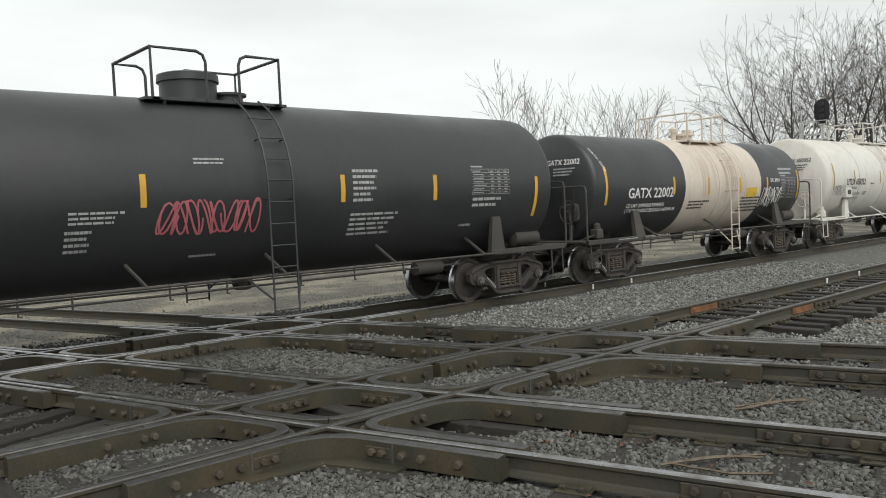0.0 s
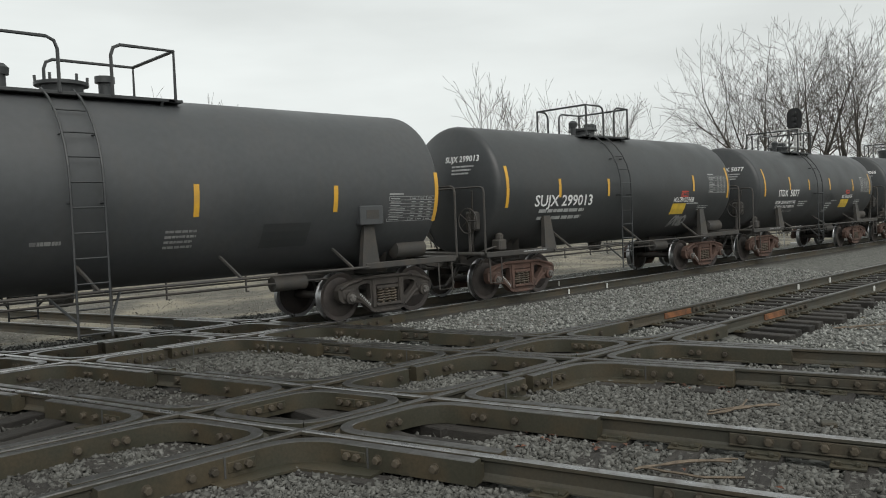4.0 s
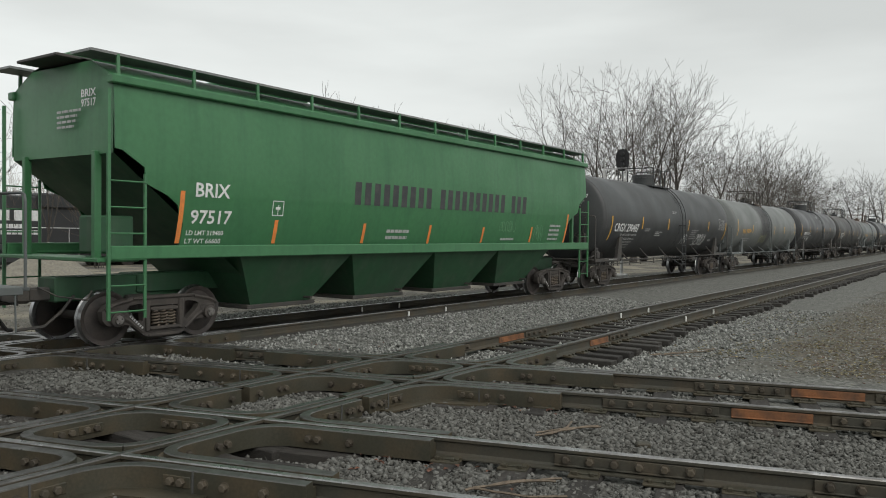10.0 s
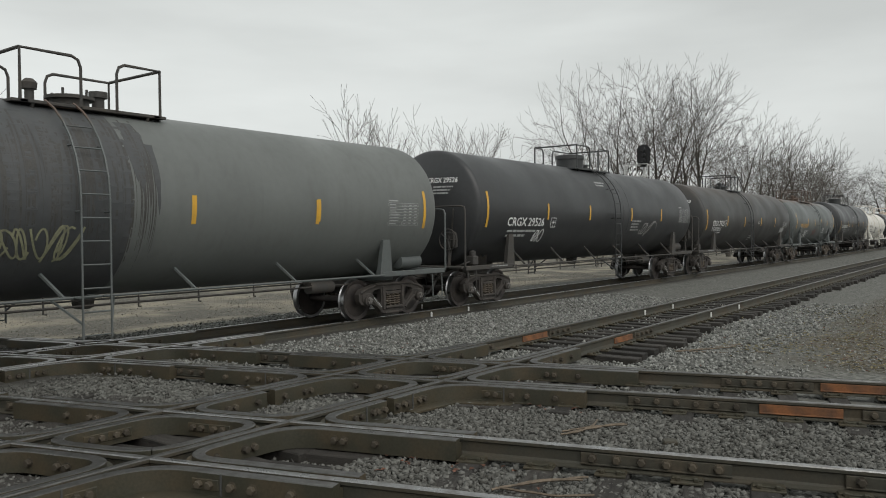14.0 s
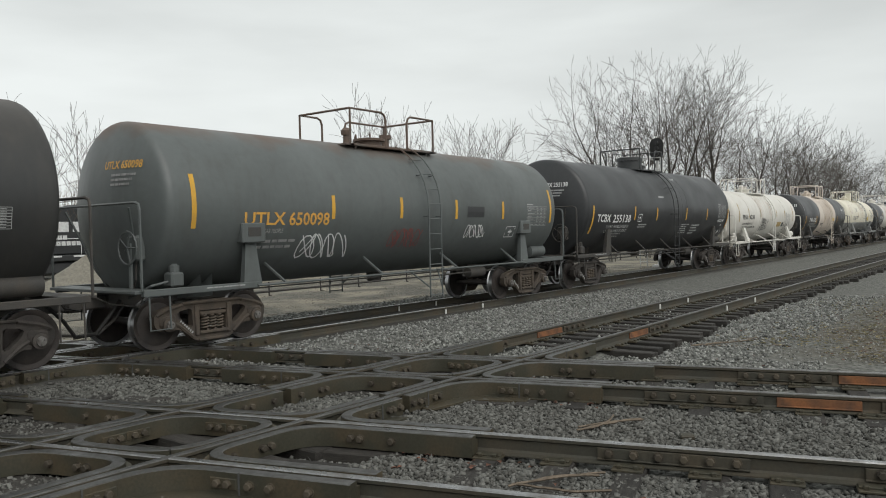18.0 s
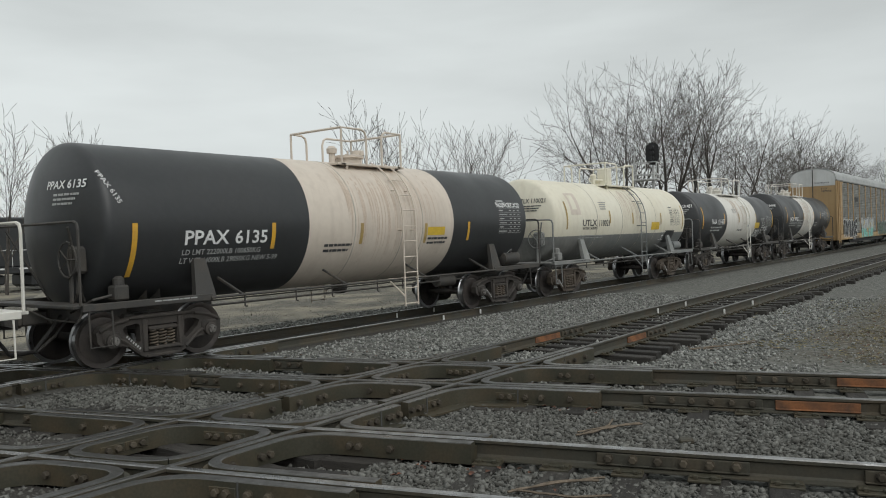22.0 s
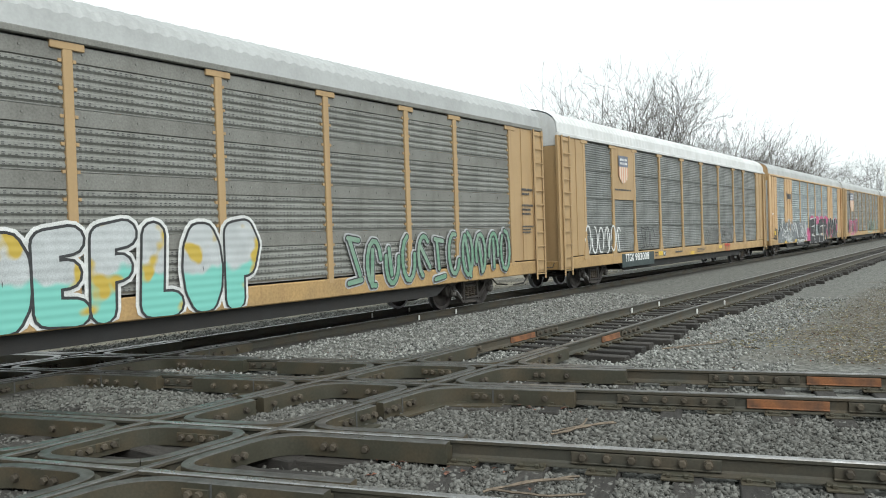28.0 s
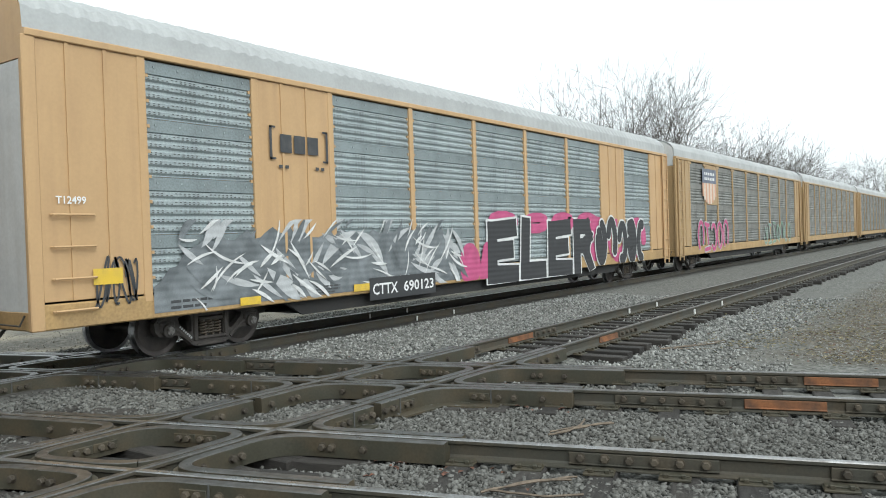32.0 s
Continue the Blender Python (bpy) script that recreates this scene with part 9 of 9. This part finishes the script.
word(car, side, 'UTLX', -3.62, -2.67, 2.07, 2.27, M['darkletter'])
word(car, side, '110021', -2.48, -1.73, 2.06, 2.26, M['darkletter'])
word(car, side, 'THE TANK CAR PEOPLE', -3.61, -2.62, 1.96, 2.04, M['darkletter'])
hazard(car, side, 5.07, 5.57, 0.99, 1.47, M['letter'])
runs(car, side, -0.6, 1.2, 1.9, 3.3, 24, 18, M['rustrun'])
patch(car, side, -4.35, -3.71, 2.42, 3.09, M['pale'])
patch(car, side, -4.22, -3.92, 2.58, 3.02, M['cream'], 'blank_panel', out=0.009)
part('cover_box', box(nb(), 0.05, 0.45, 0.02, 0.36, 3.42, 4.1, 0.02), M['cream'], car)
bars(car, side, -3.73, -1.85, 1.65, 1.78, 2, M['letter'], 11)
patch(car, side, 1.97, 2.56, 1.91, 2.09, M['goldplate'])
patch(car, side, 1.80, 2.53, 1.89, 2.16, M['goldplate'])
table(car, side, 3.59, 4.64, 2.04, 2.66, M['darkletter'], 14)
patch(car, side, 3.25, 4.17, 1.40, 1.84, M['jet'])
outline(car, side, 2.88, 3.33, 1.50, 1.80, M['letter'])
bars(car, side, -2.31, -1.76, 2.56, 2.84, 4, M['dimletter'], 18)
stripes(car, side, [(-4.63, 1.98, 2.82), (-1.68, 2.15, 2.56), (0.14, 2.11, 2.50), (2.68, 2.08, 2.50), (4.91, 1.88, 2.80)], 'oldtape')
car, side = joined(tank_car('black tank car with a clean white middle band and white tags', 280.23, 9.28, 6.59, 1.28, 2.23, ['jet', 'white'], plat=(-1.28, 1.48), ladder=0.66, fit='white', bands=((-99, 0), (-2.13, 1), (2.49, 0)), number='TGAX 131451', number_mat='letter'))
word(car, side, 'TGAX', -4.26, -3.59, 2.04, 2.25, M['letter'])
word(car, side, '131451', -3.38, -2.56, 2.02, 2.25, M['letter'])
bars(car, side, -4.31, -2.83, 1.67, 1.92, 2, M['letter'], 8)
runs(car, side, -1.5, 2.0, 1.3, 3.3, 26, 19, M['rustrun'])
table(car, side, 4.30, 5.32, 1.88, 2.35, M['letter'], 10)
patch(car, side, 2.34, 3.10, 1.79, 2.07, M['goldplate'])
outline(car, side, 3.59, 4.02, 1.80, 2.06, M['letter'])
scrawl(car, side, 2.57, 3.63, 1.34, 1.75, M['letter'], 203, 5, .03)
scrawl(car, side, 3.78, 4.67, 1.45, 1.90, M['letter'], 204, 5, .025)
bars(car, side, 3.27, 4.01, 2.10, 2.30, 3, M['letter'], 15)
bars(car, side, -0.47, 0.35, 1.68, 1.77, 2, M['darkletter'], 16)
bars(car, side, -1.22, -0.57, 2.54, 2.71, 3, M['dimletter'], 17)
patch(car, side, 1.09, 1.23, 1.85, 1.97, M['blue'])
stripes(car, side, [(-5.34, 1.86, 2.75), (-2.51, 2.05, 2.52), (5.50, 1.83, 2.75)])
stripes(car, side, [(-0.36, 2.10, 2.50), (2.44, 2.09, 2.52)], 'oldtape')
car, side = joined(tank_car('short-hooded black tank car with a white middle band', 293.94, 10.14, 7.02, 1.36, 2.37, ['jet', 'white'], plat=(-1.47, 0.90), ladder=-0.62, fit='white', bands=((-99, 0), (-1.46, 1), (1.29, 0)), number='GATX 9998', number_mat='letter'))
word(car, side, 'GATX', -4.77, -3.87, 2.10, 2.34, M['letter'])
word(car, side, '9998', -3.70, -2.87, 2.10, 2.35, M['letter'])
runs(car, side, -1.3, 1.1, 1.2, 3.5, 40, 20, M['rustrun'])
bars(car, side, -4.75, -3.02, 1.77, 2.03, 2, M['letter'], 10)
bars(car, side, -2.82, -1.57, 1.69, 2.16, 5, M['letter'], 11)
table(car, side, 4.20, 5.34, 2.15, 2.65, M['letter'], 12)
bars(car, side, 3.49, 4.12, 2.38, 2.59, 2, M['letter'], 13)
bars(car, side, 1.55, 2.30, 1.74, 2.02, 3, M['letter'], 14)
stripes(car, side, [(-5.39, 2.02, 2.90), (-3.79, 2.24, 2.70), (-1.47, 2.19, 2.60), (1.21, 2.26, 2.68), (3.07, 2.22, 2.66), (5.38, 1.98, 2.86)])
car, side = joined(auto_rack('yellow auto rack with grey screens and large turquoise graffiti', 314.39, 'panel', 'roof', rows=4, plain=0.28, rail='panelplain'))
patch(car, side, -7.37, -6.40, 0.64, 1.00, M['jet'], 'number_board', out=0.02)
word(car, side, 'TTGX', -7.23, -6.54, 0.71, 0.90, M['letter'], out=0.024)
word(car, side, '987598', -6.20, -4.91, 0.66, 0.92, M['darkletter'], out=0.02)
end = EndSkin(12.97)
word(car, end, 'TTGX', 0.55, 0.95, 4.3, 4.42, M['darkletter'], name='end_lettering')
word(car, end, '987598', 0.55, 1.2, 4.12, 4.24, M['darkletter'], name='end_lettering')
word(car, end, 'EXCESS HEIGHT CAR', 0.15, 1.1, 4.72, 4.82, M['darkletter'], name='end_lettering')
carrier_bars(car, side, -6.54, -4.36, 3.11, 3.85, M['darkletter'])
bubble(car, side, "TOYADOE", -10.85, -5.72, 0.92, 2.16, None, 'sprayblack', 'spraywhite', 0.12, 0.03, 0.07, 21)
bubble(car, side, "TOEFLOP", -3.75, 1.95, 0.66, 2.26, 'bubblefill', 'sprayblack', 'spraywhite', 0.19, 0.045, 0.055, 3)
bubble(car, side, curls(11, 5), 4.2, 10.8, 0.8, 2.02, 'spraymoss', 'sprayblack', 'sprayhaze', 0.05, 0.028, 0.035, 8)
for z0_, z1_, k_ in ((2.9, 3.15, 2), (2.35, 2.7, 3), (1.85, 2.1, 3)):
    bars(car, side, 11.55, 12.2, z0_, z1_, k_, M['darkletter'], k_ + 50, out=0.025)
    bars(car, side, -12.2, -11.6, z0_, z1_, k_, M['darkletter'], k_ + 60, out=0.025)
scrawl(car, side, -5.5, -4.0, 1.2, 2.05, M['stencil'], 55, 5, 0.035)
car, side = joined(auto_rack('yellow auto rack with dark screens and a white roof', 341.20, 'darkpanel', 'whiteroof', half_solid=(2,), rows=4, plain=0.03, feet=True, rail='whiteroof'))
shield(car, side, -8.32, -7.47, 3.56, 4.53)
bars(car, side, -8.66, -7.18, 3.24, 3.35, 1, M['darkletter'], 4)
patch(car, side, -8.20, -5.05, 0.56, 1.04, M['boardgreen'], 'number_board', out=0.02)
bars(car, side, -4.95, -4.6, 0.78, 1.0, 2, M['darkletter'], 31, out=0.02)
bars(car, side, -2.6, -1.7, 0.82, 0.96, 1, M['darkletter'], 32, out=0.02)
bars(car, side, 0.3, 1.5, 0.8, 0.98, 3, M['darkletter'], 33, out=0.02)
patch(car, side, -4.02, -3.72, 0.82, 1.02, M['jet'], 'load_mark', out=0.02)
word(car, side, 'R1', -3.99, -3.75, 0.85, 0.99, M['letter'], out=0.024)
word(car, side, 'TTGX', -7.89, -7.12, 0.76, 1.04, M['letter'], out=0.024)
word(car, side, '983008', -6.99, -5.60, 0.76, 1.04, M['letter'], out=0.024)
patch(car, side, -4.54, -4.07, 0.85, 1.01, M['goldplate'], 'reflector', out=0.02)
patch(car, side, -0.64, -0.13, 0.75, 0.88, M['goldplate'], 'reflector', out=0.02)
patch(car, side, 3.60, 4.06, 0.88, 1.02, M['goldplate'], 'reflector', out=0.02)
carrier_mark(car, side, 4.56, 5.45, 0.71, 1.09, M['redplate'])
bubble(car, side, curls(6, 61), -11.2, -8.2, 1.1, 2.1, None, 'spraywhite', 'spraywhite', 0.02, 0.01, 0.0, 61)
bubble(car, side, curls(3, 62), -6.45, -4.9, 1.15, 2.0, None, 'sprayblack', 'sprayblack', 0.012, 0.006, 0.0, 62)
scrawl(car, side, 1.41, 6.43, 1.10, 2.03, M['dimletter'], 63, 8, 0.03)
scrawl(car, side, 2.88, 3.81, 1.11, 2.05, M['dimletter'], 64, 5, 0.03)
scrawl(car, side, 4.16, 6.45, 1.21, 1.96, M['dimletter'], 65, 8, 0.03)
car, side = joined(auto_rack('yellow auto rack with blue-grey screens and silver and black graffiti', 368.12, 'bluepanel', 'roof', solid=(2, 8), rows=4, end_white=False, door='whiteroof', paint='paleyellow', end_ladders=(1,), plain=0.24, heads=False))
carrier_bracket(car, side, -8.48, -6.94, 3.25, 4.03, M['darkletter'])
patch(car, side, -5.83, -3.44, 0.56, 1.04, M['jet'], 'number_board', out=0.045)
word(car, side, 'CTTX', -5.72, -4.88, 0.68, 0.92, M['letter'], out=0.049)
word(car, side, '690123', -4.65, -3.53, 0.69, 0.92, M['letter'], out=0.049)
wildstyle(car, side, -11.0, -2.06, 0.8, 2.24, 7)
bubble(car, side, "OA", -2.3, -0.5, 0.62, 1.75, None, 'spraypink', 'spraypink', 0.2, 0.06, 0.0, 4)
bubble(car, side, "OOOO", -1.0, 6.0, 1.9, 2.52, None, 'spraypink', 'spraypink', 0.1, 0.04, 0.0, 14, out=0.011)
bubble(car, side, "ELER", -1.1, 5.7, 0.52, 2.36, None, 'sprayblack', 'spraywhite', 0.225, 0.02, 0.06, 9, floor_z=0.56, square=True)
bubble(car, side, curls(3, 12), 5.0, 10.4, 0.8, 2.4, None, 'spraypink', 'spraypink', 0.22, 0.03, 0.0, 6, out=0.012)
bubble(car, side, curls(5, 9), 5.7, 10.2, 0.7, 2.34, None, 'sprayblack', 'spraywhite', 0.15, 0.03, 0.06, 10, out=0.05)
word(car, side, 'T12499', -12.53, -12.08, 2.52, 2.63, M['letter'], out=0.03)
for k in range(4):
    part("grab_iron", tube(nb(), [(1.56, -12.62, 0.98 + 0.46 * k), (1.6, -12.6, 0.98 + 0.46 * k), (1.6, -11.98, 0.98 + 0.46 * k), (1.56, -11.96, 0.98 + 0.46 * k)], 0.02, 6), M["paleyellow"], car)
scrawl(car, side, -11.95, -11.3, 0.98, 1.75, M['darkletter'], 58, 4, 0.035, out=0.028)
bars(car, side, -10.7, -9.7, 0.79, 0.98, 2, M['darkletter'], 41, out=0.02)
bars(car, side, -7.4, -6.7, 0.8, 0.98, 3, M['darkletter'], 42, out=0.02)
patch(car, side, -12.01, -11.53, 1.32, 1.56, M['goldplate'], 'placard', out=0.03)
patch(car, side, -9.30, -8.83, 0.77, 0.91, M['goldplate'], 'reflector', out=0.045)
patch(car, side, -6.32, -5.83, 0.79, 0.94, M['goldplate'], 'reflector', out=0.045)
car, side = joined(auto_rack('yellow auto rack with grey screens and a carrier shield', 395.02, 'panel', 'roof', half_solid=(2,), rows=4))
shield(car, side, -9.32, -7.19, 2.99, 4.63)
bubble(car, side, curls(5, 93), -10.2, -5.2, 0.8, 2.3, None, 'spraypink', 'sprayhaze', 0.06, 0.03, 0.05, 93)
bubble(car, side, curls(7, 94), 2.1, 9.4, 0.8, 2.2, 'spraymoss', 'sprayhaze', 'sprayhaze', 0.06, 0.03, 0.0, 94)
joined(auto_rack('yellow auto rack with weathered grey screens', 421.92, 'panel', 'roof', rows=4))
joined(auto_rack('yellow auto rack with dark weathered screens', 448.82, 'darkpanel', 'roof', rows=4))
joined(auto_rack('yellow auto rack with weathered grey screens', 475.72, 'panel', 'roof', rows=4))
joined(auto_rack('yellow auto rack with dark weathered screens', 502.62, 'darkpanel', 'roof', rows=4))


# ---- movement ----
def run(t):
    """Metres that the train has gone: it slows very slightly."""
    return 11.20585 * t + -0.011728 * t ** 2 + 0.0001436 * t ** 3 + -0.00000150 * t ** 4


def motions():
    for car in TRAIN:
        y0 = car.matrix_basis.translation.y
        walk(car, [(t, pose(TRAIN_X, y0 - run(t), 0)) for t in range(0, 33, 2)])
    for axles, y in ((LEAD_AXLES, -0.889), (TRAIL_AXLES, 0.889)):
        rows = []
        for i in range(0, 961):
            t = i / 30
            rows.append((t, pose(0, y, WHEEL_R, math.degrees(run(t) / WHEEL_R) % 360)))
        walk(axles[0], rows)
        keys = axles[0].animation_data
        for w in axles[1:]:
            w.rotation_mode = "QUATERNION"
            d = w.animation_data_create()
            d.action = keys.action
            d.action_slot = keys.action_slot


motions()
